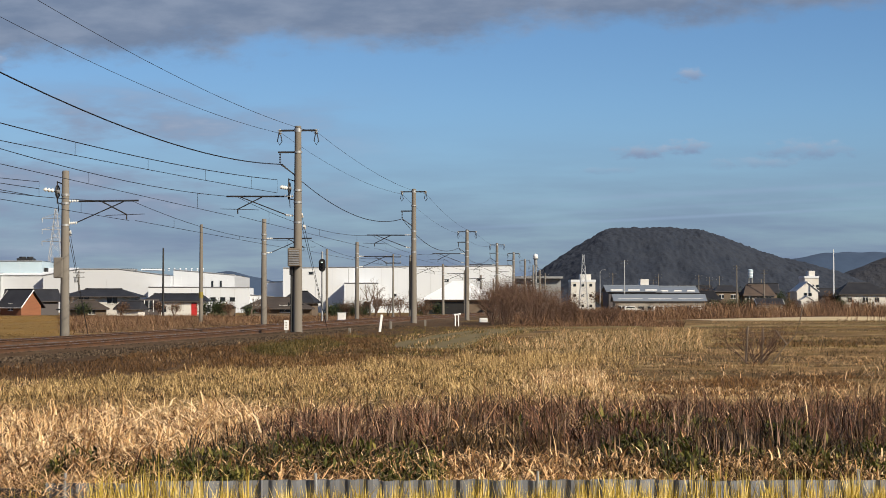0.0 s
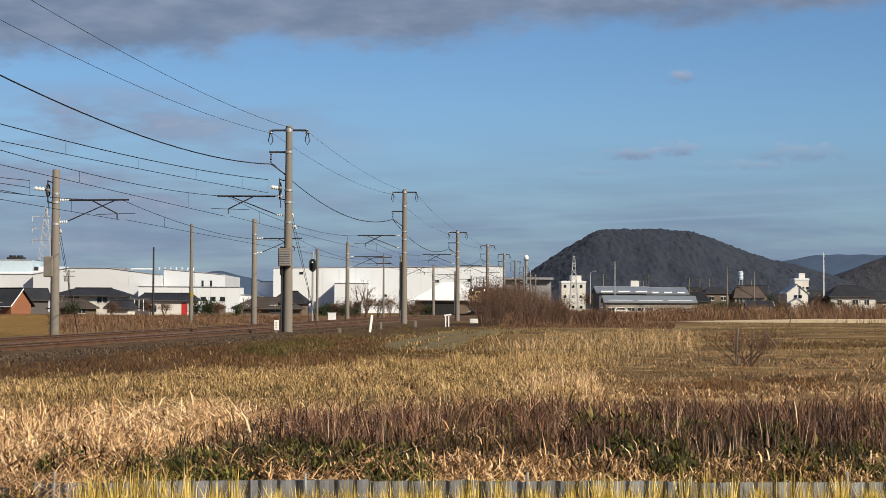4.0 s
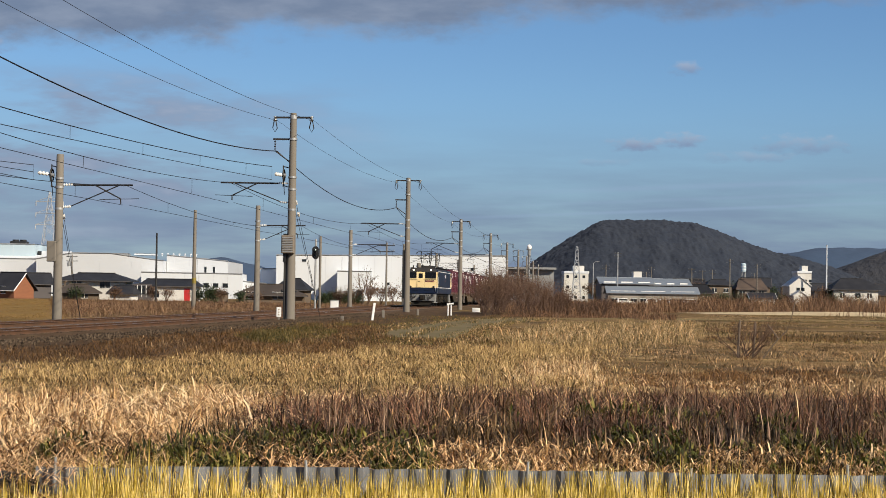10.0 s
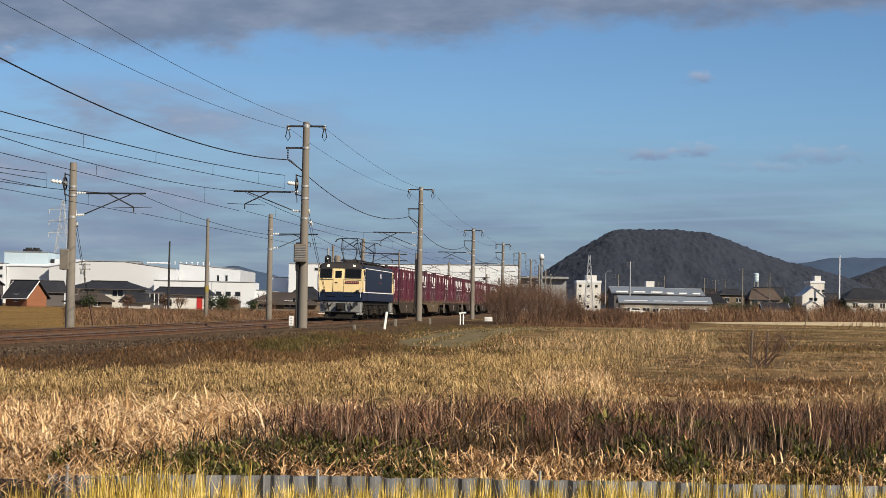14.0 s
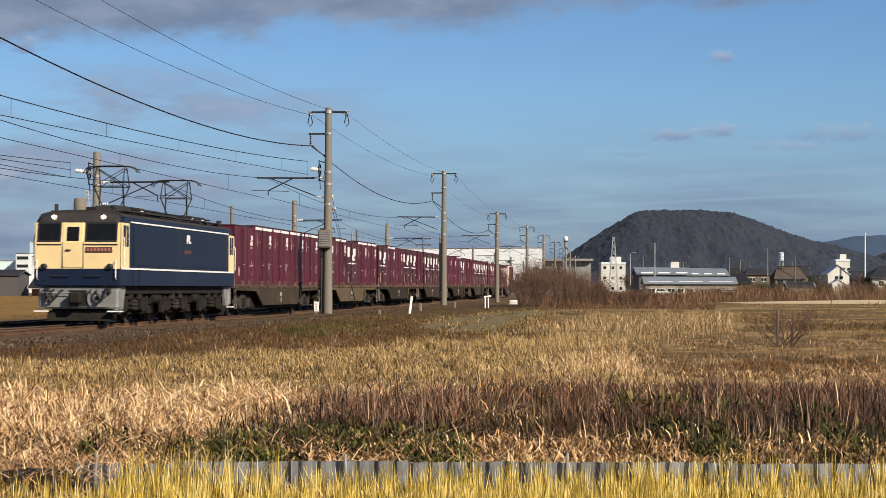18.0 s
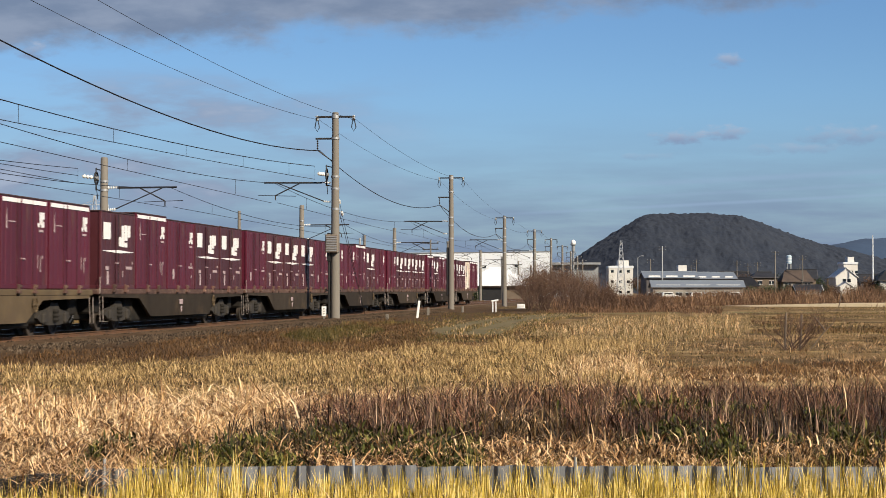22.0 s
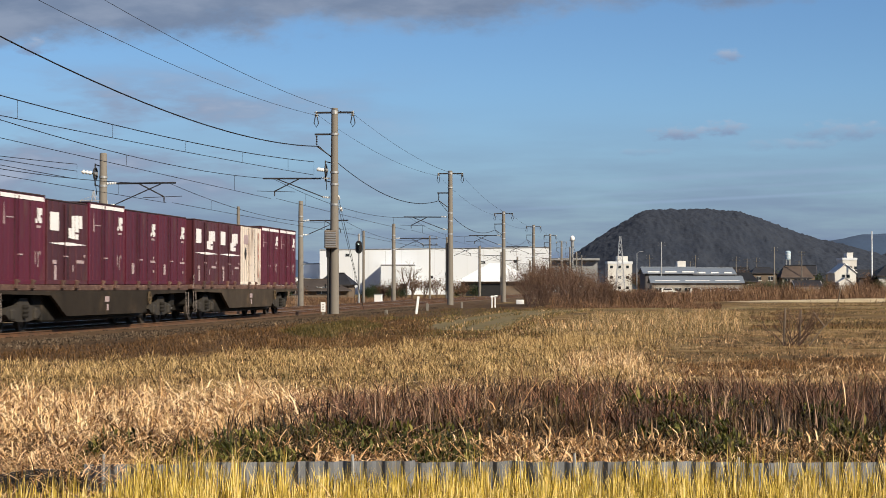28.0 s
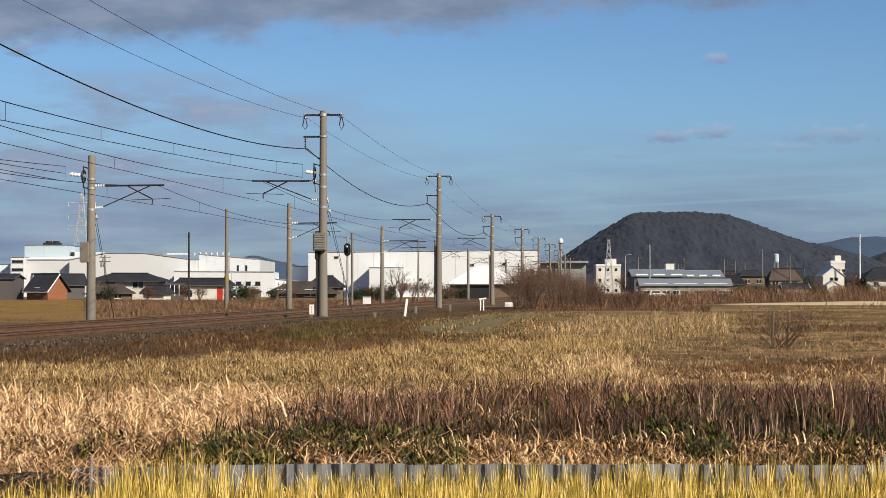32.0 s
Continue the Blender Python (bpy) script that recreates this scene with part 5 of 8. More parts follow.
def hall(name, x0, x1, y0, y1, h0, h1, wall, label, joints=3.6, gable=False, windows=()):
    """A flat or low-pitched works hall: walls, parapet trim, panel joints, windows."""
    b = thing(name, label, "factory building")
    if gable:
        k = x0 + (x1 - x0) * 0.42
        out = [(x0, 0), (x1, 0), (x1, h0), (x1 - 2, h0 + 0.2), (k + 5, h1), (k - 4, h1), (x0, h0)]
    else:
        out = [(x0, 0), (x1, 0), (x1, h1), (x0, h0)]
    part("wall", Shape().sweep(out, y0, y1, "y"), wall, b)
    top = out[2:]
    part("roof_edge", Shape().line([(x, y0 - 0.06, z + 0.05) for x, z in top], 0.13), TRIMGREY, b, "grey parapet trim")
    part("roof", Shape().add([(x, y0 - 0.1, z + 0.12) for x, z in top] + [(x, y1, z + 0.12) for x, z in top],
                             [(i, i + 1, i + 1 + len(top), i + len(top)) for i in range(len(top) - 1)]), ROOFMETAL, b)
    n = max(1, int((x1 - x0) / joints))
    for i in range(1, n):
        x = x0 + (x1 - x0) * i / n
        z = h0 + (h1 - h0) * i / n if not gable else h0
        part("panel_joint", Shape().box(x - 0.04, x + 0.04, y0 - 0.03, y0, 0.2, z - 0.3), TRIMGREY if i % 4 == 0 else CLADGREY, b)
    for wx, wz, ww, wh in windows:
        w = part("window", Shape().box(wx, wx + ww, y0 - 0.05, y0 + 0.05, wz, wz + wh), GLASS, b)
        part("window_frame", Shape().box(wx - 0.08, wx + ww + 0.08, y0 - 0.09, y0 - 0.05, wz - 0.1, wz).box(wx - 0.08, wx + ww + 0.08, y0 - 0.09, y0 - 0.05, wz + wh, wz + wh + 0.08), TRIMGREY, w)
    return b


def factory():
    hall("factory_hall", -28.6, 24.6, 430, 470, 10.3, 10.9, CLAD, "long white clad factory hall with a flat roof", 3.8, windows=((-22.6, 8.9, 0.9, 0.5), (0.5, 4.5, 0.9, 0.5), (-3.2, 3.8, 0.9, 0.5), (8.8, 7.2, 1.0, 0.5), (16.5, 7.4, 1.0, 0.5)))
    hall("factory_annex", -14.2, -6.4, 422.6, 430, 6.7, 6.7, CLAD, "white flat-roofed annex at the foot of the factory hall", 3.9, windows=((-9.8, 1.2, 1.6, 1.2),))
    hall("factory_link", -33.0, -28.7, 436, 452, 7.1, 7.2, CLAD, "low white link building between factory halls", 4)
    hall("factory_hall", -84.5, -55.0, 433, 480, 8.6, 10.1, CLADGREY, "pale factory hall with a low gabled roof", 7, gable=True)
    hall("factory_hall", -54.9, -40.5, 438, 480, 10.0, 8.8, CLADGREY, "pale grey factory hall with a sloping roof line", 1.6, windows=((-46, 6, 0.5, 1.4), (-44, 6, 0.5, 1.4)))
    hall("factory_wing", -59.0, -36.0, 425, 437.5, 5.8, 5.7, CLAD, "white low factory wing with a window row", 3, windows=tuple((-58 + i * 2.2, 2.6, 1.2, 0.9) for i in range(9)))
    hall("factory_wing", -40.4, -30.5, 428, 437, 4.4, 3.6, CLAD, "white lean-to at the factory", 2.5, windows=((-38.5, 1.2, 0.9, 1.0), (-36.5, 1.2, 0.9, 1.0), (-34, 1.2, 0.9, 1.0)))
    block = hall("factory_block", -95.0, -79.5, 436, 460, 8.6, 8.6, CLADGREY, "pale factory block with a sloping white roof", 5)
    part("roof_slope", Shape().add([(-95.2, 435.8, 8.75), (-79.3, 435.8, 8.75), (-79.3, 450, 10.8), (-95.2, 450, 10.8), (-79.3, 450, 8.7), (-95.2, 450, 8.7)], [(0, 1, 2, 3), (1, 4, 2), (0, 3, 5), (3, 2, 4, 5)]), SHEETWHITE, block, "white sheet roof slope")
    for x in (-87.6, -86.0):
        part("roof_vent_box", Shape().box(x, x + 0.8, 442, 443, 9.5, 10.6), BLACK, block, "dark vent box")
    hall("factory_block", -96.5, -86.2, 440, 462, 12.1, 12.1, CLADBLUE, "pale upper storey on the factory block", 5)
    hall("stair_tower", -98.2, -95.1, 433, 442, 9.2, 9.2, CLAD, "white stair tower with dark slots", 3, windows=tuple((-97.9, 2.2 + i * 1.9, 2.6, 0.6) for i in range(4)))
    hall("factory_wing", -118, -98.3, 440, 470, 7.6, 7.6, CYANCLAD, "pale cyan-white factory wing", 3)
    tank = thing("roof_plant", "dark cooling plant on the factory roof", "roof plant")
    part("plant_body", Shape().box(-93.4, -89.6, 446, 450, 12.1, 13.0, 0.1), BLACK, tank)
    part("plant_fans", Shape().spin([(0.8, 13.3), (0.8, 13.8)], 12, Matrix.Translation((-92.4, 448, -0.4))).spin([(0.8, 13.3), (0.8, 13.8)], 12, Matrix.Translation((-90.6, 448, -0.4))), BLACK, tank)
    for x, w in ((-70, 5.5), (-63, 5.0)):
        sky = thing("roof_light", "flat roof light box on the factory", "roof light")
        part("curb", Shape().box(x, x + w, 441, 446, 10.0, 10.35, 0.05), TRIMGREY if x == -70 else CLAD, sky)
        part("glazing", Shape().box(x + 0.2, x + w - 0.2, 441.2, 445.8, 10.35, 10.42), GLASS, sky)
    for i in range(11):
        if i < 7:
            f = thing("roof_vent", "small white roof ventilator", "roof vent", pose(-56.5 + i * 1.35, 442, 10.15), "vents on the factory roof")
        else:
            f = thing("roof_vent", "small white roof ventilator", "roof vent", pose(-9.5 + (i - 7) * 1.6, 445, 10.6), "vents on the factory roof")
        part("vent_stem", Shape().spin([(0.12, -0.3), (0.12, 0.2)], 10), CLAD, f)
        part("vent_cap", Shape().spin([(0.26, 0.15), (0.28, 0.22), (0.14, 0.4)], 12), CLAD, f)
    mast = thing("radar_dome", "white dome on a short roof mast", "antenna", pose(36.3, 520, 0))
    part("mast", Shape().spin([(0.35, 0), (0.3, 12.9), (0.5, 13.2), (0.45, 14.6), (0.8, 14.8), (0.8, 15.0)], 10), TRIMGREY, mast)
    part("dome", Shape().spin([(0.45, 14.9), (0.7, 15.3), (0.65, 15.8), (0.4, 16.1), (0.05, 16.25)], 14), WHITE, mast, smooth=True)
    # Solid grey block added in place of long dark gantry beams.
    beam_block = thing("long_roof", "dark low block standing in for gantry beams beyond the track", "industrial roof")
    part("roof", Shape().box(26.5, 44, 520, 540, 9.3, 9.9), TRIMGREY, beam_block)
    part("wall", Shape().box(27, 43.5, 522, 538, 0, 9.3), TRIMGREY, beam_block)


factory()

# ---- houses ----
TILE = mat("dark_roof_tile", (0.022, 0.023, 0.028), 0.6, alt=(0.036, 0.037, 0.042), scale=0.5, fine=4, bump=0.6, dist=0.05, rand=0.3)
TILE.node_tree.nodes["Principled BSDF"].inputs["Specular IOR Level"].default_value = 0.12
BROWNTILE = mat("terracotta_brown_tile", (0.095, 0.066, 0.05), 0.85, alt=(0.055, 0.04, 0.032), scale=0.5, fine=4, bump=0.5, dist=0.05)
PLASTER = mat("white_plaster", (0.58, 0.57, 0.545), 0.8, spread=0.08, scale=0.3, fine=3, rand=0.08, stain=(0.5, 0.47, 0.42), stain_scale=0.3, stretch=(1, 1, 0.3))
TANWALL = mat("tan_plaster", (0.15, 0.112, 0.08), 0.85, spread=0.15, scale=0.3, fine=3, rand=0.15)
OLDROOF = mat("weathered_brown_roof", (0.04, 0.03, 0.024), 0.85, alt=(0.065, 0.05, 0.04), scale=0.5, fine=4, bump=0.6, dist=0.05)
BRICKRED = mat("orange_boarding", (0.25, 0.10, 0.05), 0.75, spread=0.2, scale=0.5, fine=6, stretch=(1, 1, 5))
GREYWALL = mat("grey_wall", (0.085, 0.077, 0.08), 0.8, spread=0.15, scale=0.3, fine=3)
# Pale plaster, weathered and also darkened for the weak light on the walls.
DUSKWALL = mat("weathered_pale_plaster", (0.3, 0.27, 0.235), 0.85, spread=0.25, scale=0.5, fine=3, stain=(0.1, 0.08, 0.07), stain_scale=0.6)
SHEDROOF = mat("white_sheet_roof", (0.74, 0.76, 0.78), 0.5, spread=0.08, scale=0.2, fine=2, bump=0)
REDDOOR = mat("red_door", (0.5, 0.03, 0.03), 0.4)


def house(name, label, m, w, d, eave, ridge, wall, roof=TILE, hip=0.0, over=0.5, windows=(), door=None):
    """A house along its local x axis: walls, pitched or hipped roof with thickness and ridge, windows, door."""
    h = thing(name, label, "house", m)
    if hip:
        part("wall", Shape().box(-w / 2, w / 2, -d / 2, d / 2, 0, eave), wall, h)
    else:
        part("wall", Shape().sweep([(-d / 2, 0), (d / 2, 0), (d / 2, eave), (0, ridge - 0.12), (-d / 2, eave)], -w / 2, w / 2, "x"), wall, h)
    W, D, k = w / 2 + over, d / 2 + over, w / 2 + over - hip
    e = eave - over * (ridge - eave) / (d / 2) * 0.6
    vs = [(-W, -D, e), (W, -D, e), (W, D, e), (-W, D, e), (-k, 0, ridge), (k, 0, ridge)]
    vs += [(x, y, z + 0.18) for x, y, z in vs]
    fs = [(6, 7, 11, 10), (8, 9, 10, 11), (7, 8, 11), (9, 6, 10), (0, 4, 5, 1), (2, 5, 4, 3), (1, 5, 2), (3, 4, 0), (0, 1, 7, 6), (1, 2, 8, 7), (2, 3, 9, 8), (3, 0, 6, 9)] if hip else \
        [(6, 7, 11, 10), (8, 9, 10, 11), (0, 4, 5, 1), (2, 5, 4, 3), (0, 1, 7, 6), (2, 3, 9, 8), (0, 6, 10, 4), (4, 10, 9, 3), (1, 5, 11, 7), (5, 2, 8, 11)]
    rf = part("roof", Shape().add(vs, fs), roof, h, "tiled roof")
    if not hip:
        for sx in (-1, 1):
            part("verge_board", Shape().tube((sx * (W + 0.02), -D, e + 0.08), (sx * (W + 0.02), 0, ridge + 0.08), 0.09, n=4), WHITE if wall is BRICKRED or wall is PLASTER else GREYWALL, rf)
    part("ridge_cap", Shape().tube((-k, 0, ridge + 0.2), (k, 0, ridge + 0.2), 0.14, n=6), roof, rf)
    part("eaves_gutter", Shape().tube((-W, -D, e + 0.02), (W, -D, e + 0.02), 0.07, n=6), WHITE if wall is BRICKRED else GREYWALL, rf)
    for wx, wz, ww, wh in windows:
        q = part("window", Shape().box(wx - ww / 2, wx + ww / 2, -d / 2 - 0.04, -d / 2 + 0.05, wz, wz + wh), GLASS, h)
        part("window_frame", Shape().box(wx - ww / 2 - 0.06, wx + ww / 2 + 0.06, -d / 2 - 0.08, -d / 2 - 0.03, wz - 0.08, wz).box(wx - 0.03, wx + 0.03, -d / 2 - 0.07, -d / 2 - 0.03, wz, wz + wh).box(wx - ww / 2 - 0.06, wx + ww / 2 + 0.06, -d / 2 - 0.08, -d / 2 - 0.03, wz + wh, wz + wh + 0.06), WHITE, q)
    if door:
        part("door", Shape().box(door - 0.45, door + 0.45, -d / 2 - 0.05, -d / 2 + 0.03, 0, 2.0), REDDOOR, h, "red door")
    return h


def houses():
    # beyond the tracks
    house("house", "house with purplish grey walls and dark roof", pose(-71.5, 300, 0), 9.5, 8, 3.3, 3.9, GREYWALL, over=0.3)
    house("house", "house with dark tiled roof behind the grass", pose(-64.0, 318, 0, 0, 0, 20), 8, 7, 2.4, 4.1, GREYWALL, windows=((0, 0.9, 1.6, 1.1),))
    house("house", "house with orange boarded gable and black roof", pose(-61.7, 298, 0, 0, 0, -33), 4.6, 4.4, 1.5, 3.95, BRICKRED, windows=((0, 0.8, 1.0, 1.1),))
    house("house", "white house with a wide dark hipped roof", pose(-48.8, 300, 0), 10.6, 8, 3.05, 4.05, PLASTER, hip=3.2, over=0.9, windows=((-2.5, 1.9, 1.6, 1.0), (2.0, 1.9, 1.6, 1.0)))
    house("outbuilding", "low outbuilding with dark sagging roofs", pose(-49.6, 288, 0, 0, 0, 8), 6.2, 5, 1.1, 2.2, TANWALL, roof=OLDROOF, hip=2.2, windows=((1, 0.3, 1, 0.9),))
    house("outbuilding", "small shed with a dark roof and pale wall", pose(-42.9, 290, 0, 0, 0, -12), 3.4, 3.2, 1.1, 2.1, PLASTER, hip=0.5)
    hs = house("house", "long white house with grey roof and red door", pose(-36.6, 298, 0), 8.8, 7, 2.3, 3.25, PLASTER, hip=1.0, windows=((-2, 0.5, 1.2, 1.0),), door=3.0)
    bay = part("glazed_bay", Shape().box(-5.6, -2.6, -4.2, -3.4, 0, 2.6), GREYWALL, hs, "grey glazed bay")
    for i in range(4):
        part("bay_pane", Shape().box(-5.4 + i * 0.7, -4.9 + i * 0.7, -4.25, -4.18, 1.0, 2.3), GLASS, bay)
        part("bay_post", Shape().box(-5.5 + i * 0.7, -5.41 + i * 0.7, -4.27, -4.18, 0.6, 2.4), WHITE, bay)
    house("hut", "low tan plastered hut among the reeds", pose(-28.5, 290, 0), 3.4, 3, 1.2, 1.35, TANWALL, over=0.1, hip=0.3)
    house("house", "old brown house with wide dark tiled roof", pose(-19.8, 285, 0, 0, 0, 6), 9.5, 8, 1.2, 2.6, TANWALL, roof=OLDROOF, hip=3.4, over=0.8, windows=((-3, 0.6, 1.8, 1.0), (1, 0.6, 1.6, 1.0)))
    house("outbuilding", "low brown outbuilding with tiled roof", pose(-16.6, 291, 0, 0, 0, -8), 4.6, 5, 2.1, 3.6, TANWALL, hip=1.6)
    shed = house("shed", "large shed with a wide white hipped roof", pose(10.2, 352, 0, 0, 0, -4), 13.0, 9, 2.9, 5.9, TANWALL, roof=SHEDROOF, hip=5.6, over=0.7)
    # Thin black sheet on the closed wall, for the shade of an open shed.
    part("open_front", Shape().box(-5.6, 1.6, -4.56, -4.5, 0.0, 2.3), BLACK, shed, "black panel for the shade inside the open front")
    # the town to the right
    for x, y, w, d, ev, rd, wall, rz, lab in (
            (57, 470, 13, 12, 5.1, 6.6, GREYWALL, 0, "grey workshop with a long metal roof"), (68, 470, 10, 12, 4.9, 6.4, GREYWALL, 0, "grey workshop with pale roof lights"),
            (62, 455, 22, 6, 2.8, 4.2, DUSKWALL, 0, "low weathered shed row with grey roofs")):
        q = house("workshop", lab, pose(x, y, 0, 0, 0, rz), w, d, ev, rd, wall, roof=mat("grey_sheet_roof", (0.195, 0.225, 0.265), 0.5, 0.1, spread=0.12, scale=0.2, fine=3), windows=tuple((-w / 2 + 1.5 + i * 2.4, 0.6, 1.6, 0.9) for i in range(int(w / 2.4))))
        for i in range(3):
            part("roof_light", Shape().box(-w / 2 + 0.8 + i * w / 3, -w / 2 + w / 3 - 0.6 + i * w / 3, -d / 2 + 0.5, -d / 2 + 1.3, (ev + rd) / 2 - 0.4, (ev + rd) / 2 - 0.12), WHITE, q, "white roof light")
    for x, y, w, h, lab in ((51.2, 540, 7.0, 9.0, "cream concrete building with a flat roof"), (63.5, 500, 5.0, 7.0, "small white rooftop block"), (122, 560, 4.2, 10.4, "white three storey building with a flat roof")):
        b = thing("apartment_building", lab, "building", pose(x, y, 0))
        part("wall", Shape().box(-w / 2, w / 2, -4, 4, 0, h), PLASTER, b)
        part("parapet", Shape().box(-w / 2 - 0.15, w / 2 + 0.15, -4.15, 4.15, h - 0.5, h + 0.2, 0.05), CLAD, b)
        part("roof_house", Shape().box(-w * 0.1, w * 0.35, -2, 2, h + 0.2, h + 1.8), PLASTER, b)
        for fl in range(int(h / 3)):
            for i in range(3):
                part("window", Shape().box(-w / 2 + 0.6 + i * w / 3, -w / 2 + 1.4 + i * w / 3, -4.04, -3.95, 1.2 + fl * 3, 2.0 + fl * 3), GLASS, b)
    rnd = random.Random(5)
    for x, y, w, d, ev, rd, wall, rz, lab in (
            (75.5, 470, 7, 7, 3.2, 5.2, TANWALL, 0, "low house with a dark tiled roof"), (82.8, 480, 6, 6, 5.4, 6.6, TANWALL, 0, "tan two storey house with a low gable roof"),
            (79, 505, 8, 7, 4.5, 7.0, TANWALL, 10, "brown house with dark roof among trees"), (78.5, 490, 5, 6, 5.0, 6.4, GREYWALL, 0, "narrow dark house with a tiled roof"), (124.5, 540, 8, 7, 4.6, 6.6, GREYWALL, 0, "grey house behind the white gable"), (110.5, 520, 5, 6, 5.2, 6.9, TANWALL, 80, "tan house with a dark roof"),
            (94.5, 490, 7, 7, 5.2, 7.3, TANWALL, -8, "tan two storey house with a tiled roof"), (90.5, 462, 6, 5, 2.0, 3.2, PLASTER, 0, "low white house with rounded porch"),
            (98.5, 515, 6, 6, 5.0, 7.0, GREYWALL, 90, "grey house with a dark roof"), (86, 520, 7, 7, 4.0, 6.4, PLASTER, 0, "pale house behind the gardens"),
            (131, 490, 9, 8, 3.5, 6.0, TANWALL, 0, "brown house with wide tiled roof"), (70, 520, 9, 8, 4.0, 6.6, GREYWALL, 0, "grey house with a dark gabled roof")):
        house("house", lab, pose(x, y, 0, 0, 0, rz), w, d, ev, rd, wall, hip=rnd.choice((0, 1.5)), windows=((-w / 4, ev - 1.9, 1.2, 1.0), (w / 4, ev - 1.9, 1.2, 1.0)))
    house("house", "weathered house with a terracotta brown tiled roof", pose(91.4, 482, 0), 7.6, 7, 4.4, 6.9, DUSKWALL, roof=BROWNTILE, hip=1.4, windows=((-2.6, 2.8, 1.4, 1.2), (0, 2.8, 1.4, 1.2), (2.4, 2.8, 1.2, 1.2), (-2.4, 0.6, 1.6, 1.3), (1.4, 0.6, 1.8, 1.3)))
    tank = thing("water_tank", "pale water tank on a short steel frame", "water tank", pose(96.8, 520, 0))
    for tx in (-0.5, 0.5):
        for ty in (-0.5, 0.5):
            part("tank_leg", Shape().box(tx - 0.1, tx + 0.1, ty - 0.1, ty + 0.1, 0, 9.6), TRIMGREY, tank)
    part("tank_body", Shape().spin([(0.7, 9.5), (0.75, 9.7), (0.75, 11.7), (0.55, 11.9), (0.05, 12.0)], 16), CLADBLUE, tank, smooth=True)
    for z in (10.1, 10.9):
        part("tank_hoop", Shape().spin([(0.77, z), (0.77, z + 0.2)], 16), CLAD, tank, "white hoop")
    house("house", "white two storey house with a gable to the field", pose(105.0, 488, 0, 0, 0, 90), 9, 5.6, 5.4, 7.7, PLASTER, roof=PLASTER, over=0.25)
    q = house("porch_house", "white gabled porch of the two storey house", pose(103.8, 480, 0, 0, 0, 90), 4, 3.4, 2.9, 4.0, PLASTER, roof=PLASTER, over=0.2)
    for x, z in ((-1.0, 4.2), (0.2, 4.2)):
        w = tagged(part("window", Shape().box(105.0 + x, 105.0 + x + 0.9, 483.44, 483.5, z, z + 0.8), GLASS), "small dark upper window in the white gable", "window", kind="structure")
    house("house", "white house with a big black hipped roof", pose(117.2, 478, 0), 11.5, 9, 4.8, 7.4, PLASTER, hip=3.6, over=0.8, windows=((-3.5, 2.5, 1.2, 1.3), (0.5, 2.5, 1.4, 1.3), (3.5, 2.5, 1.2, 1.3)))


houses()


def parked_car(x, y, turn, paint, label):
    c = thing("parked_car", label, "car", pose(x, y, 0, 0, 0, turn), "cars parked before the workshops")
    body = part("body", Shape().sweep([(-2.0, 0.3), (2.0, 0.3), (2.05, 0.75), (1.1, 0.92), (-1.95, 0.95)], -0.8, 0.8, "y"), paint, c)
    part("cabin", Shape().sweep([(-1.9, 0.95), (1.0, 0.92), (0.45, 1.5), (-1.6, 1.55)], -0.72, 0.72, "y"), paint, c)
    for y0, y1 in ((-0.735, -0.72), (0.72, 0.735)):
        part("side_glass", Shape().sweep([(-1.6, 1.0), (0.7, 1.0), (0.38, 1.42), (-1.45, 1.45)], y0, y1, "y"), GLASS, c)
    for dx in (-1.3, 1.3):
        for sy in (-0.75, 0.75):
            part("wheel", Shape().spin([(0.3, -0.1), (0.3, 0.1)], 14, Matrix.Translation((dx, sy, 0.3)) @ Matrix.Rotation(radians(90), 4, "X")), BLACK, c)
    return c


for x, turn, paint, label in ((54.5, 4, WHITE, "white parked car before the workshops"), (61.5, -3, WHITE, "white parked van before the workshops"), (64.5, 8, CLADGREY, "pale grey parked car before the workshops"), (70.6, 0, WHITE, "white parked car beside the shed row")):
    parked_car(x, 447, turn, paint, label)

PALEGALV = mat("pale_galvanised", (0.48, 0.5, 0.53), 0.5, 0.2, bump=0)


def pylon(x, y, h, base, label):
    p = thing("lattice_tower", label, "pylon", pose(x, y, 0))
    c = lambda z: base / 2 * (1 - z / h) + 0.22
    for sx, sy in ((1, 1), (1, -1), (-1, 1), (-1, -1)):
        part("leg", Shape().tube((sx * c(0), sy * c(0), 0), (sx * c(h), sy * c(h), h), 0.1, 0.06, 5), PALEGALV, p)
    n = 9
    for i in range(n):
        z0, z1 = h * i / n, h * (i + 1) / n
        s = Shape()
        for ax in (0, 1):
            for sg in (1, -1):
                q = lambda t, z: (t * c(z), sg * c(z), z) if ax else (sg * c(z), t * c(z), z)
                s.tube(q(-1, z0), q(1, z1), 0.05, n=4).tube(q(1, z0), q(-1, z1), 0.05, n=4)
        part("lattice", s, PALEGALV, p)
    return p


p = pylon(-105.6, 560, 31, 6.5, "grey steel lattice pylon with crossarms behind the factory")
for z in (21, 24.5, 28):
    part("crossarm", Shape().tube((-4.2, 0, z), (4.2, 0, z), 0.12, n=5).tube((-4.2, 0, z), (0, 0, z + 1.4), 0.07, n=4).tube((4.2, 0, z), (0, 0, z + 1.4), 0.07, n=4), PALEGALV, p)
    for x in (-4.1, 4.1):
        part("insulator", insulator((x, 0, z), (x, 0, z - 1.3), 5, 0.2), PORCELAIN, p)
pylon(47.8, 500, 15.5, 2.2, "slim grey lattice mast beside the town")


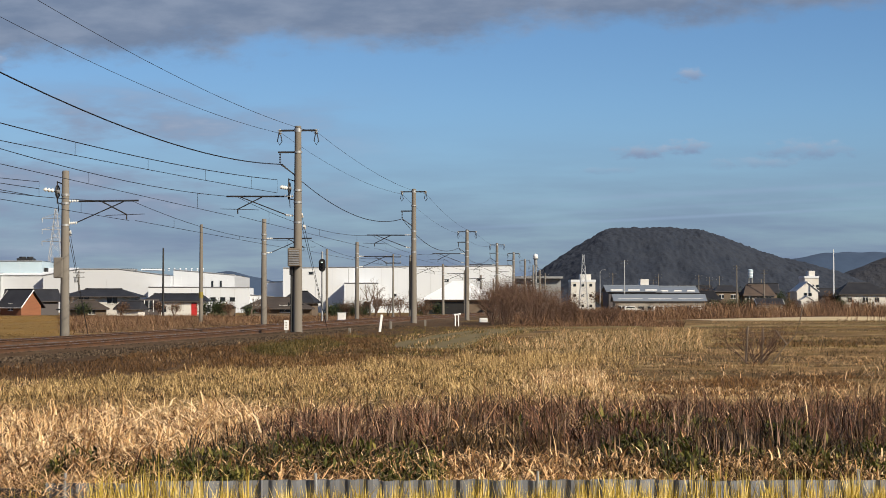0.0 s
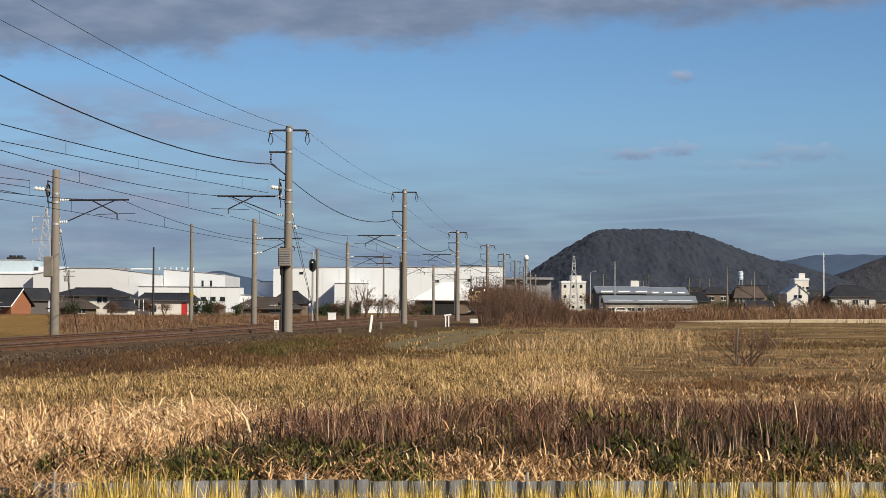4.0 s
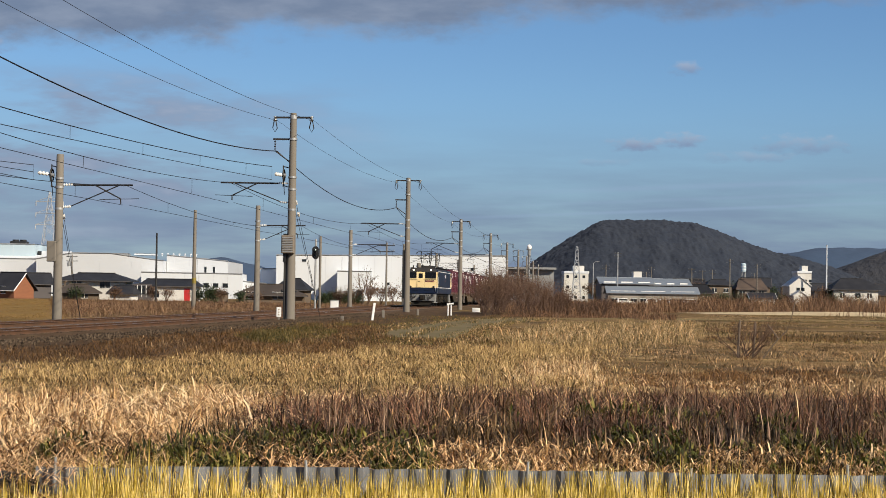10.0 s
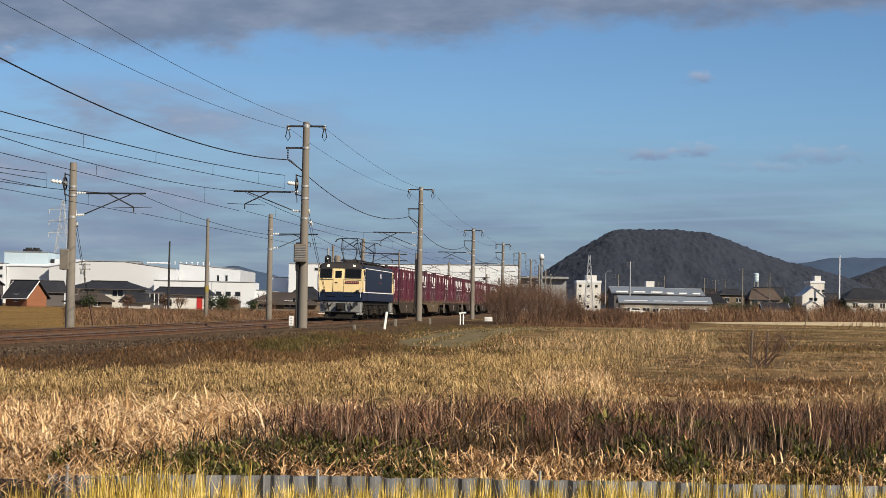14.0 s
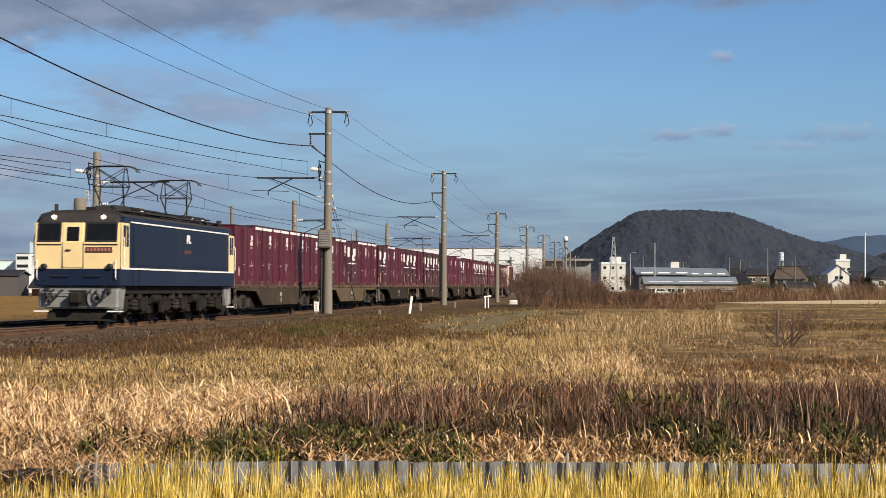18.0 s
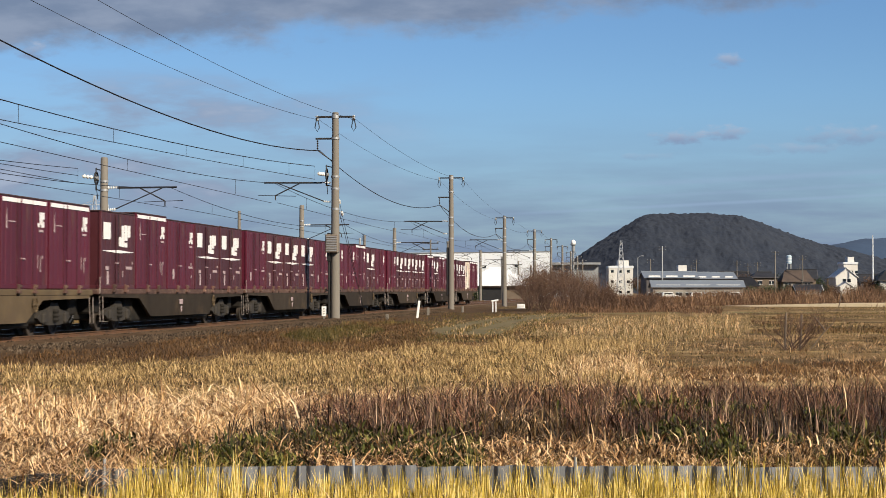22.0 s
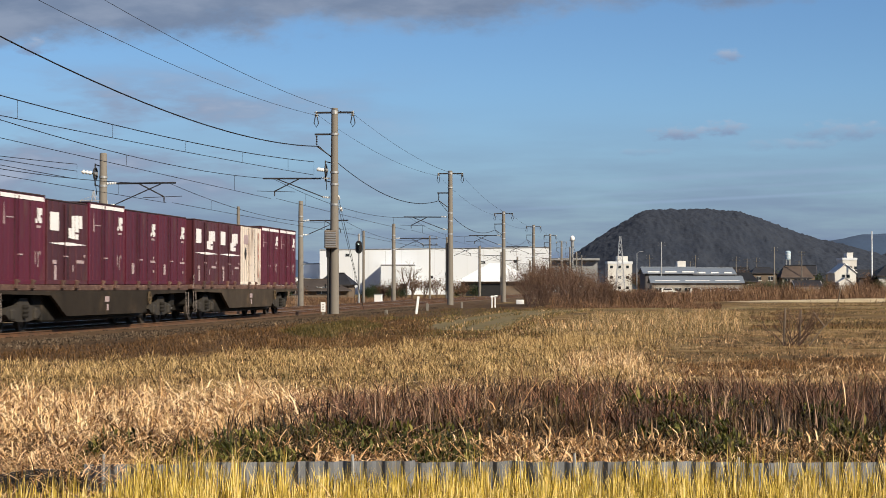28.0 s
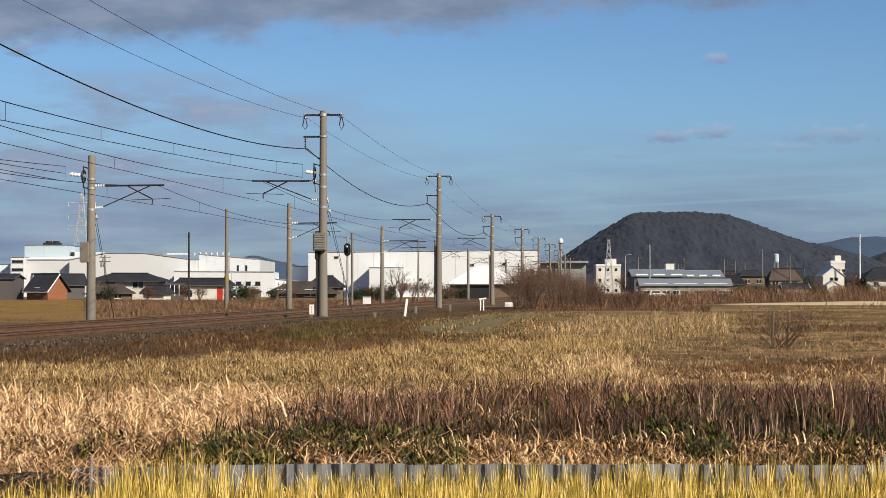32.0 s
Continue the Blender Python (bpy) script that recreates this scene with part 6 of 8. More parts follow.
def street_pole(x, y, h, r, m, label, arm=0.0, name="utility_pole", cross=True):
    p = thing(name, label, "pole", pose(x, y, 0))
    part("pole_shaft", Shape().spin([(r, -0.2), (r * 0.65, h)], 10), m, p, smooth=True)
    if cross:
        for k, z in enumerate((h - 0.4, h - 1.1)):
            part("crossarm", Shape().box(-0.9, 0.9, -0.06, 0.06, z, z + 0.1), STEEL, p)
            for i in (-0.8, 0.8):
                part("insulator", Shape().spin([(0.04, z + 0.1), (0.06, z + 0.18), (0.04, z + 0.26)], 8, Matrix.Translation((i, 0, 0))), TRIMGREY, p)
    if arm:
        part("lamp_arm", Shape().line([(0, 0, h - 0.1), (arm * 0.5, 0, h + 0.4), (arm, 0, h + 0.45)], 0.05), GALV, p)
        part("lamp_head", Shape().box(arm - 0.15, arm + 0.6, -0.15, 0.15, h + 0.36, h + 0.52, 0.04), GALV, p)
    return p


for x, y, h, r in ((-17.9, 162, 8.6, 0.2), (-31.4, 240, 9.0, 0.16), (-1.5, 210, 7.4, 0.13), (84.0, 470, 12.0, 0.2), (92.5, 478, 11.0, 0.16), (74.3, 470, 9.5, 0.15), (52.4, 470, 10.0, 0.16), (82, 500, 9.5, 0.14), (88, 520, 10, 0.14), (96, 500, 9, 0.14), (69.5, 510, 10.5, 0.14), (64, 480, 8.5, 0.13), (-52.8, 300, 7.2, 0.15)):
    plain = (x, y) in ((-17.9, 162), (-31.4, 240))
    up = street_pole(x, y, h, r, CONCRETE if x != -31.4 else STEEL, "plain utility pole beyond the tracks" if plain else "grey concrete utility pole with crossarms", cross=not plain)
    if x == -52.8:
        part("transformer", Shape().spin([(0.26, h - 1.9), (0.28, h - 1.8), (0.28, h - 1.2), (0.2, h - 1.1)], 12, Matrix.Translation((-0.4, -0.3, 0))), TRIMGREY, up, "dark pole transformer", True)
    if x == -17.9:
        part("warning_sleeve", Shape().spin([(0.2, 2.2), (0.2, 2.7)], 12), mat("yellow_sleeve", (0.26, 0.2, 0.03), 0.5), up, "yellow warning sleeve")
street_pole(54.2, 460, 13.0, 0.2, GALV, "tall grey lamp pole beside the workshops", 0.0, "street_lamp", True)
street_pole(110.6, 478, 16.2, 0.24, CLAD, "tall slim white pole beside the white house", 0.0, "flag_pole", False)
street_pole(50.2, 480, 10.5, 0.14, GALV, "grey street lamp with a short arm", 1.0, "street_lamp", False)

# ---- things beside the line ----
def signal():
    g = thing("railway_signal", "black colour-light railway signal on a steel pole, showing a lamp", "railway signal", on_line_pose(-101.0, -7.6, 0))
    part("post", Shape().tube((0, 0, -0.2), (0, 0, 6.3), 0.09, n=10), GALV, g)
    part("post", Shape().tube((0, 0.42, -0.2), (0, 0.42, 6.55), 0.11, n=10), CONCRETE, g)
    head = part("signal_head", Shape().sweep([(0.0 + 0.3 * math.cos(a), 5.1 + (0.27 if math.sin(a) > 0 else -0.27) + 0.3 * math.sin(a)) for a in [2 * math.pi * i / 20 for i in range(20)]], 0.06, 0.12, "x"), BLACK, g, "black oval backboard")
    for i, z in enumerate((5.36, 5.1, 4.84)):
        part("hood", Shape().tube((0.12, 0, z), (0.42, 0, z), 0.11, 0.12, 12, caps=False), BLACK, head)
        part("lens", Shape().tube((0.121, 0, z), (0.16, 0, z), 0.06, n=12), lamp_mat("signal_lamp", (0.85, 1.0, 0.85), 1.0) if i == 0 else GLASS, head)
    part("ladder", Shape().line([(-0.25, -0.1, 3.2), (-0.25, -0.1, 0)], 0.02).line([(-0.25, -0.4, 3.2), (-0.25, -0.4, 0)], 0.02), STEEL, g)
    box = thing("relay_box", "white lineside cabinet beside the signal", "cabinet", on_line_pose(-110.0, -7.2, 0))
    part("cabinet_body", Shape().box(-0.3, 0.3, -0.35, 0.35, 0.1, 0.85, 0.03), WHITE, box)
    part("cabinet_lid", Shape().box(-0.34, 0.34, -0.4, 0.4, 0.85, 0.92, 0.02), GALV, box)
    part("cabinet_foot", Shape().box(-0.3, 0.3, -0.4, 0.4, -0.05, 0.1), CONCRETE, box)


signal()


PALETEXT = mat("worn_black_figures", (0.4, 0.37, 0.34), 0.8)


def markers():
    b = thing("distance_post", "small white lineside post with black figures worn away", "marker post", on_line_pose(-27.4, 2.6, 0))
    part("plate", Shape().box(-0.02, 0.02, -0.115, 0.115, 0.3, 0.78, 0.01), WHITE, b)
    for z in (0.38, 0.5, 0.62):
        part("figure_bar", Shape().box(0.02, 0.024, -0.035, 0.035, z + 0.01, z + 0.07), PALETEXT, b)
    part("stake", Shape().box(-0.04, 0.015, -0.05, 0.05, -0.1, 0.4), CONCRETE, b)
    p = thing("white_stake", "leaning white boundary stake in the grass", "stake", pose(-1.5, 104, 0, 0, 7, 0))
    part("stake", Shape().box(-0.07, 0.07, -0.07, 0.07, -0.2, 1.0, 0.02), WHITE, p)
    c = thing("crossing_post", "pair of white concrete posts with a horn-shaped top", "marker post", pose(3.7, 136, 0, 0, 0, -90))
    for y in (-0.25, 0.25):
        part("post", Shape().box(-0.06, 0.06, y * 0.45 - 0.045, y * 0.45 + 0.045, -0.2, 0.8, 0.02), WHITE, c)
    part("horn", Shape().tube((0, -0.2, 0.82), (0, 0.05, 0.87), 0.075, 0.05, 12).tube((0, 0.05, 0.87), (0, 0.3, 0.89), 0.05, 0.08, 12), WHITE, c)
    k = thing("kerb_block", "low white concrete block beside the crossing path", "concrete block", pose(6.9, 166, 0, 0, 0, -95))
    part("block", Shape().box(-0.25, 0.25, -0.35, 0.35, -0.1, 0.42, 0.05), WHITE, k)
    part("block_foot", Shape().box(-0.32, 0.32, -0.45, 0.45, -0.1, 0.05, 0.02), CONCRETE, k)
    for s, side, h in ((-55, 4.2, 0.5), (-72, 4.6, 0.45), (-36, 4.4, 0.3)):
        t = thing("boundary_stone", "short grey boundary stone in the grass", "boundary stone", on_line_pose(s, side, 0))
        part("stone", Shape().box(-0.08, 0.08, -0.08, 0.08, -0.1, h, 0.02), CONCRETE, t)


markers()
PATHM = mat("grey_green_path", (0.19, 0.148, 0.08), 0.9, shine=0.1, alt=(0.12, 0.1, 0.045), scale=0.5, fine=8, stain=(0.2, 0.17, 0.1), stain_scale=0.4)
PALEROAD = mat("pale_straw_track", (0.50, 0.41, 0.27), 0.95, shine=0.1, alt=(0.38, 0.31, 0.2), scale=0.15, fine=3, stretch=(0.3, 1, 1))


def ribbon(name, mid, width, top, m, label, category):
    s = Shape()
    vs = []
    for i, (x, y) in enumerate(mid):
        x0, y0 = mid[max(0, i - 1)]
        x1, y1 = mid[min(len(mid) - 1, i + 1)]
        d = Vector((x1 - x0, y1 - y0)).normalized()
        n = Vector((-d.y, d.x)) * width / 2
        z = 0.03 if i == 0 else top
        vs += [(x + n.x, y + n.y, z), (x - n.x, y - n.y, z), (x - n.x * 1.15, y - n.y * 1.15, 0.004), (x + n.x * 1.15, y + n.y * 1.15, 0.004)]
    fs = []
    for i in range(len(mid) - 1):
        a, b = 4 * i, 4 * i + 4
        fs += [(a, a + 1, b + 1, b), (a + 1, a + 2, b + 2, b + 1), (a + 3, a, b, b + 3)]
    fs += [(0, 3, 2, 1), (len(vs) - 4, len(vs) - 3, len(vs) - 2, len(vs) - 1)]
    s.add(vs, fs)
    return setting(name, s, m, label, category)


PATH_LINE = [(0.3, 63), (0.7, 69), (1.6, 79), (2.9, 92), (4.8, 106), (6.8, 115), (8.6, 121)]
ribbon("field_lane", [(8.6, 121), (15, 130), (40, 140), (90, 148)], 1.1, 0.05, PATHM, "narrow worn lane along the edge of the reeds", "path")
ribbon("path", PATH_LINE, 2.7, 0.05, PATHM, "worn grey-green field path leading to the crossing", "path")
ribbon("farm_track", [(31, 197), (46, 198), (60, 198), (90, 196), (140, 194)], 12.0, 0.34, PALEROAD, "pale straw-coloured farm track across the fields", "road")

GOLDTURF = mat("golden_turf", (0.25, 0.155, 0.05), 0.95, shine=0.1, alt=(0.17, 0.108, 0.034), scale=0.3, fine=5, spread=0.25, stretch=(0.3, 1, 1))
setting("golden_meadow", Shape().add([(-16.7, 85, 0.012), (-17.2, 95, 0.012), (-48.5, 270, 0.012), (-84, 280, 0.012), (-30, 85, 0.012)], [(0, 1, 2, 3, 4)]), GOLDTURF, "smooth olive-golden meadow beyond the tracks", "field")

# ---- the corrugated edging of the paddy ----
SHEET = mat("grey_corrugated", (0.21, 0.22, 0.238), 0.55, 0.0, alt=(0.135, 0.141, 0.152), scale=3, fine=25, rand=0.2, stain=(0.15, 0.13, 0.11), stain_scale=3, stain_lo=0.56)


def edging():
    rnd = random.Random(3)
    x = -2.56
    while x < 6.4:
        w = 0.82 + rnd.uniform(-0.02, 0.02)
        t = thing("corrugated_sheet", "weathered grey corrugated sheet edging the rice stubble", "corrugated sheet", pose(x, 13.25 + rnd.uniform(-0.02, 0.02), 0, rnd.uniform(-4, 4), rnd.uniform(-0.8, 0.8), rnd.uniform(-1, 1)), "corrugated sheets along the paddy")
        s, n = Shape(), 66
        top = 0.205 + rnd.uniform(-0.012, 0.012)
        vs = []
        for i in range(n + 1):
            u = w * i / n
            y = 0.021 * max(-0.8, min(0.8, 1.6 * math.sin(2 * math.pi * u / 0.136)))
            dent = 0.01 * noise.noise(Vector((u * 5 + x, 0, 2)))
            vs += [(u, y, -0.12), (u, y + dent, top + dent * 0.5), (u, y + 0.004 + dent, top + dent * 0.5), (u, y + 0.004, -0.12)]
        fs = []
        for i in range(n):
            a, b = 4 * i, 4 * i + 4
            fs += [(a, b, b + 1, a + 1), (a + 1, b + 1, b + 2, a + 2), (a + 2, b + 2, b + 3, a + 3)]
        part("sheet", s.add(vs, fs), SHEET, t, smooth=False)
        x += w - 0.04
    for x, h, lean in ((-2.42, 0.27, 2), (-0.63, 0.27, -3), (0.93, 0.28, 1), (3.23, 0.29, -2), (4.9, 0.26, 3), (2.1, 0.25, 0)):
        k = thing("stake", "thin weathered stake holding the corrugated sheets", "stake", pose(x, 13.2, 0, 0, lean, 0), "stakes along the sheets")
        part("stake_rod", Shape().tube((0, 0, -0.2), (0, 0, h), 0.012, 0.01, 8), GALV, k)
    b = thing("plastic_board", "bent black plastic edging board lying in the straw", "edging board", pose(-3.35, 13.15, 0, 8, 0, 5))
    s = Shape()
    vs = []
    for i in range(21):
        u = -0.9 + 1.72 * i / 20
        z = 0.10 + 0.03 * math.sin(i * 0.5) + 0.045 * i / 20
        vs += [(u, 0.04 * math.sin(i * 0.4), -0.15), (u, 0.03 * math.sin(i * 0.4), z), (u, 0.03 * math.sin(i * 0.4) + 0.015, z), (u, 0.04 * math.sin(i * 0.4) + 0.015, -0.15)]
    fs = [f for i in range(20) for f in ((4 * i, 4 * i + 4, 4 * i + 5, 4 * i + 1), (4 * i + 1, 4 * i + 5, 4 * i + 6, 4 * i + 2), (4 * i + 2, 4 * i + 6, 4 * i + 7, 4 * i + 3))]
    part("board", s.add(vs, fs), mat("black_plastic", (0.03, 0.032, 0.036), 0.5), b, smooth=True)


edging()

# ---- plants ----
RNG = np.random.default_rng(11)


def blades(name, x, y, z, height, width, lean, yaw, m, label, category, bend=0.35, leaf=False, curl=0.0):
    """Many stalks or leaves in one mesh. All arguments are arrays, one value a blade; curl is a further turn towards the tip."""
    n, k = len(x), 3 if curl else 2
    c, s = np.cos(yaw), np.sin(yaw)
    side = np.stack([c, s, np.zeros(n)], 1) * (width / 2)[:, None]
    out = np.stack([-s, c, np.zeros(n)], 1)
    at = np.stack([x, y, z], 1)
    up = np.array([0, 0, 1.0])
    last = lean * (1 + bend) + curl * RNG.uniform(0.2, 1.0, n)
    rows, wide = [], (0.3, 1.28) if leaf else (1.0, 0.85)
    rows += [at - side * wide[0], at + side * wide[0]]
    for i in range(k):
        angle = lean * (1 - bend) + (last - lean * (1 - bend)) * i / (k - 1)
        at = at + (out * np.sin(angle)[:, None] + up * np.cos(angle)[:, None]) * (height / k)[:, None]
        if i < k - 1:
            rows += [at - side * wide[1] * (1 - 0.15 * i), at + side * wide[1] * (1 - 0.15 * i)]
    rows.append(at)
    vs = np.stack(rows, 1).reshape(-1, 3)
    w = 2 * k + 1
    face = []
    for i in range(k - 1):
        face += [2 * i, 2 * i + 1, 2 * i + 3, 2 * i + 2]
    face += [2 * k - 2, 2 * k - 1, 2 * k]
    me = bpy.data.meshes.new(name)
    me.vertices.add(w * n)
    me.vertices.foreach_set("co", vs.astype(np.float32).ravel())
    loops = (np.arange(n)[:, None] * w + np.array(face)).ravel()
    me.loops.add(len(loops))
    me.loops.foreach_set("vertex_index", loops.astype(np.int32))
    me.polygons.add(k * n)
    starts = (np.arange(n)[:, None] * len(face) + 4 * np.arange(k)).ravel()
    me.polygons.foreach_set("loop_start", starts.astype(np.int32))
    me.update(calc_edges=True)
    me.materials.append(m)
    return tagged(new(name, me), label, category, "", "stuff")


def patchy(x, y, scale, seed):
    return np.array([noise.noise(Vector((a * scale, b * scale, seed))) for a, b in zip(x, y)])


def scatter(n, x0, x1, y0, y1, keep=None, wedge=None):
    """n places in an oblong, widening with distance if wedge gives the tangent limits."""
    y = np.sqrt(RNG.uniform(y0 * y0, y1 * y1, n)) if wedge else RNG.uniform(y0, y1, n)
    x = RNG.uniform(wedge[0], wedge[1], n) * y if wedge else RNG.uniform(x0, x1, n)
    if keep is not None:
        k = keep(x, y)
        x, y = x[k], y[k]
    return x, y


def u(n, a, b):
    return RNG.uniform(a, b, n)


STRAW = leaf_mat("dry_straw", [(0.072, 0.0303, 0.0095), (0.432, 0.232, 0.0876), (0.741, 0.465, 0.216), (0.906, 0.646, 0.37)], through=0.06)
BLEACHED = leaf_mat("bleached_straw", [(0.175, 0.0858, 0.0317), (0.556, 0.333, 0.143), (0.823, 0.555, 0.29), (0.931, 0.717, 0.433)], through=0.06)
DULL = leaf_mat("dull_dry_grass", [(0.0472, 0.0305, 0.00927), (0.189, 0.118, 0.0483), (0.388, 0.249, 0.118), (0.628, 0.423, 0.232)], through=0.06, patch=0.25)
PURPLE = leaf_mat("purple_brown_stalks", [(0.021, 0.0075, 0.0032), (0.078, 0.0285, 0.0125), (0.15, 0.061, 0.03), (0.3, 0.15, 0.078)], through=0.05)
GREEN = leaf_mat("low_green_weed", [(0.0147, 0.0158, 0.003), (0.0473, 0.0528, 0.008), (0.11, 0.119, 0.02), (0.263, 0.22, 0.05)], through=0.3)
RICE = leaf_mat("rice_stubble", [(0.187, 0.133, 0.0133), (0.528, 0.382, 0.0522), (0.77, 0.572, 0.123), (0.946, 0.742, 0.304)], through=0.25, patch=1.5)
YELLOW = leaf_mat("yellow_reeds", [(0.058, 0.0396, 0.0096), (0.184, 0.127, 0.0365), (0.348, 0.242, 0.11), (0.56, 0.396, 0.226)], through=0.06, patch=0.12)
LILAC = leaf_mat("lilac_grey_stalks", [(0.0887, 0.0474, 0.0314), (0.188, 0.108, 0.0729), (0.337, 0.212, 0.139), (0.544, 0.363, 0.236)], through=0.1)
BROWN = leaf_mat("brown_reeds", [(0.0252, 0.0103, 0.0028), (0.0819, 0.0353, 0.01), (0.173, 0.0813, 0.024), (0.315, 0.167, 0.0528)], through=0.1, patch=0.1)
TURF = leaf_mat("short_turf", [(0.0174, 0.0168, 0.00192), (0.0546, 0.0466, 0.0064), (0.12, 0.0912, 0.016), (0.24, 0.159, 0.0384)], through=0.06, patch=0.3)
RUSSET = leaf_mat("russet_reeds", [(0.0572, 0.0273, 0.0126), (0.106, 0.0536, 0.0252), (0.166, 0.088, 0.0432), (0.252, 0.142, 0.0738)], through=0.1, patch=0.08)
PLUME = leaf_mat("pinkish_plumed_reeds", [(0.096, 0.0506, 0.025), (0.192, 0.108, 0.053), (0.318, 0.187, 0.098), (0.48, 0.303, 0.17)], through=0.06, patch=0.1)
SCRUB = leaf_mat("warm_brown_scrub", [(0.0235, 0.0106, 0.00268), (0.0823, 0.0391, 0.0107), (0.135, 0.0675, 0.0196), (0.224, 0.119, 0.0375)], through=0.1, patch=0.15)
# Dark weed tone, also laid low among stalks to deepen the gaps.
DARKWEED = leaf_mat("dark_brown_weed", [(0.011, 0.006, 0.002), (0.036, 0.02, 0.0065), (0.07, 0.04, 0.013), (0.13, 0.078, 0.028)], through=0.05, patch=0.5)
REED = leaf_mat("golden_reed_stubble", [(0.146, 0.0875, 0.0302), (0.314, 0.203, 0.0775), (0.47, 0.32, 0.132), (0.65, 0.459, 0.212)], through=0.06, patch=0.25)
LUSH = leaf_mat("winter_green_grass", [(0.0258, 0.0216, 0.00304), (0.0568, 0.0482, 0.00658), (0.0946, 0.0728, 0.0121), (0.163, 0.105, 0.0253)], through=0.15, patch=0.4)
GOLD = leaf_mat("golden_grass", [(0.161, 0.0924, 0.0238), (0.203, 0.119, 0.0323), (0.246, 0.145, 0.0416), (0.296, 0.177, 0.0544)], through=0.06, patch=0.1)


def meadow(name, n, area, m, label, category, h, w, lean, keep=None, wedge=None, z=0.0, leaf=False, bend=0.35, clump=0, curl=0.0):
    x, y = scatter(n, *area, keep, wedge)
    if clump:
        cx, cy = x[:max(1, len(x) // clump)], y[:max(1, len(x) // clump)]
        k = RNG.integers(0, len(cx), len(x))
        x, y = cx[k] + RNG.normal(0, 0.045 + 0.0012 * cy[k]), cy[k] + RNG.normal(0, 0.06 + 0.002 * cy[k])
    q = len(x)
    far = max(10.0, float(np.mean(y))) if q else 10.0
    k = 82 / far
    tuft = np.clip(0.8 + 1.0 * patchy(x, y * min(1.0, 330 / (15 * far * far) * 14.4 / k), k, 97.0), 0.3, 1.45) if q else 1.0
    tilt = np.abs(RNG.normal(0, lean, q)) if lean < 0.75 else np.clip(RNG.normal(lean, 0.32 if lean < 1.3 else 0.14, q), 0.1, 1.62)
    lift = z(x, y) if callable(z) else z + 0.35 * z * RNG.random(q)
    return blades(name, x, y, lift, u(q, *h) * tuft, u(q, *w), tilt, u(q, 0, 2 * math.pi), m, label, category, bend, leaf, curl)


def foreground():
    # rice stubble in rows
    xs, ys, out, tall = [], [], [], []
    for row in range(11):
        y = 13.12 - row * 0.27
        for x in np.arange(-4.2, 6.6, 0.125):
            k = int(RNG.integers(17, 37) * (0.4 if x < -2.2 else 1.0 if x < -1.2 else 1.25))
            cx, cy = x + RNG.normal(0, 0.03), y + RNG.normal(0, 0.025)
            dx, dy = RNG.normal(0, 0.026, k), RNG.normal(0, 0.026, k)
            xs.append(cx + dx)
            ys.append(cy + dy)
            out.append(np.arctan2(-dx, dy) + RNG.normal(0, 0.6, k))
            tall.append((0.11 + 0.13 * RNG.random(k)) * RNG.uniform(0.7, 1.35) * (1.25 if row < 2 else 0.9))
    x, y, yaw, tall = (np.concatenate(v) for v in (xs, ys, out, tall))
    q = len(x)
    tall = tall * (1 + 0.4 * patchy(x, y, 0.9, 4.0)) * np.where(x < -2.2, 0.7, 1.0)
    blades("rice_stubble", x, y, np.zeros(q), tall, u(q, 0.0045, 0.009), np.abs(RNG.normal(0.08, 0.24, q)), yaw, RICE, "golden rice stubble standing in rows", "stubble", 0.3)
    meadow("stubble_litter", 9000, (-4.5, 6.8, 9.8, 13.2), STRAW, "pale cut straw lying on the paddy mud", "straw litter", (0.08, 0.25), (0.004, 0.010), 1.35, z=0.02, bend=0.05)
    # the tangled straw bank and the purple weeds behind the sheets
    edge = lambda x, y: -1.25 + 0.35 * np.sin(y * 1.7) + 0.3 * np.sin(y * 4.1 + x) + 0.4 * (y - 16)
    west = lambda x, y: (x < edge(x, y) + RNG.normal(0, 0.22, len(x))) & (x > -0.31 * y)
    mound = lambda x, y: 0.42 * np.clip((y - 13.6) / 2.4, 0, 1) ** 0.7 * np.clip((21.6 - y) / 1.4, 0, 1) * (0.72 + 0.4 * patchy(x, y, 0.8, 3.0) + 0.45 * patchy(x, y, 2.2, 5.0))
    straw = lambda x, y: west(x, y) & ((x < -2.7 + 0.12 * (y - 13.4) + 0.35 * patchy(x, y, 2.2, 13.0)) | (y > 15.2 + 0.6 * patchy(x, y, 1.5, 17.0)))
    # Under-layer whose dark brown paints the shade between the straw strands.
    meadow("straw_bank", 22000, (-6.6, 1.0, 13.5, 21.4), BROWN, "dark brown straw deep in the bank, coloured for the shade there", "dry grass", (0.10, 0.3), (0.006, 0.014), 0.9, keep=straw, z=lambda x, y: mound(x, y) * (0.5 - 0.4 * RNG.random(len(x))), bend=0.2)
    for k, n, lean, curl, h in ((0.6, 16000, 0.95, 0.9, (0.10, 0.30)), (0.85, 21000, 1.05, 1.0, (0.10, 0.34)), (0.98, 11000, 1.3, 0.6, (0.14, 0.42))):
        meadow("straw_bank", n, (-6.6, 1.0, 13.5, 21.4), BLEACHED if k > 0.7 else STRAW, "bank of tangled pale dry straw", "dry grass", h, (0.007, 0.017), lean + 0.15, keep=straw, z=lambda x, y: mound(x, y) * (k - 0.3 * RNG.random(len(x))), bend=0.2, curl=curl)
    swathe = lambda x, y: straw(x, y) & (patchy(x, y, 0.7, 73.0) > -0.08)
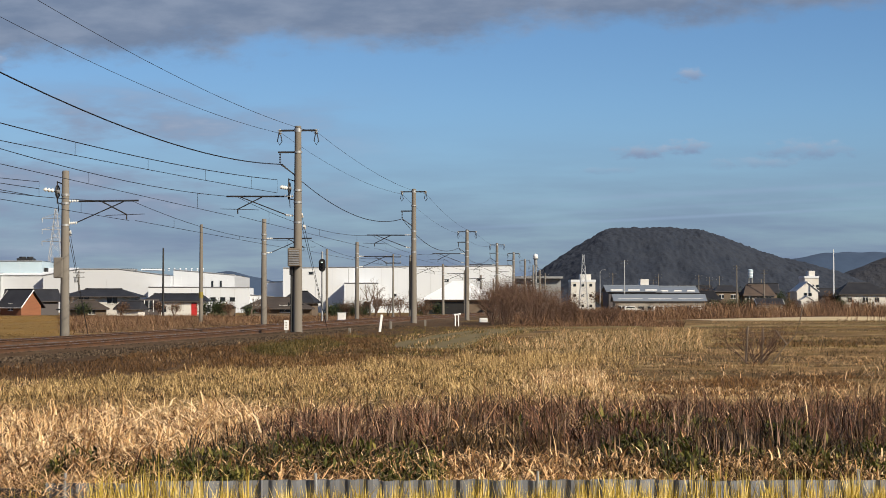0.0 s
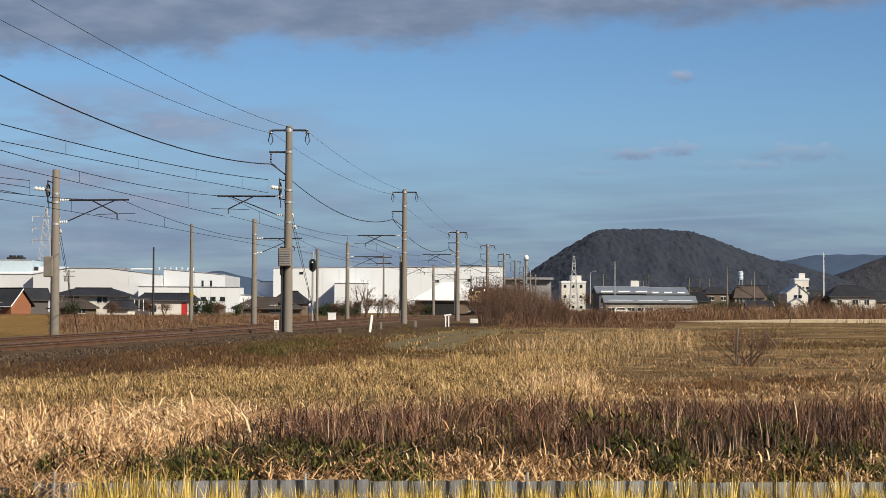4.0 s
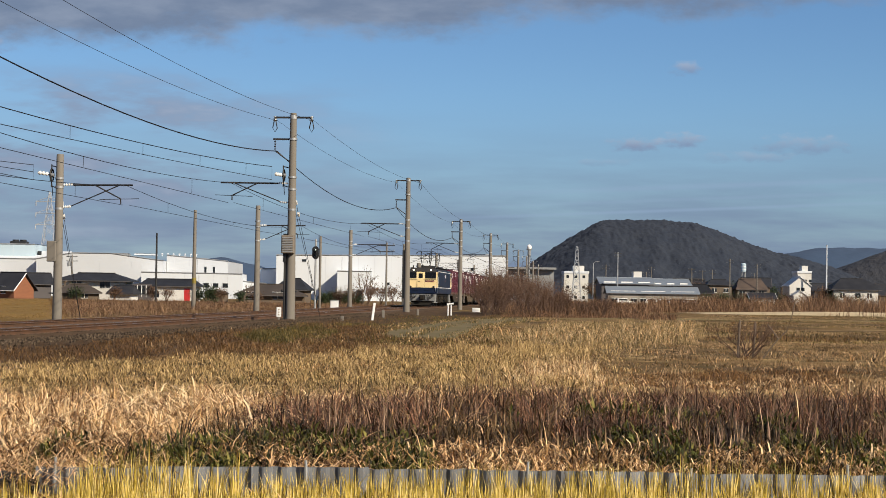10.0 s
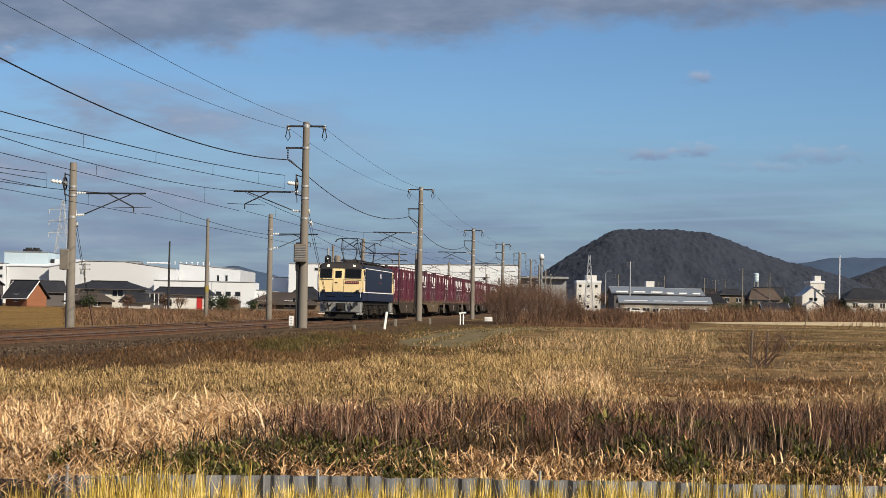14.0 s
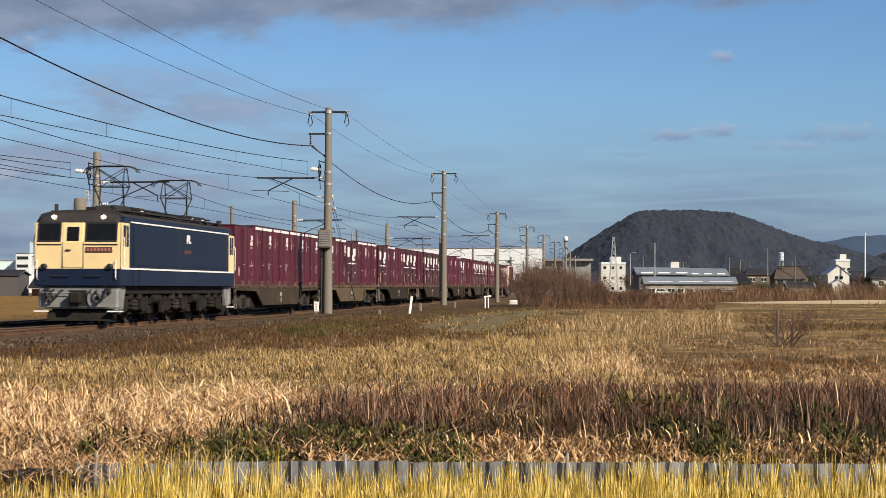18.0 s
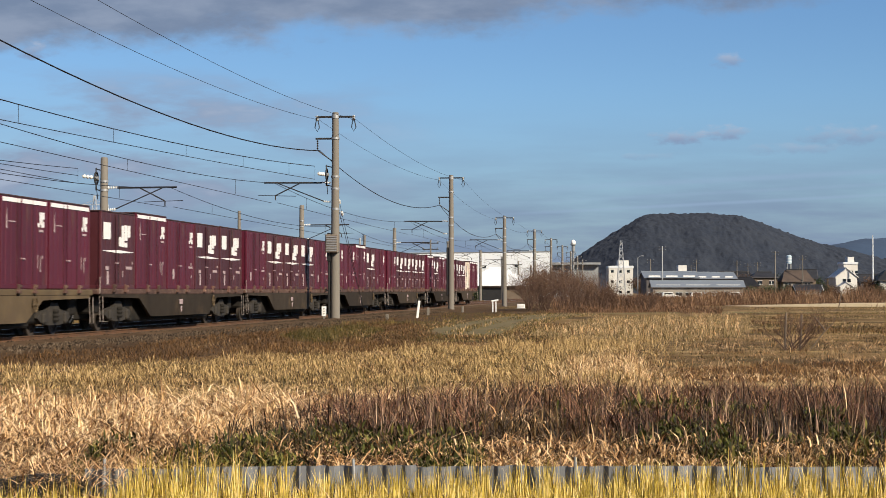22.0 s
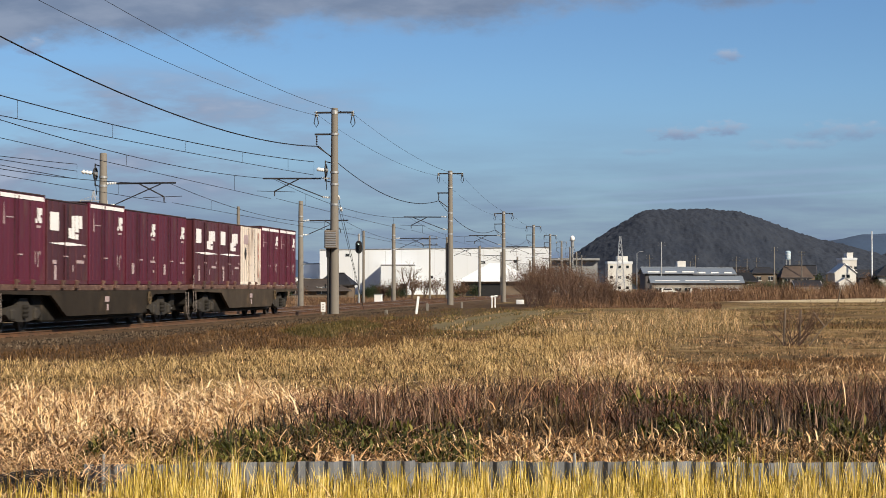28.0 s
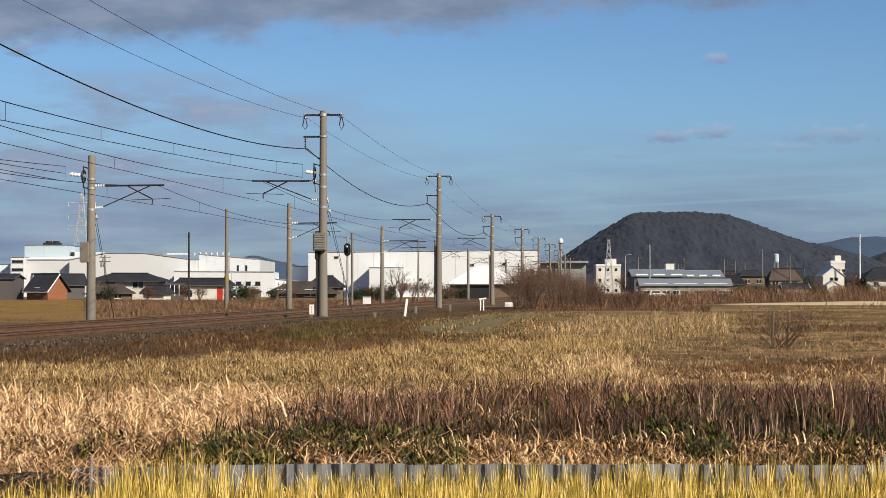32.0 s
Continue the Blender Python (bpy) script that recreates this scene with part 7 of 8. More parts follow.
    meadow("straw_bank", 4200, (-6.6, 0.8, 13.9, 21.2), BLEACHED, "long fallen reed stems lying over the straw", "dry grass", (0.3, 0.8), (0.009, 0.017), 1.42, keep=swathe, z=lambda x, y: mound(x, y) + 0.06 * RNG.random(len(x)), bend=0.08, curl=0.35)
    meadow("straw_bank", 9000, (-6.6, 0.9, 15.6, 21.4), BLEACHED, "short straw stems standing out of the bank", "dry grass", (0.08, 0.22), (0.008, 0.016), 0.7, keep=straw, z=lambda x, y: mound(x, y) * 0.8, bend=0.15, curl=0.8)
    meadow("straw_fringe", 1500, (-3.0, 1.4, 13.45, 15.2), STRAW, "bleached stems fallen across the green weeds", "dry grass", (0.14, 0.42), (0.006, 0.012), 1.35, z=lambda x, y: 0.12 + 0.15 * RNG.random(len(x)) * np.clip(y - 13.3, 0, 1), bend=0.05)
    meadow("straw_fringe", 2600, (-4.4, -1.0, 12.9, 13.6), STRAW, "straw spilling over the edging sheets", "dry grass", (0.12, 0.4), (0.004, 0.010), 1.3, keep=lambda x, y: x < -2.2 + RNG.normal(0, 0.3, len(x)), z=lambda x, y: 0.05 + 0.17 * RNG.random(len(x)), bend=0.1, curl=0.4)
    right = lambda x, y: (x > edge(x, y) - 0.3) & (x < 0.3 * y)
    rise = lambda x, y: 0.34 * np.clip((y - 13.4) / 2.0, 0, 1)
    # dead stalks stand in uneven stands, thickest in the middle
    meadow("purple_weeds", 38000, (-1.8, 6.4, 14.8, 20.2), PURPLE, "standing purple-brown dead weed stalks", "weeds", (0.22, 0.54), (0.005, 0.010), 0.22, keep=lambda x, y: right(x, y) & (patchy(x, y, 0.9, 51.0) > -0.18) & (y > 15.4 + 0.9 * patchy(x, y, 0.8, 5.0)) & (y < 19.2 + 1.2 * patchy(x, y, 0.5, 6.0)), bend=0.2)
    meadow("purple_weeds", 4600, (-1.0, 5.2, 14.9, 18.2), LILAC, "grey-lilac bleached stalks among the purple weeds", "weeds", (0.2, 0.46), (0.006, 0.011), 0.3, keep=lambda x, y: right(x, y) & (patchy(x, y, 0.9, 51.0) > -0.15), bend=0.2, z=lambda x, y: 0.45 * rise(x, y))
    # The tangle takes the darkest brown, painting in the stand's shaded base.
    meadow("brown_tangle", 42000, (-1.8, 6.4, 14.2, 20.4), DARKWEED, "dark brown dead weeds in a tangle, darkened for the shaded base", "weeds", (0.10, 0.32), (0.007, 0.015), 0.7, keep=right, bend=0.3, curl=1.2, z=lambda x, y: RNG.random(len(x)) * rise(x, y))
    meadow("brown_tangle", 30000, (-1.4, 6.4, 15.2, 20.2), PURPLE, "dead weed stems leaning across one another", "weeds", (0.2, 0.5), (0.005, 0.010), 1.05, keep=lambda x, y: right(x, y) & (patchy(x, y, 0.8, 57.0) > -0.2), bend=0.2, curl=0.9, z=lambda x, y: rise(x, y) * (0.3 + 0.8 * RNG.random(len(x))))
    meadow("brown_tangle", 9000, (2.4, 6.4, 17.0, 21.5), BROWN, "brown tangle at the edge of the mown field", "weeds", (0.14, 0.4), (0.005, 0.011), 1.1, keep=lambda x, y: right(x, y), bend=0.2, curl=0.8, z=lambda x, y: 0.26 * RNG.random(len(x)) * np.clip((21.8 - y) / 1.5, 0, 1))
    meadow("bent_straw", 15000, (-0.6, 6.4, 15.8, 21.2), STRAW, "pale bent straw caught in the brown tangle", "dry grass", (0.12, 0.36), (0.007, 0.014), 1.1, keep=lambda x, y: right(x, y) & (patchy(x, y, 0.7, 87.0) + 0.05 * (y - 18) > 0.02), bend=0.2, curl=1.1, z=lambda x, y: 0.1 + 0.26 * RNG.random(len(x)))
    meadow("weed_grass", 4500, (-1.8, 6.4, 14.0, 21.0), DULL, "pale dry grass among the dead weeds", "dry grass", (0.10, 0.32), (0.004, 0.009), 0.6, keep=lambda x, y: right(x, y) & (patchy(x, y, 0.9, 33.0) > -0.02), z=lambda x, y: RNG.random(len(x)) * rise(x, y) * 1.1, bend=0.3, curl=1.4)
    meadow("pale_stalks", 420, (-1.6, 6.3, 14.0, 18.6), STRAW, "single bleached stalks among the weeds", "dry grass", (0.12, 0.34), (0.006, 0.012), 0.55, keep=right, z=lambda x, y: rise(x, y) * (0.4 + 0.7 * RNG.random(len(x))), bend=0.3, curl=1.3)
    # leafy weeds and withered leaves just behind the sheets
    lush = lambda x, y: patchy(x, y, 0.8, 8.0) + 0.45 * patchy(x, y, 2.6, 3.0) - 0.14 * np.abs(x - 3.0) * (x < 3) + 0.62 * (x < 0.3) + 0.14
    near = lambda x, y: (x > -2.85 + 0.1 * (y - 13.4)) & (x < 0.3 * y)
    for k, cut in ((0.4, 0.0), (0.8, 0.10), (1.05, 0.2)):
        meadow("green_weeds", 36000, (-3.0, 6.4, 13.6, 17.2), GREEN, "low leafy green weeds behind the sheets", "weeds", (0.05, 0.15), (0.010, 0.022), 0.9, keep=lambda x, y: near(x, y) & ((y < 15.1 + 0.5 * patchy(x, y, 1.2, 19.0)) | (x > 1.0)) & (lush(x, y) > cut), leaf=True, z=lambda x, y: (0.06 + rise(x, y)) * (k - 0.3 * RNG.random(len(x))))
    meadow("dry_fringe", 4200, (-1.1, 1.4, 13.4, 14.6), STRAW, "pale curled leaves over the sheets", "dry grass", (0.08, 0.22), (0.008, 0.016), 1.0, z=lambda x, y: (0.05 + rise(x, y)) * (1.0 - 0.35 * RNG.random(len(x))), bend=0.3, curl=1.7)
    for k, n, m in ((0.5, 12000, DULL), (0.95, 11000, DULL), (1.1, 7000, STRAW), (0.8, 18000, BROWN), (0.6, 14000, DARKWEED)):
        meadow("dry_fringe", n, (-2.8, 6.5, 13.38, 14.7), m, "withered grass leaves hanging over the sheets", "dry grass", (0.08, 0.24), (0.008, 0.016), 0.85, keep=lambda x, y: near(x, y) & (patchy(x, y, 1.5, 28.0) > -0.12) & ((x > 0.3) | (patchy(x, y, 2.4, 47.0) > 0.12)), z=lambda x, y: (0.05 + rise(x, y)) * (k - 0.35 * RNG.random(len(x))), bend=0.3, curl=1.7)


foreground()


def off_path(x, y, gap=2.6):
    ok = np.ones(len(x), bool)
    for (ax, ay), (bx, by) in zip(PATH_LINE, PATH_LINE[1:]):
        k = np.clip(((x - ax) * (bx - ax) + (y - ay) * (by - ay)) / ((bx - ax) ** 2 + (by - ay) ** 2), 0, 1)
        ok &= np.hypot(x - ax - k * (bx - ax), y - ay - k * (by - ay)) > gap
    return ok


def from_line(x, y):
    """Metres to the right of the near track's middle."""
    return (x + 10.584) * math.cos(0.122) - (y - 63.1) * math.sin(0.122) + 1.22


def verge():
    near = lambda x, y: ~off_path(x, y, 2.6) & (off_path(x, y, 1.15 + 0.5 * patchy(x, y, 0.4, 83.0)) | ~off_path(x, y, 0.4))
    meadow("path_verge", 20000, (-3, 12, 60, 126), TURF, "short grass on the verge and crown of the path", "grass", (0.05, 0.14), (0.012, 0.03), 0.6, keep=near, z=0.03)
    meadow("path_verge", 12000, (-3, 12, 60, 126), DULL, "dry grass along the path", "dry grass", (0.05, 0.16), (0.012, 0.03), 0.7, keep=near, z=0.03)


verge()


def middle():
    W = (-0.29, 0.33)
    front = lambda x, y: y - np.interp(x, [-12, -7, -4, -2.7, 0, 3, 6], [30, 37, 41, 44, 48, 52, 57]) + 3 * patchy(x, y, 0.5, 91.0)
    left = lambda x, y: (front(x, y) < 0) & (x + RNG.normal(0, 0.75, len(x)) < 0.09 * y + 0.5 * np.sin(y * 0.9)) & (from_line(x, y) > 5.5)
    meadow("reed_field", 52000, (0, 0, 18.6, 31), REED, "field of golden tan dry reed stubble", "dry grass", (0.06, 0.17), (0.007, 0.014), 0.85, keep=left, wedge=W, bend=0.3, curl=1.0)
    meadow("reed_field", 84000, (0, 0, 30, 54), REED, "field of golden tan dry reed stubble", "dry grass", (0.08, 0.22), (0.008, 0.016), 0.75, keep=left, wedge=(-0.24, 0.13), bend=0.3, curl=0.8, clump=4)
    meadow("reed_field", 34000, (0, 0, 46, 64), REED, "golden reed stubble before the field path", "dry grass", (0.10, 0.3), (0.008, 0.016), 0.5, keep=lambda x, y: (front(x, y) < 0) & (x + RNG.normal(0, 0.9, len(x)) < 0.105 * y) & off_path(x, y, 2.6), wedge=(-0.1, 0.14), bend=0.3, curl=0.8)
    # Low dark blades put shade into the gaps of the stubble.
    meadow("reed_litter", 40000, (0, 0, 18.6, 56), DARKWEED, "dark low blades between the reed stubble, coloured for the shade there", "dry grass", (0.04, 0.12), (0.008, 0.018), 1.0, keep=left, wedge=(-0.26, 0.13))
    meadow("reed_field", 14000, (0, 0, 18.6, 50), BROWN, "darker withered grass in the reed stubble", "dry grass", (0.04, 0.15), (0.007, 0.016), 0.8, keep=lambda x, y: left(x, y) & (patchy(x, y, 0.3, 15.0) > -0.1), wedge=W)
    meadow("reed_sprouts", 20000, (0, 0, 18.6, 46), TURF, "greyish green sprouts in the reed stubble", "grass", (0.05, 0.16), (0.006, 0.014), 0.5, keep=lambda x, y: left(x, y) & (patchy(x, y, 0.35, 25.0) > -0.05), wedge=W, curl=0.8)
    meadow("reed_tuft", 22000, (0, 0, 19, 46), STRAW, "paler tufts in the dry reed field", "dry grass", (0.09, 0.24), (0.005, 0.010), 0.9, keep=lambda x, y: left(x, y) & (patchy(x, y, 0.3, 5.0) + 0.5 * patchy(x, y, 1.3, 2.0) > 0.08), wedge=W, clump=5, curl=1.3)
    meadow("straw_heap", 26000, (0.8, 5.6, 23, 48), BLEACHED, "pale heap of bent straw in the field", "dry grass", (0.14, 0.42), (0.006, 0.013), 0.75, keep=lambda x, y: ((x - 0.088 * y) / 1.2) ** 2 + ((y - 35.0) / 9.0) ** 2 < RNG.exponential(0.3, len(x)) + 0.3 * patchy(x, y, 0.9, 7.0), bend=0.3, curl=1.3)
    rightf = lambda x, y: x >= 0.084 * y + 0.5 * np.sin(y * 0.9)
    streak = lambda x, y, seed: patchy(x * 0.22, y, 0.5, seed) + 0.4 * patchy(x, y, 1.1, seed + 1)
    meadow("mown_field", 130000, (0, 0, 18.5, 64), DULL, "short mown dry grass", "dry grass", (0.03, 0.09), (0.004, 0.009), 1.0, keep=lambda x, y: rightf(x, y) & (streak(x, y, 77.0) > -0.03), wedge=W, curl=0.5)
    meadow("mown_tuft", 30000, (0, 0, 24, 64), DULL, "dry tufts left standing in the mown field", "dry grass", (0.06, 0.2), (0.006, 0.012), 0.75, keep=lambda x, y: rightf(x, y) & (streak(x, y, 27.0) > -0.05), wedge=W, clump=16, curl=1.0)
    meadow("mown_tuft", 12000, (0, 0, 26, 62), STRAW, "bleached tufts in the mown field", "dry grass", (0.06, 0.2), (0.006, 0.012), 0.9, keep=lambda x, y: rightf(x, y) & (streak(x, y, 47.0) > 0.05), wedge=W, clump=12, curl=1.2)
    meadow("mown_field", 40000, (0, 0, 18.5, 60), BROWN, "brown withered grass in the mown field", "dry grass", (0.04, 0.14), (0.006, 0.014), 0.9, keep=lambda x, y: rightf(x, y) & (streak(x, y, 14.0) > 0.08), wedge=W, clump=6, curl=0.8)
    meadow("mown_straw", 7000, (0, 0, 18.5, 50), STRAW, "cut straw lying in streaks in the mown field", "straw litter", (0.10, 0.4), (0.007, 0.015), 1.35, keep=lambda x, y: rightf(x, y) & (streak(x, y, 19.0) > 0.12), wedge=W, z=0.06)
    meadow("mown_straw", 160, (0, 0, 19, 30), STRAW, "thin upright stubble stalks in the mown field", "stubble", (0.15, 0.36), (0.005, 0.009), 0.25, keep=rightf, wedge=W)
    meadow("mown_straw", 9000, (0, 0, 19.2, 32), BLEACHED, "bleached cut stems lying at the edge of the mown field", "straw litter", (0.10, 0.36), (0.006, 0.012), 1.35, keep=lambda x, y: rightf(x, y) & (patchy(x, y, 0.6, 39.0) > -0.1), wedge=W, z=lambda x, y: 0.04 + 0.12 * RNG.random(len(x)), curl=0.5)
    meadow("russet_strip", 46000, (0, 0, 28, 41), BROWN, "fine russet grass in a strip across the mown field", "dry grass", (0.05, 0.15), (0.004, 0.009), 0.5, keep=lambda x, y: (x > 0.13 * y + 0.8 * patchy(x, y, 0.6, 63.0)) & (np.abs(y - 34 - 4 * patchy(x, y * 0.3, 0.3, 62.0)) < 3.4) & (patchy(x, y, 0.5, 64.0) > -0.2), wedge=(0.1, 0.33), curl=0.6)
    meadow("dark_tuft", 5000, (0, 0, 28, 58), DARKWEED, "dark withered tufts in the mown field", "weeds", (0.08, 0.3), (0.005, 0.012), 0.7, keep=lambda x, y: rightf(x, y) & (streak(x, y, 7.0) > 0.05), wedge=W, clump=24, curl=0.8)
    meadow("mown_turf", 24000, (0, 0, 19, 66), TURF, "green winter turf in patches", "grass", (0.02, 0.07), (0.008, 0.02), 0.8, keep=lambda x, y: rightf(x, y) & (streak(x, y, 31.0) > 0.0), wedge=W, leaf=True)
    # brown grass, turf and pale litter between the stubble and the path
    apron = lambda x, y: (front(x, y) > -1.5) & off_path(x, y, 1.6) & (x > -3.4) & (x < 0.075 * y + 1.5 * patchy(x, y, 0.3, 41.0)) & (from_line(x, y) > 5)
    for n, m, h, cut, seed, label in ((36000, BROWN, (0.05, 0.16), -0.25, 21.0, "brown withered grass before the field path"), (26000, TURF, (0.05, 0.14), -0.02, 24.0, "dull green grass before the field path"), (16000, DULL, (0.04, 0.14), 0.02, 26.0, "pale dry grass before the field path"), (5000, STRAW, (0.06, 0.2), 0.12, 28.0, "bleached straw before the field path")):
        meadow("path_grass", n, (0, 0, 43, 84), m, label, "dry grass", h, (0.007, 0.015), 0.8, keep=lambda x, y: apron(x, y) & (streak(x, y * 0.6, seed) > cut), wedge=(-0.08, 0.1), curl=0.8)
    # brown weeds and turf at the foot of the railway bank
    foot = lambda x, y: from_line(x, y) > 3.3 + 1.7 * np.clip((64 - y) / 14, 0, 1) + 0.6 * patchy(x, y, 0.4, 6.0)
    green_spot = lambda x, y: ((x + 3.7) / 1.5) ** 2 + ((y - 66) / 13) ** 2 + 0.6 * patchy(x, y, 0.5, 29.0) < 1
    meadow("bank_weeds", 150000, (0, 0, 33, 82), SCRUB, "soft dark brown scrub below the railway bank", "weeds", (0.08, 0.24), (0.006, 0.012), 0.9, curl=0.8, keep=lambda x, y: foot(x, y) & ~green_spot(x, y) & (front(x, y) > -1.0) & (x < -0.6 + 1.2 * patchy(x, y, 0.3, 9.0)), wedge=(-0.28, 0.02), z=0.03)
    meadow("bank_tuft", 5000, (0, 0, 36, 70), DULL, "pale dry tufts on the brown bank", "dry grass", (0.10, 0.32), (0.006, 0.012), 0.6, keep=lambda x, y: foot(x, y) & (front(x, y) > 0) & (x < -2.0) & (patchy(x, y, 0.25, 93.0) > 0.05), wedge=(-0.28, 0.0), clump=26, curl=1.0)
    meadow("bank_turf", 34000, (0, 0, 55, 112), TURF, "green turf beside the boxed pole and the path", "grass", (0.05, 0.18), (0.008, 0.02), 0.5, keep=lambda x, y: foot(x, y) & off_path(x, y) & (x > -7.0) & ((patchy(x, y, 0.12, 12.0) > 0.05) | (((x + 4.2) / 2.0) ** 2 + ((y - 68) / 11) ** 2 < 1)), wedge=(-0.12, 0.05))
    meadow("bank_turf", 26000, (-6.5, -1.5, 50, 84), LUSH, "green grass in a patch beside the boxed pole", "grass", (0.08, 0.24), (0.008, 0.018), 0.7, keep=green_spot, curl=0.6)
    meadow("bank_grass", 30000, (0, 0, 48, 128), TURF, "dull green and dry grass between the field and the railway", "dry grass", (0.05, 0.16), (0.008, 0.02), 0.6, keep=lambda x, y: foot(x, y) & off_path(x, y) & ((y > 78 + 6 * patchy(x, y, 0.3, 2.0)) | (from_line(x, y) > 9.5)) & (patchy(x, y, 0.15, 22.0) > -0.1), wedge=(-0.2, 0.06))
    meadow("bank_grass", 22000, (0, 0, 60, 140), SCRUB, "brown withered grass along the railway", "dry grass", (0.06, 0.2), (0.008, 0.02), 0.6, keep=lambda x, y: foot(x, y) & off_path(x, y) & (patchy(x, y, 0.2, 44.0) > 0.0), wedge=(-0.1, 0.06))
    meadow("yellow_reeds", 76000, (0, 0, 55, 108), YELLOW, "dense yellowish reeds beside the field path", "reeds", (0.12, 0.42), (0.008, 0.017), 0.5, curl=1.2, keep=lambda x, y: off_path(x, y, 2.8) & (y + 5 * patchy(x, y, 0.2, 81.0) > 58) & (patchy(x, y, 0.25, 18.0) > -0.35) & (x > 2.4 + 0.16 * (y - 62) + 1.6 * patchy(x, y, 0.3, 27.0)) & (x < 0.158 * y + 3.0 * patchy(x, y, 0.2, 37.0)), wedge=(0.03, 0.22))
    meadow("yellow_reeds", 7000, (0, 0, 58, 104), STRAW, "bleached heads among the yellowish reeds", "reeds", (0.24, 0.56), (0.010, 0.022), 0.4, curl=1.2, keep=lambda x, y: off_path(x, y, 2.8) & (x > 2.8 + 0.16 * (y - 62)) & (x < 0.16 * y) & (patchy(x, y, 0.15, 61.0) > 0.0), wedge=(0.03, 0.22))
    meadow("right_field_grass", 44000, (0, 0, 60, 182), DULL, "dull grass on the far fields", "dry grass", (0.04, 0.14), (0.01, 0.025), 0.9, keep=lambda x, y: (x > 0.165 * y) & (patchy(x * 0.4, y, 0.07, 42.0) > -0.12), wedge=(0.15, 0.34))
    meadow("right_field_weeds", 26000, (0, 0, 60, 120), SCRUB, "brown weeds on the far fields", "weeds", (0.1, 0.34), (0.008, 0.02), 0.8, keep=lambda x, y: (x > 0.165 * y) & (patchy(x, y, 0.1, 66.0) > 0.12), wedge=(0.15, 0.34))
    meadow("right_field_turf", 34000, (0, 0, 64, 185), TURF, "green strips on the far fields", "grass", (0.04, 0.12), (0.015, 0.035), 0.8, keep=lambda x, y: (x > 0.165 * y) & (patchy(x * 0.3, y, 0.09, 52.0) > -0.02), wedge=(0.15, 0.34))
    belt = lambda x, y: off_path(x, y, 2.6) & (from_line(x, y) > 5) & (x > 0.058 * y) & (((y > 142) & (x < 0.135 * y)) | (y > 199) | ((y > 165) & (y < 181) & (x > 24) & (patchy(x, y, 0.06, 71.0) > 0.1)))
    meadow("brown_reed_belt", 80000, (0, 0, 140, 330), RUSSET, "wide belt of brown dead reeds before the town", "reeds", (0.5, 1.6), (0.02, 0.045), 0.6, curl=1.0, keep=belt, wedge=(0.05, 0.34))
    meadow("pale_reed_belt", 16000, (0, 0, 150, 330), PLUME, "paler reeds in the brown belt", "reeds", (0.5, 1.6), (0.02, 0.04), 0.6, curl=1.0, keep=lambda x, y: belt(x, y) & (x > 0.12 * y) & (patchy(x, y, 0.03, 9.0) > 0.05), wedge=(0.09, 0.34))
    meadow("brown_reed_belt", 14000, (0, 0, 120, 146), RUSSET, "low brown reeds at the foot of the thicket", "reeds", (0.15, 0.6), (0.014, 0.03), 0.6, curl=1.0, keep=lambda x, y: off_path(x, y, 2.4) & (from_line(x, y) > 5) & (x > 0.055 * y) & (x < 0.15 * y) & (y + 14 * patchy(x, y, 0.12, 58.0) > 131), wedge=(0.05, 0.16))
    edge_belt = lambda x, y: belt(x, y) & (y > 203) & (x > 0.135 * y)
    meadow("brown_reed_belt", 26000, (0, 0, 203, 250), RUSSET, "tall brown dead reeds along the farm track", "reeds", (1.0, 2.2), (0.025, 0.05), 0.35, curl=0.8, keep=edge_belt, wedge=(0.13, 0.34))
    meadow("pale_reed_belt", 9000, (0, 0, 203, 245), PLUME, "pinkish plumed reeds along the farm track", "reeds", (0.9, 2.0), (0.02, 0.045), 0.4, curl=1.0, keep=lambda x, y: edge_belt(x, y) & (patchy(x, y, 0.05, 19.0) > -0.1), wedge=(0.13, 0.34))
    # beyond the tracks
    b8 = lambda x, y: from_line(x, y) < -8.6
    meadow("trackside_reeds", 40000, (0, 0, 95, 255), RUSSET, "tall brown reeds beyond the far track", "reeds", (0.3, 1.0), (0.012, 0.028), 0.95, curl=0.8, keep=lambda x, y: b8(x, y) & (x > -0.186 * y + 1.2 * patchy(x, y, 0.2, 3.0)), wedge=(-0.2, 0.05))
    meadow("trackside_reeds", 20000, (0, 0, 95, 235), PLUME, "pale plumed reeds beyond the far track", "reeds", (0.3, 1.05), (0.01, 0.022), 0.9, curl=1.0, keep=lambda x, y: b8(x, y) & (x > -0.182 * y) & (patchy(x, y, 0.12, 23.0) > -0.05), wedge=(-0.19, 0.02))
    meadow("golden_field", 90000, (0, 0, 85, 280), GOLD, "smooth golden grass field beyond the tracks", "grass", (0.03, 0.09), (0.02, 0.05), 0.9, keep=lambda x, y: b8(x, y) & (x < -0.178 * y), wedge=(-0.3, -0.17))


middle()

TWIG = mat("dark_twigs", (0.07, 0.038, 0.025), 0.85, alt=(0.12, 0.068, 0.044), bump=0)
PALETWIG = mat("grey_twigs", (0.16, 0.12, 0.09), 0.85, bump=0)
DARKLEAF = leaf_mat("evergreen_leaf", [(0.012, 0.022, 0.008), (0.025, 0.04, 0.014), (0.045, 0.065, 0.022), (0.07, 0.09, 0.03)], through=0.2, patch=1.0)
SERE = leaf_mat("withered_leaf", [(0.0575, 0.0291, 0.0164), (0.103, 0.0534, 0.0287), (0.149, 0.0825, 0.0451), (0.218, 0.126, 0.0697)], through=0.2, patch=0.5)


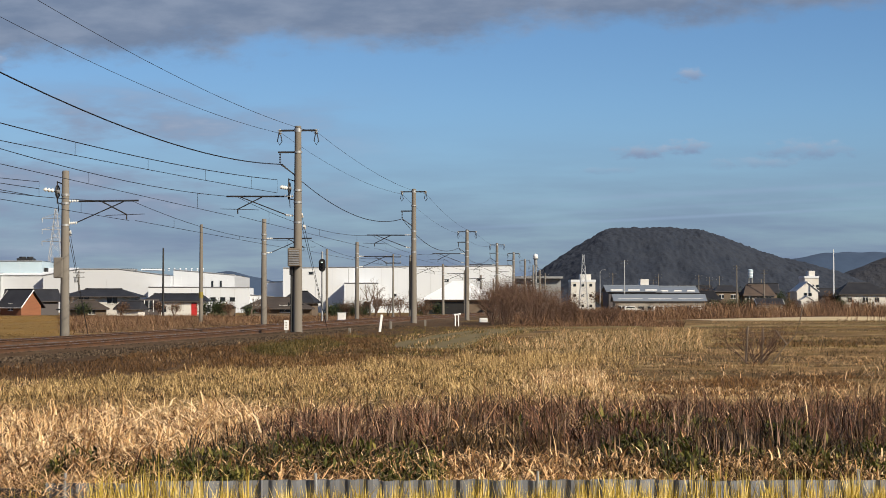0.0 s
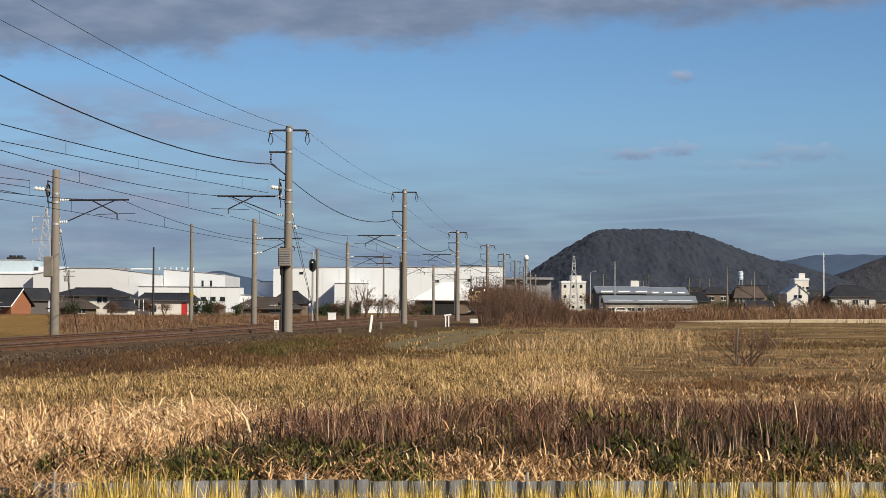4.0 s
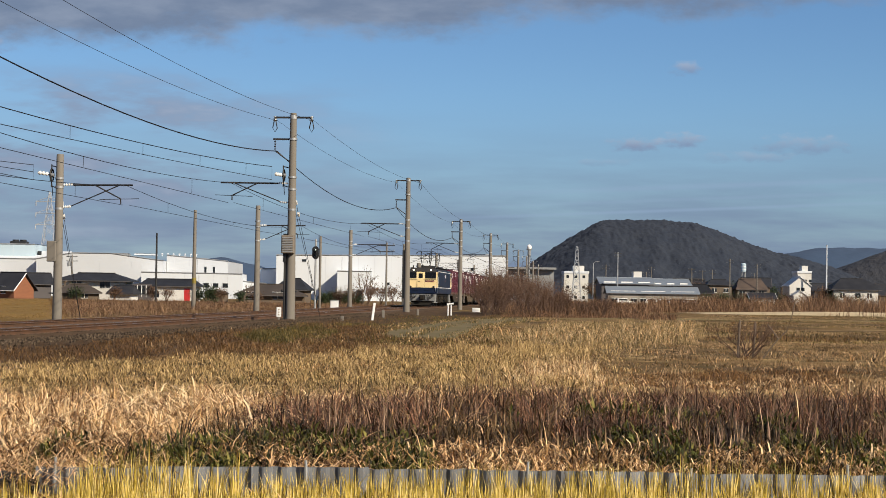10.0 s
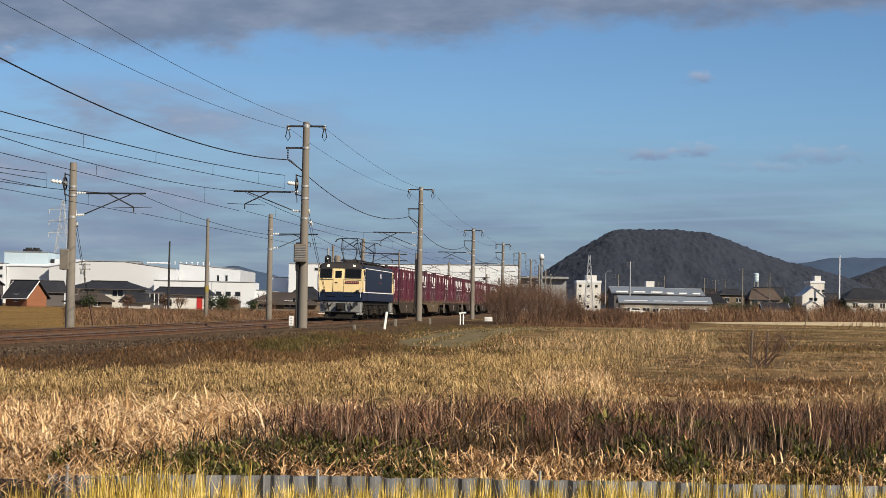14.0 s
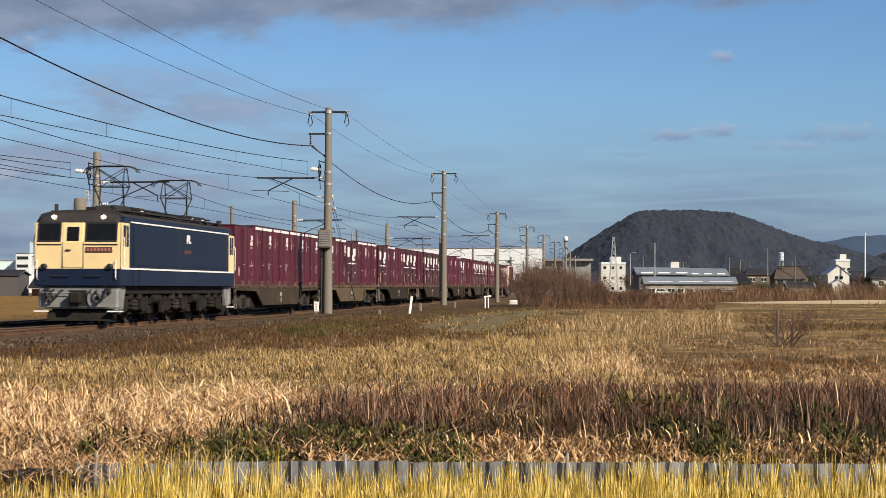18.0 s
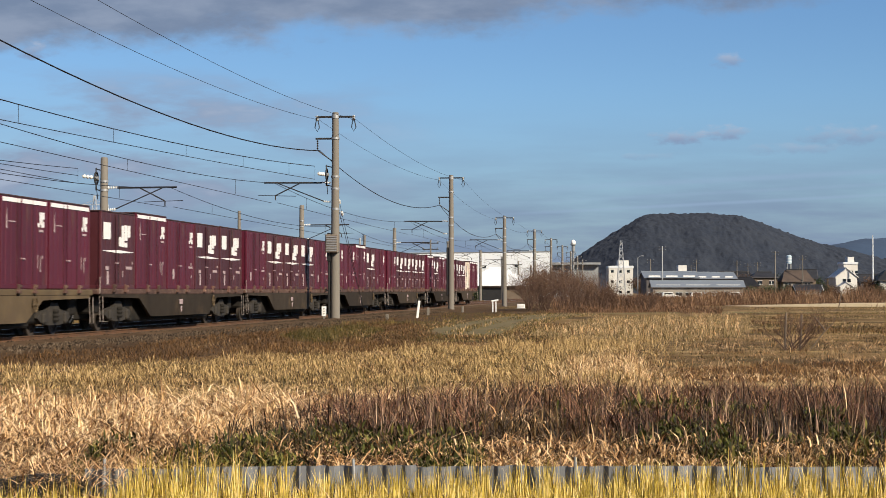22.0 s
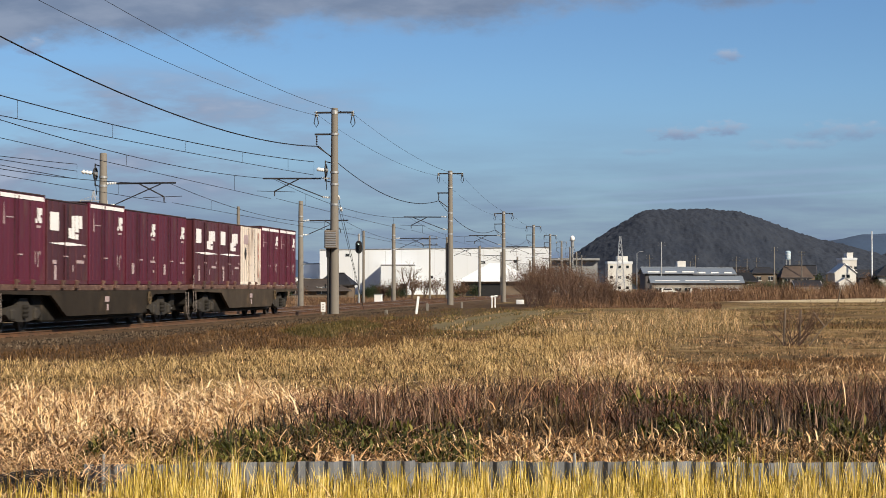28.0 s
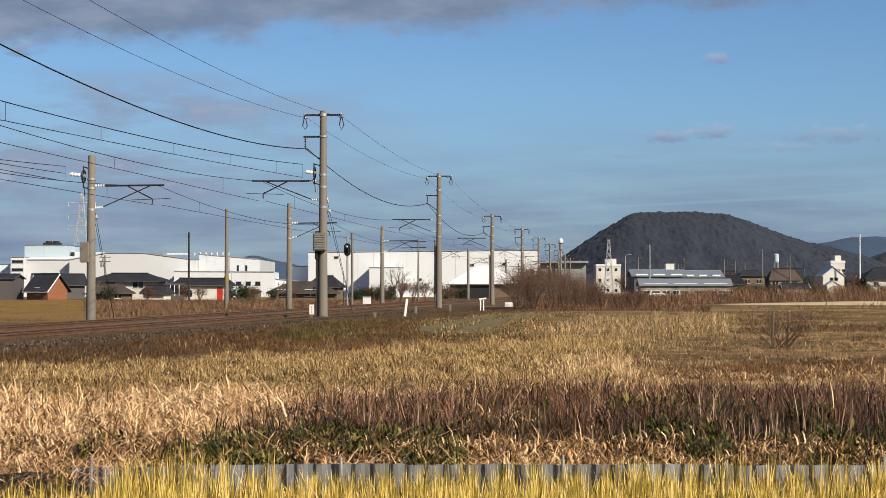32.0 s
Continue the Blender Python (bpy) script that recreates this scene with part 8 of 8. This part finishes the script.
def branching(rnd, s, p, d, length, r, depth, tips, spread=0.6):
    q = p + d * length
    s.tube(p, q, r, r * 0.62, 5 if depth > 1 else 3, caps=False)
    if depth == 0:
        tips.append(q)
        return
    for i in range(rnd.choice((2, 3, 3))):
        v = Vector((rnd.uniform(-1, 1), rnd.uniform(-1, 1), rnd.uniform(-0.4, 0.9))) * spread
        branching(rnd, s, p.lerp(q, rnd.uniform(0.55, 1.0)), (d + v).normalized(), length * rnd.uniform(0.6, 0.85), r * 0.6, depth - 1, tips, spread)


def shrub(name, label, category, m, stems, length, r, depth, seed, bark, leaf=None, leaves=0, size=0.06, upright=0.6, group=""):
    rnd = random.Random(seed)
    t = thing(name, label, category, m, group)
    tips, s = [], Shape()
    for i in range(stems):
        a = rnd.uniform(0, 6.28)
        d = Vector((math.cos(a) * (1 - upright), math.sin(a) * (1 - upright), upright + 0.2)).normalized()
        branching(rnd, s, Vector((rnd.uniform(-0.2, 0.2) * stems * 0.12, rnd.uniform(-0.2, 0.2) * stems * 0.12, -0.05)), d, length * rnd.uniform(0.7, 1.1), r, depth, tips)
    part("branchwork" if stems > 1 else "trunk", s, bark, t)
    if leaf and leaves:
        k = RNG.integers(0, len(tips), leaves)
        pts = np.array([tuple(q) for q in tips])[k] + RNG.normal(0, size * 3.0, (leaves, 3))
        ob = blades("crown", pts[:, 0], pts[:, 1], pts[:, 2], u(leaves, size, size * 2), u(leaves, size * 0.5, size), u(leaves, 0, 2.6), u(leaves, 0, 6.3), leaf, "", "", leaf=True)
        for key in ("label", "category", "kind"):
            if key in ob:
                del ob[key]
        ob.parent = t
    return t


def bushes():
    shrub("bare_shrub", "bare dark shrub with spreading twigs in the mown field", "shrub", pose(8.75, 46.5, 0), 9, 0.5, 0.017, 4, 4, TWIG, upright=0.42)
    t = thing("broken_branch", "leaning bare pale branch beside the shrub", "branch", pose(9.2, 46.2, 0))
    part("branch", Shape().line([(-0.1, 0, 0), (0.25, 0, 0.45), (0.5, 0, 0.7), (0.65, 0, 1.15), (0.72, 0, 1.5)], 0.014, 6).line([(0.3, 0, 0.5), (0.05, 0.1, 0.85)], 0.018), PALETWIG, t)
    for x, y, h in ((8.55, 46.6, 0.95), (9.0, 46.9, 0.9)):
        k = thing("stake", "thin old stake in the mown field", "stake", pose(x, y, 0, 0, 3, 0))
        part("stake_rod", Shape().tube((0, 0, -0.1), (0, 0, h), 0.03, n=6), PALETWIG, k)
    # thicket beside the line
    rnd = random.Random(8)
    for i in range(50):
        y = rnd.uniform(140, 176)
        x = 0.045 * y + rnd.uniform(0.0, 9.5)
        h = rnd.uniform(0.95, 1.5) * (1.15 if x < 0.076 * y else 0.75 if x < 0.09 * y else 0.48)
        shrub("thicket_shrub", "leafless reddish brown thicket shrub beside the railway", "shrub", pose(x, y, 0), 6, h, 0.026, 4, 100 + i, TWIG, SERE, 520, 0.045, 0.6, "thicket beside the line")
    for x, y, s, n, seed in ((-7.4, 262, 0.8, 2000, 1), (-5.9, 264, 0.75, 1800, 2), (-9.4, 263, 0.8, 1800, 3), (-10.8, 262, 0.7, 1500, 4), (112.8, 476, 2.0, 3400, 5), (5.5, 330, 0.9, 1500, 9), (2.4, 330, 0.8, 1300, 10), (-49.5, 284, 0.9, 900, 11), (-31, 285, 0.9, 900, 12), (-28.8, 284, 1.1, 1500, 13), (-23.6, 275, 0.8, 900, 14), (117.5, 474, 1.5, 2200, 15)):
        shrub("evergreen_bush", "dense dark evergreen garden bush", "bush", pose(x, y, 0), 5, s * 0.8, 0.07, 2, 40 + seed, TWIG, DARKLEAF, n, 0.16 * s, 0.6, "evergreen bushes by the houses")
    for x, y, k in ((-37.0, 280, 1.0), (-35.2, 281, 0.8), (-25.5, 268, 0.8), (-43.5, 284, 0.9), (-20.2, 262, 0.7), (-8.2, 258, 1.0), (-6.4, 256, 1.3), (-4.4, 255, 1.5), (-2.6, 257, 1.2), (-0.8, 255, 1.4), (0.9, 256, 1.1), (2.6, 258, 1.0)):
        shrub("brown_bush", "withered brown garden bush beside the houses", "bush", pose(x, y, 0), 6, 0.9 * k, 0.05, 3, int(400 - x), TWIG, SERE, 900, 0.1, 0.65, "brown bushes by the houses")
    for x, y, L, seed in ((-5.2, 264, 2.1, 1), (-4.3, 262, 1.9, 21), (0.6, 262, 1.4, 2), (13.8, 330, 1.3, 3), (16.5, 320, 1.5, 4), (21, 330, 1.6, 5), (24, 300, 1.3, 6), (80, 478, 1.9, 7), (87, 505, 2.0, 8), (97, 470, 1.6, 9), (-52.5, 292, 1.0, 10), (125, 500, 2.4, 11), (134, 520, 2.6, 12), (-22.5, 270, 1.3, 13)):
        shrub("bare_tree", "leafless garden tree with fine grey twigs", "tree", pose(x, y, 0), 1, L, 0.14, 5, 70 + seed, PALETWIG, upright=1.0)
    for i in range(54):
        x = rnd.uniform(46, 145)
        shrub("town_tree", "dark brownish tree among the town houses", "tree", pose(x, rnd.uniform(476, 560), 0), 3, rnd.uniform(1.5, 2.5), 0.12, 3, 300 + i, TWIG, DARKLEAF if i % 3 == 0 else SERE, 900, 0.22, 0.75, "trees among the town houses")

    for i in range(26):
        x = rnd.uniform(74, 112)
        shrub("town_tree", "dark brownish shrub in the gardens before the town", "tree", pose(x, rnd.uniform(462, 474), 0), 4, rnd.uniform(0.8, 1.5), 0.08, 3, 500 + i, TWIG, DARKLEAF if i % 2 else SERE, 700, 0.16, 0.6, "trees among the town houses")


bushes()


# ---- what moves ----
def motions():
    for ob, s0, z in rolling:
        walk(ob, [(t, on_line_pose(SPEED * (t - 19) + s0, 0, z - RAIL + grade(SPEED * (t - 19) + s0))) for t in range(0, 33)])
    for ob, r, x, z in spinning:
        walk(ob, [(i / FPS, pose(x, 0, z, 0, math.degrees(SPEED * i / FPS / r), 0)) for i in range(0, 32 * FPS + 1)])


motions()
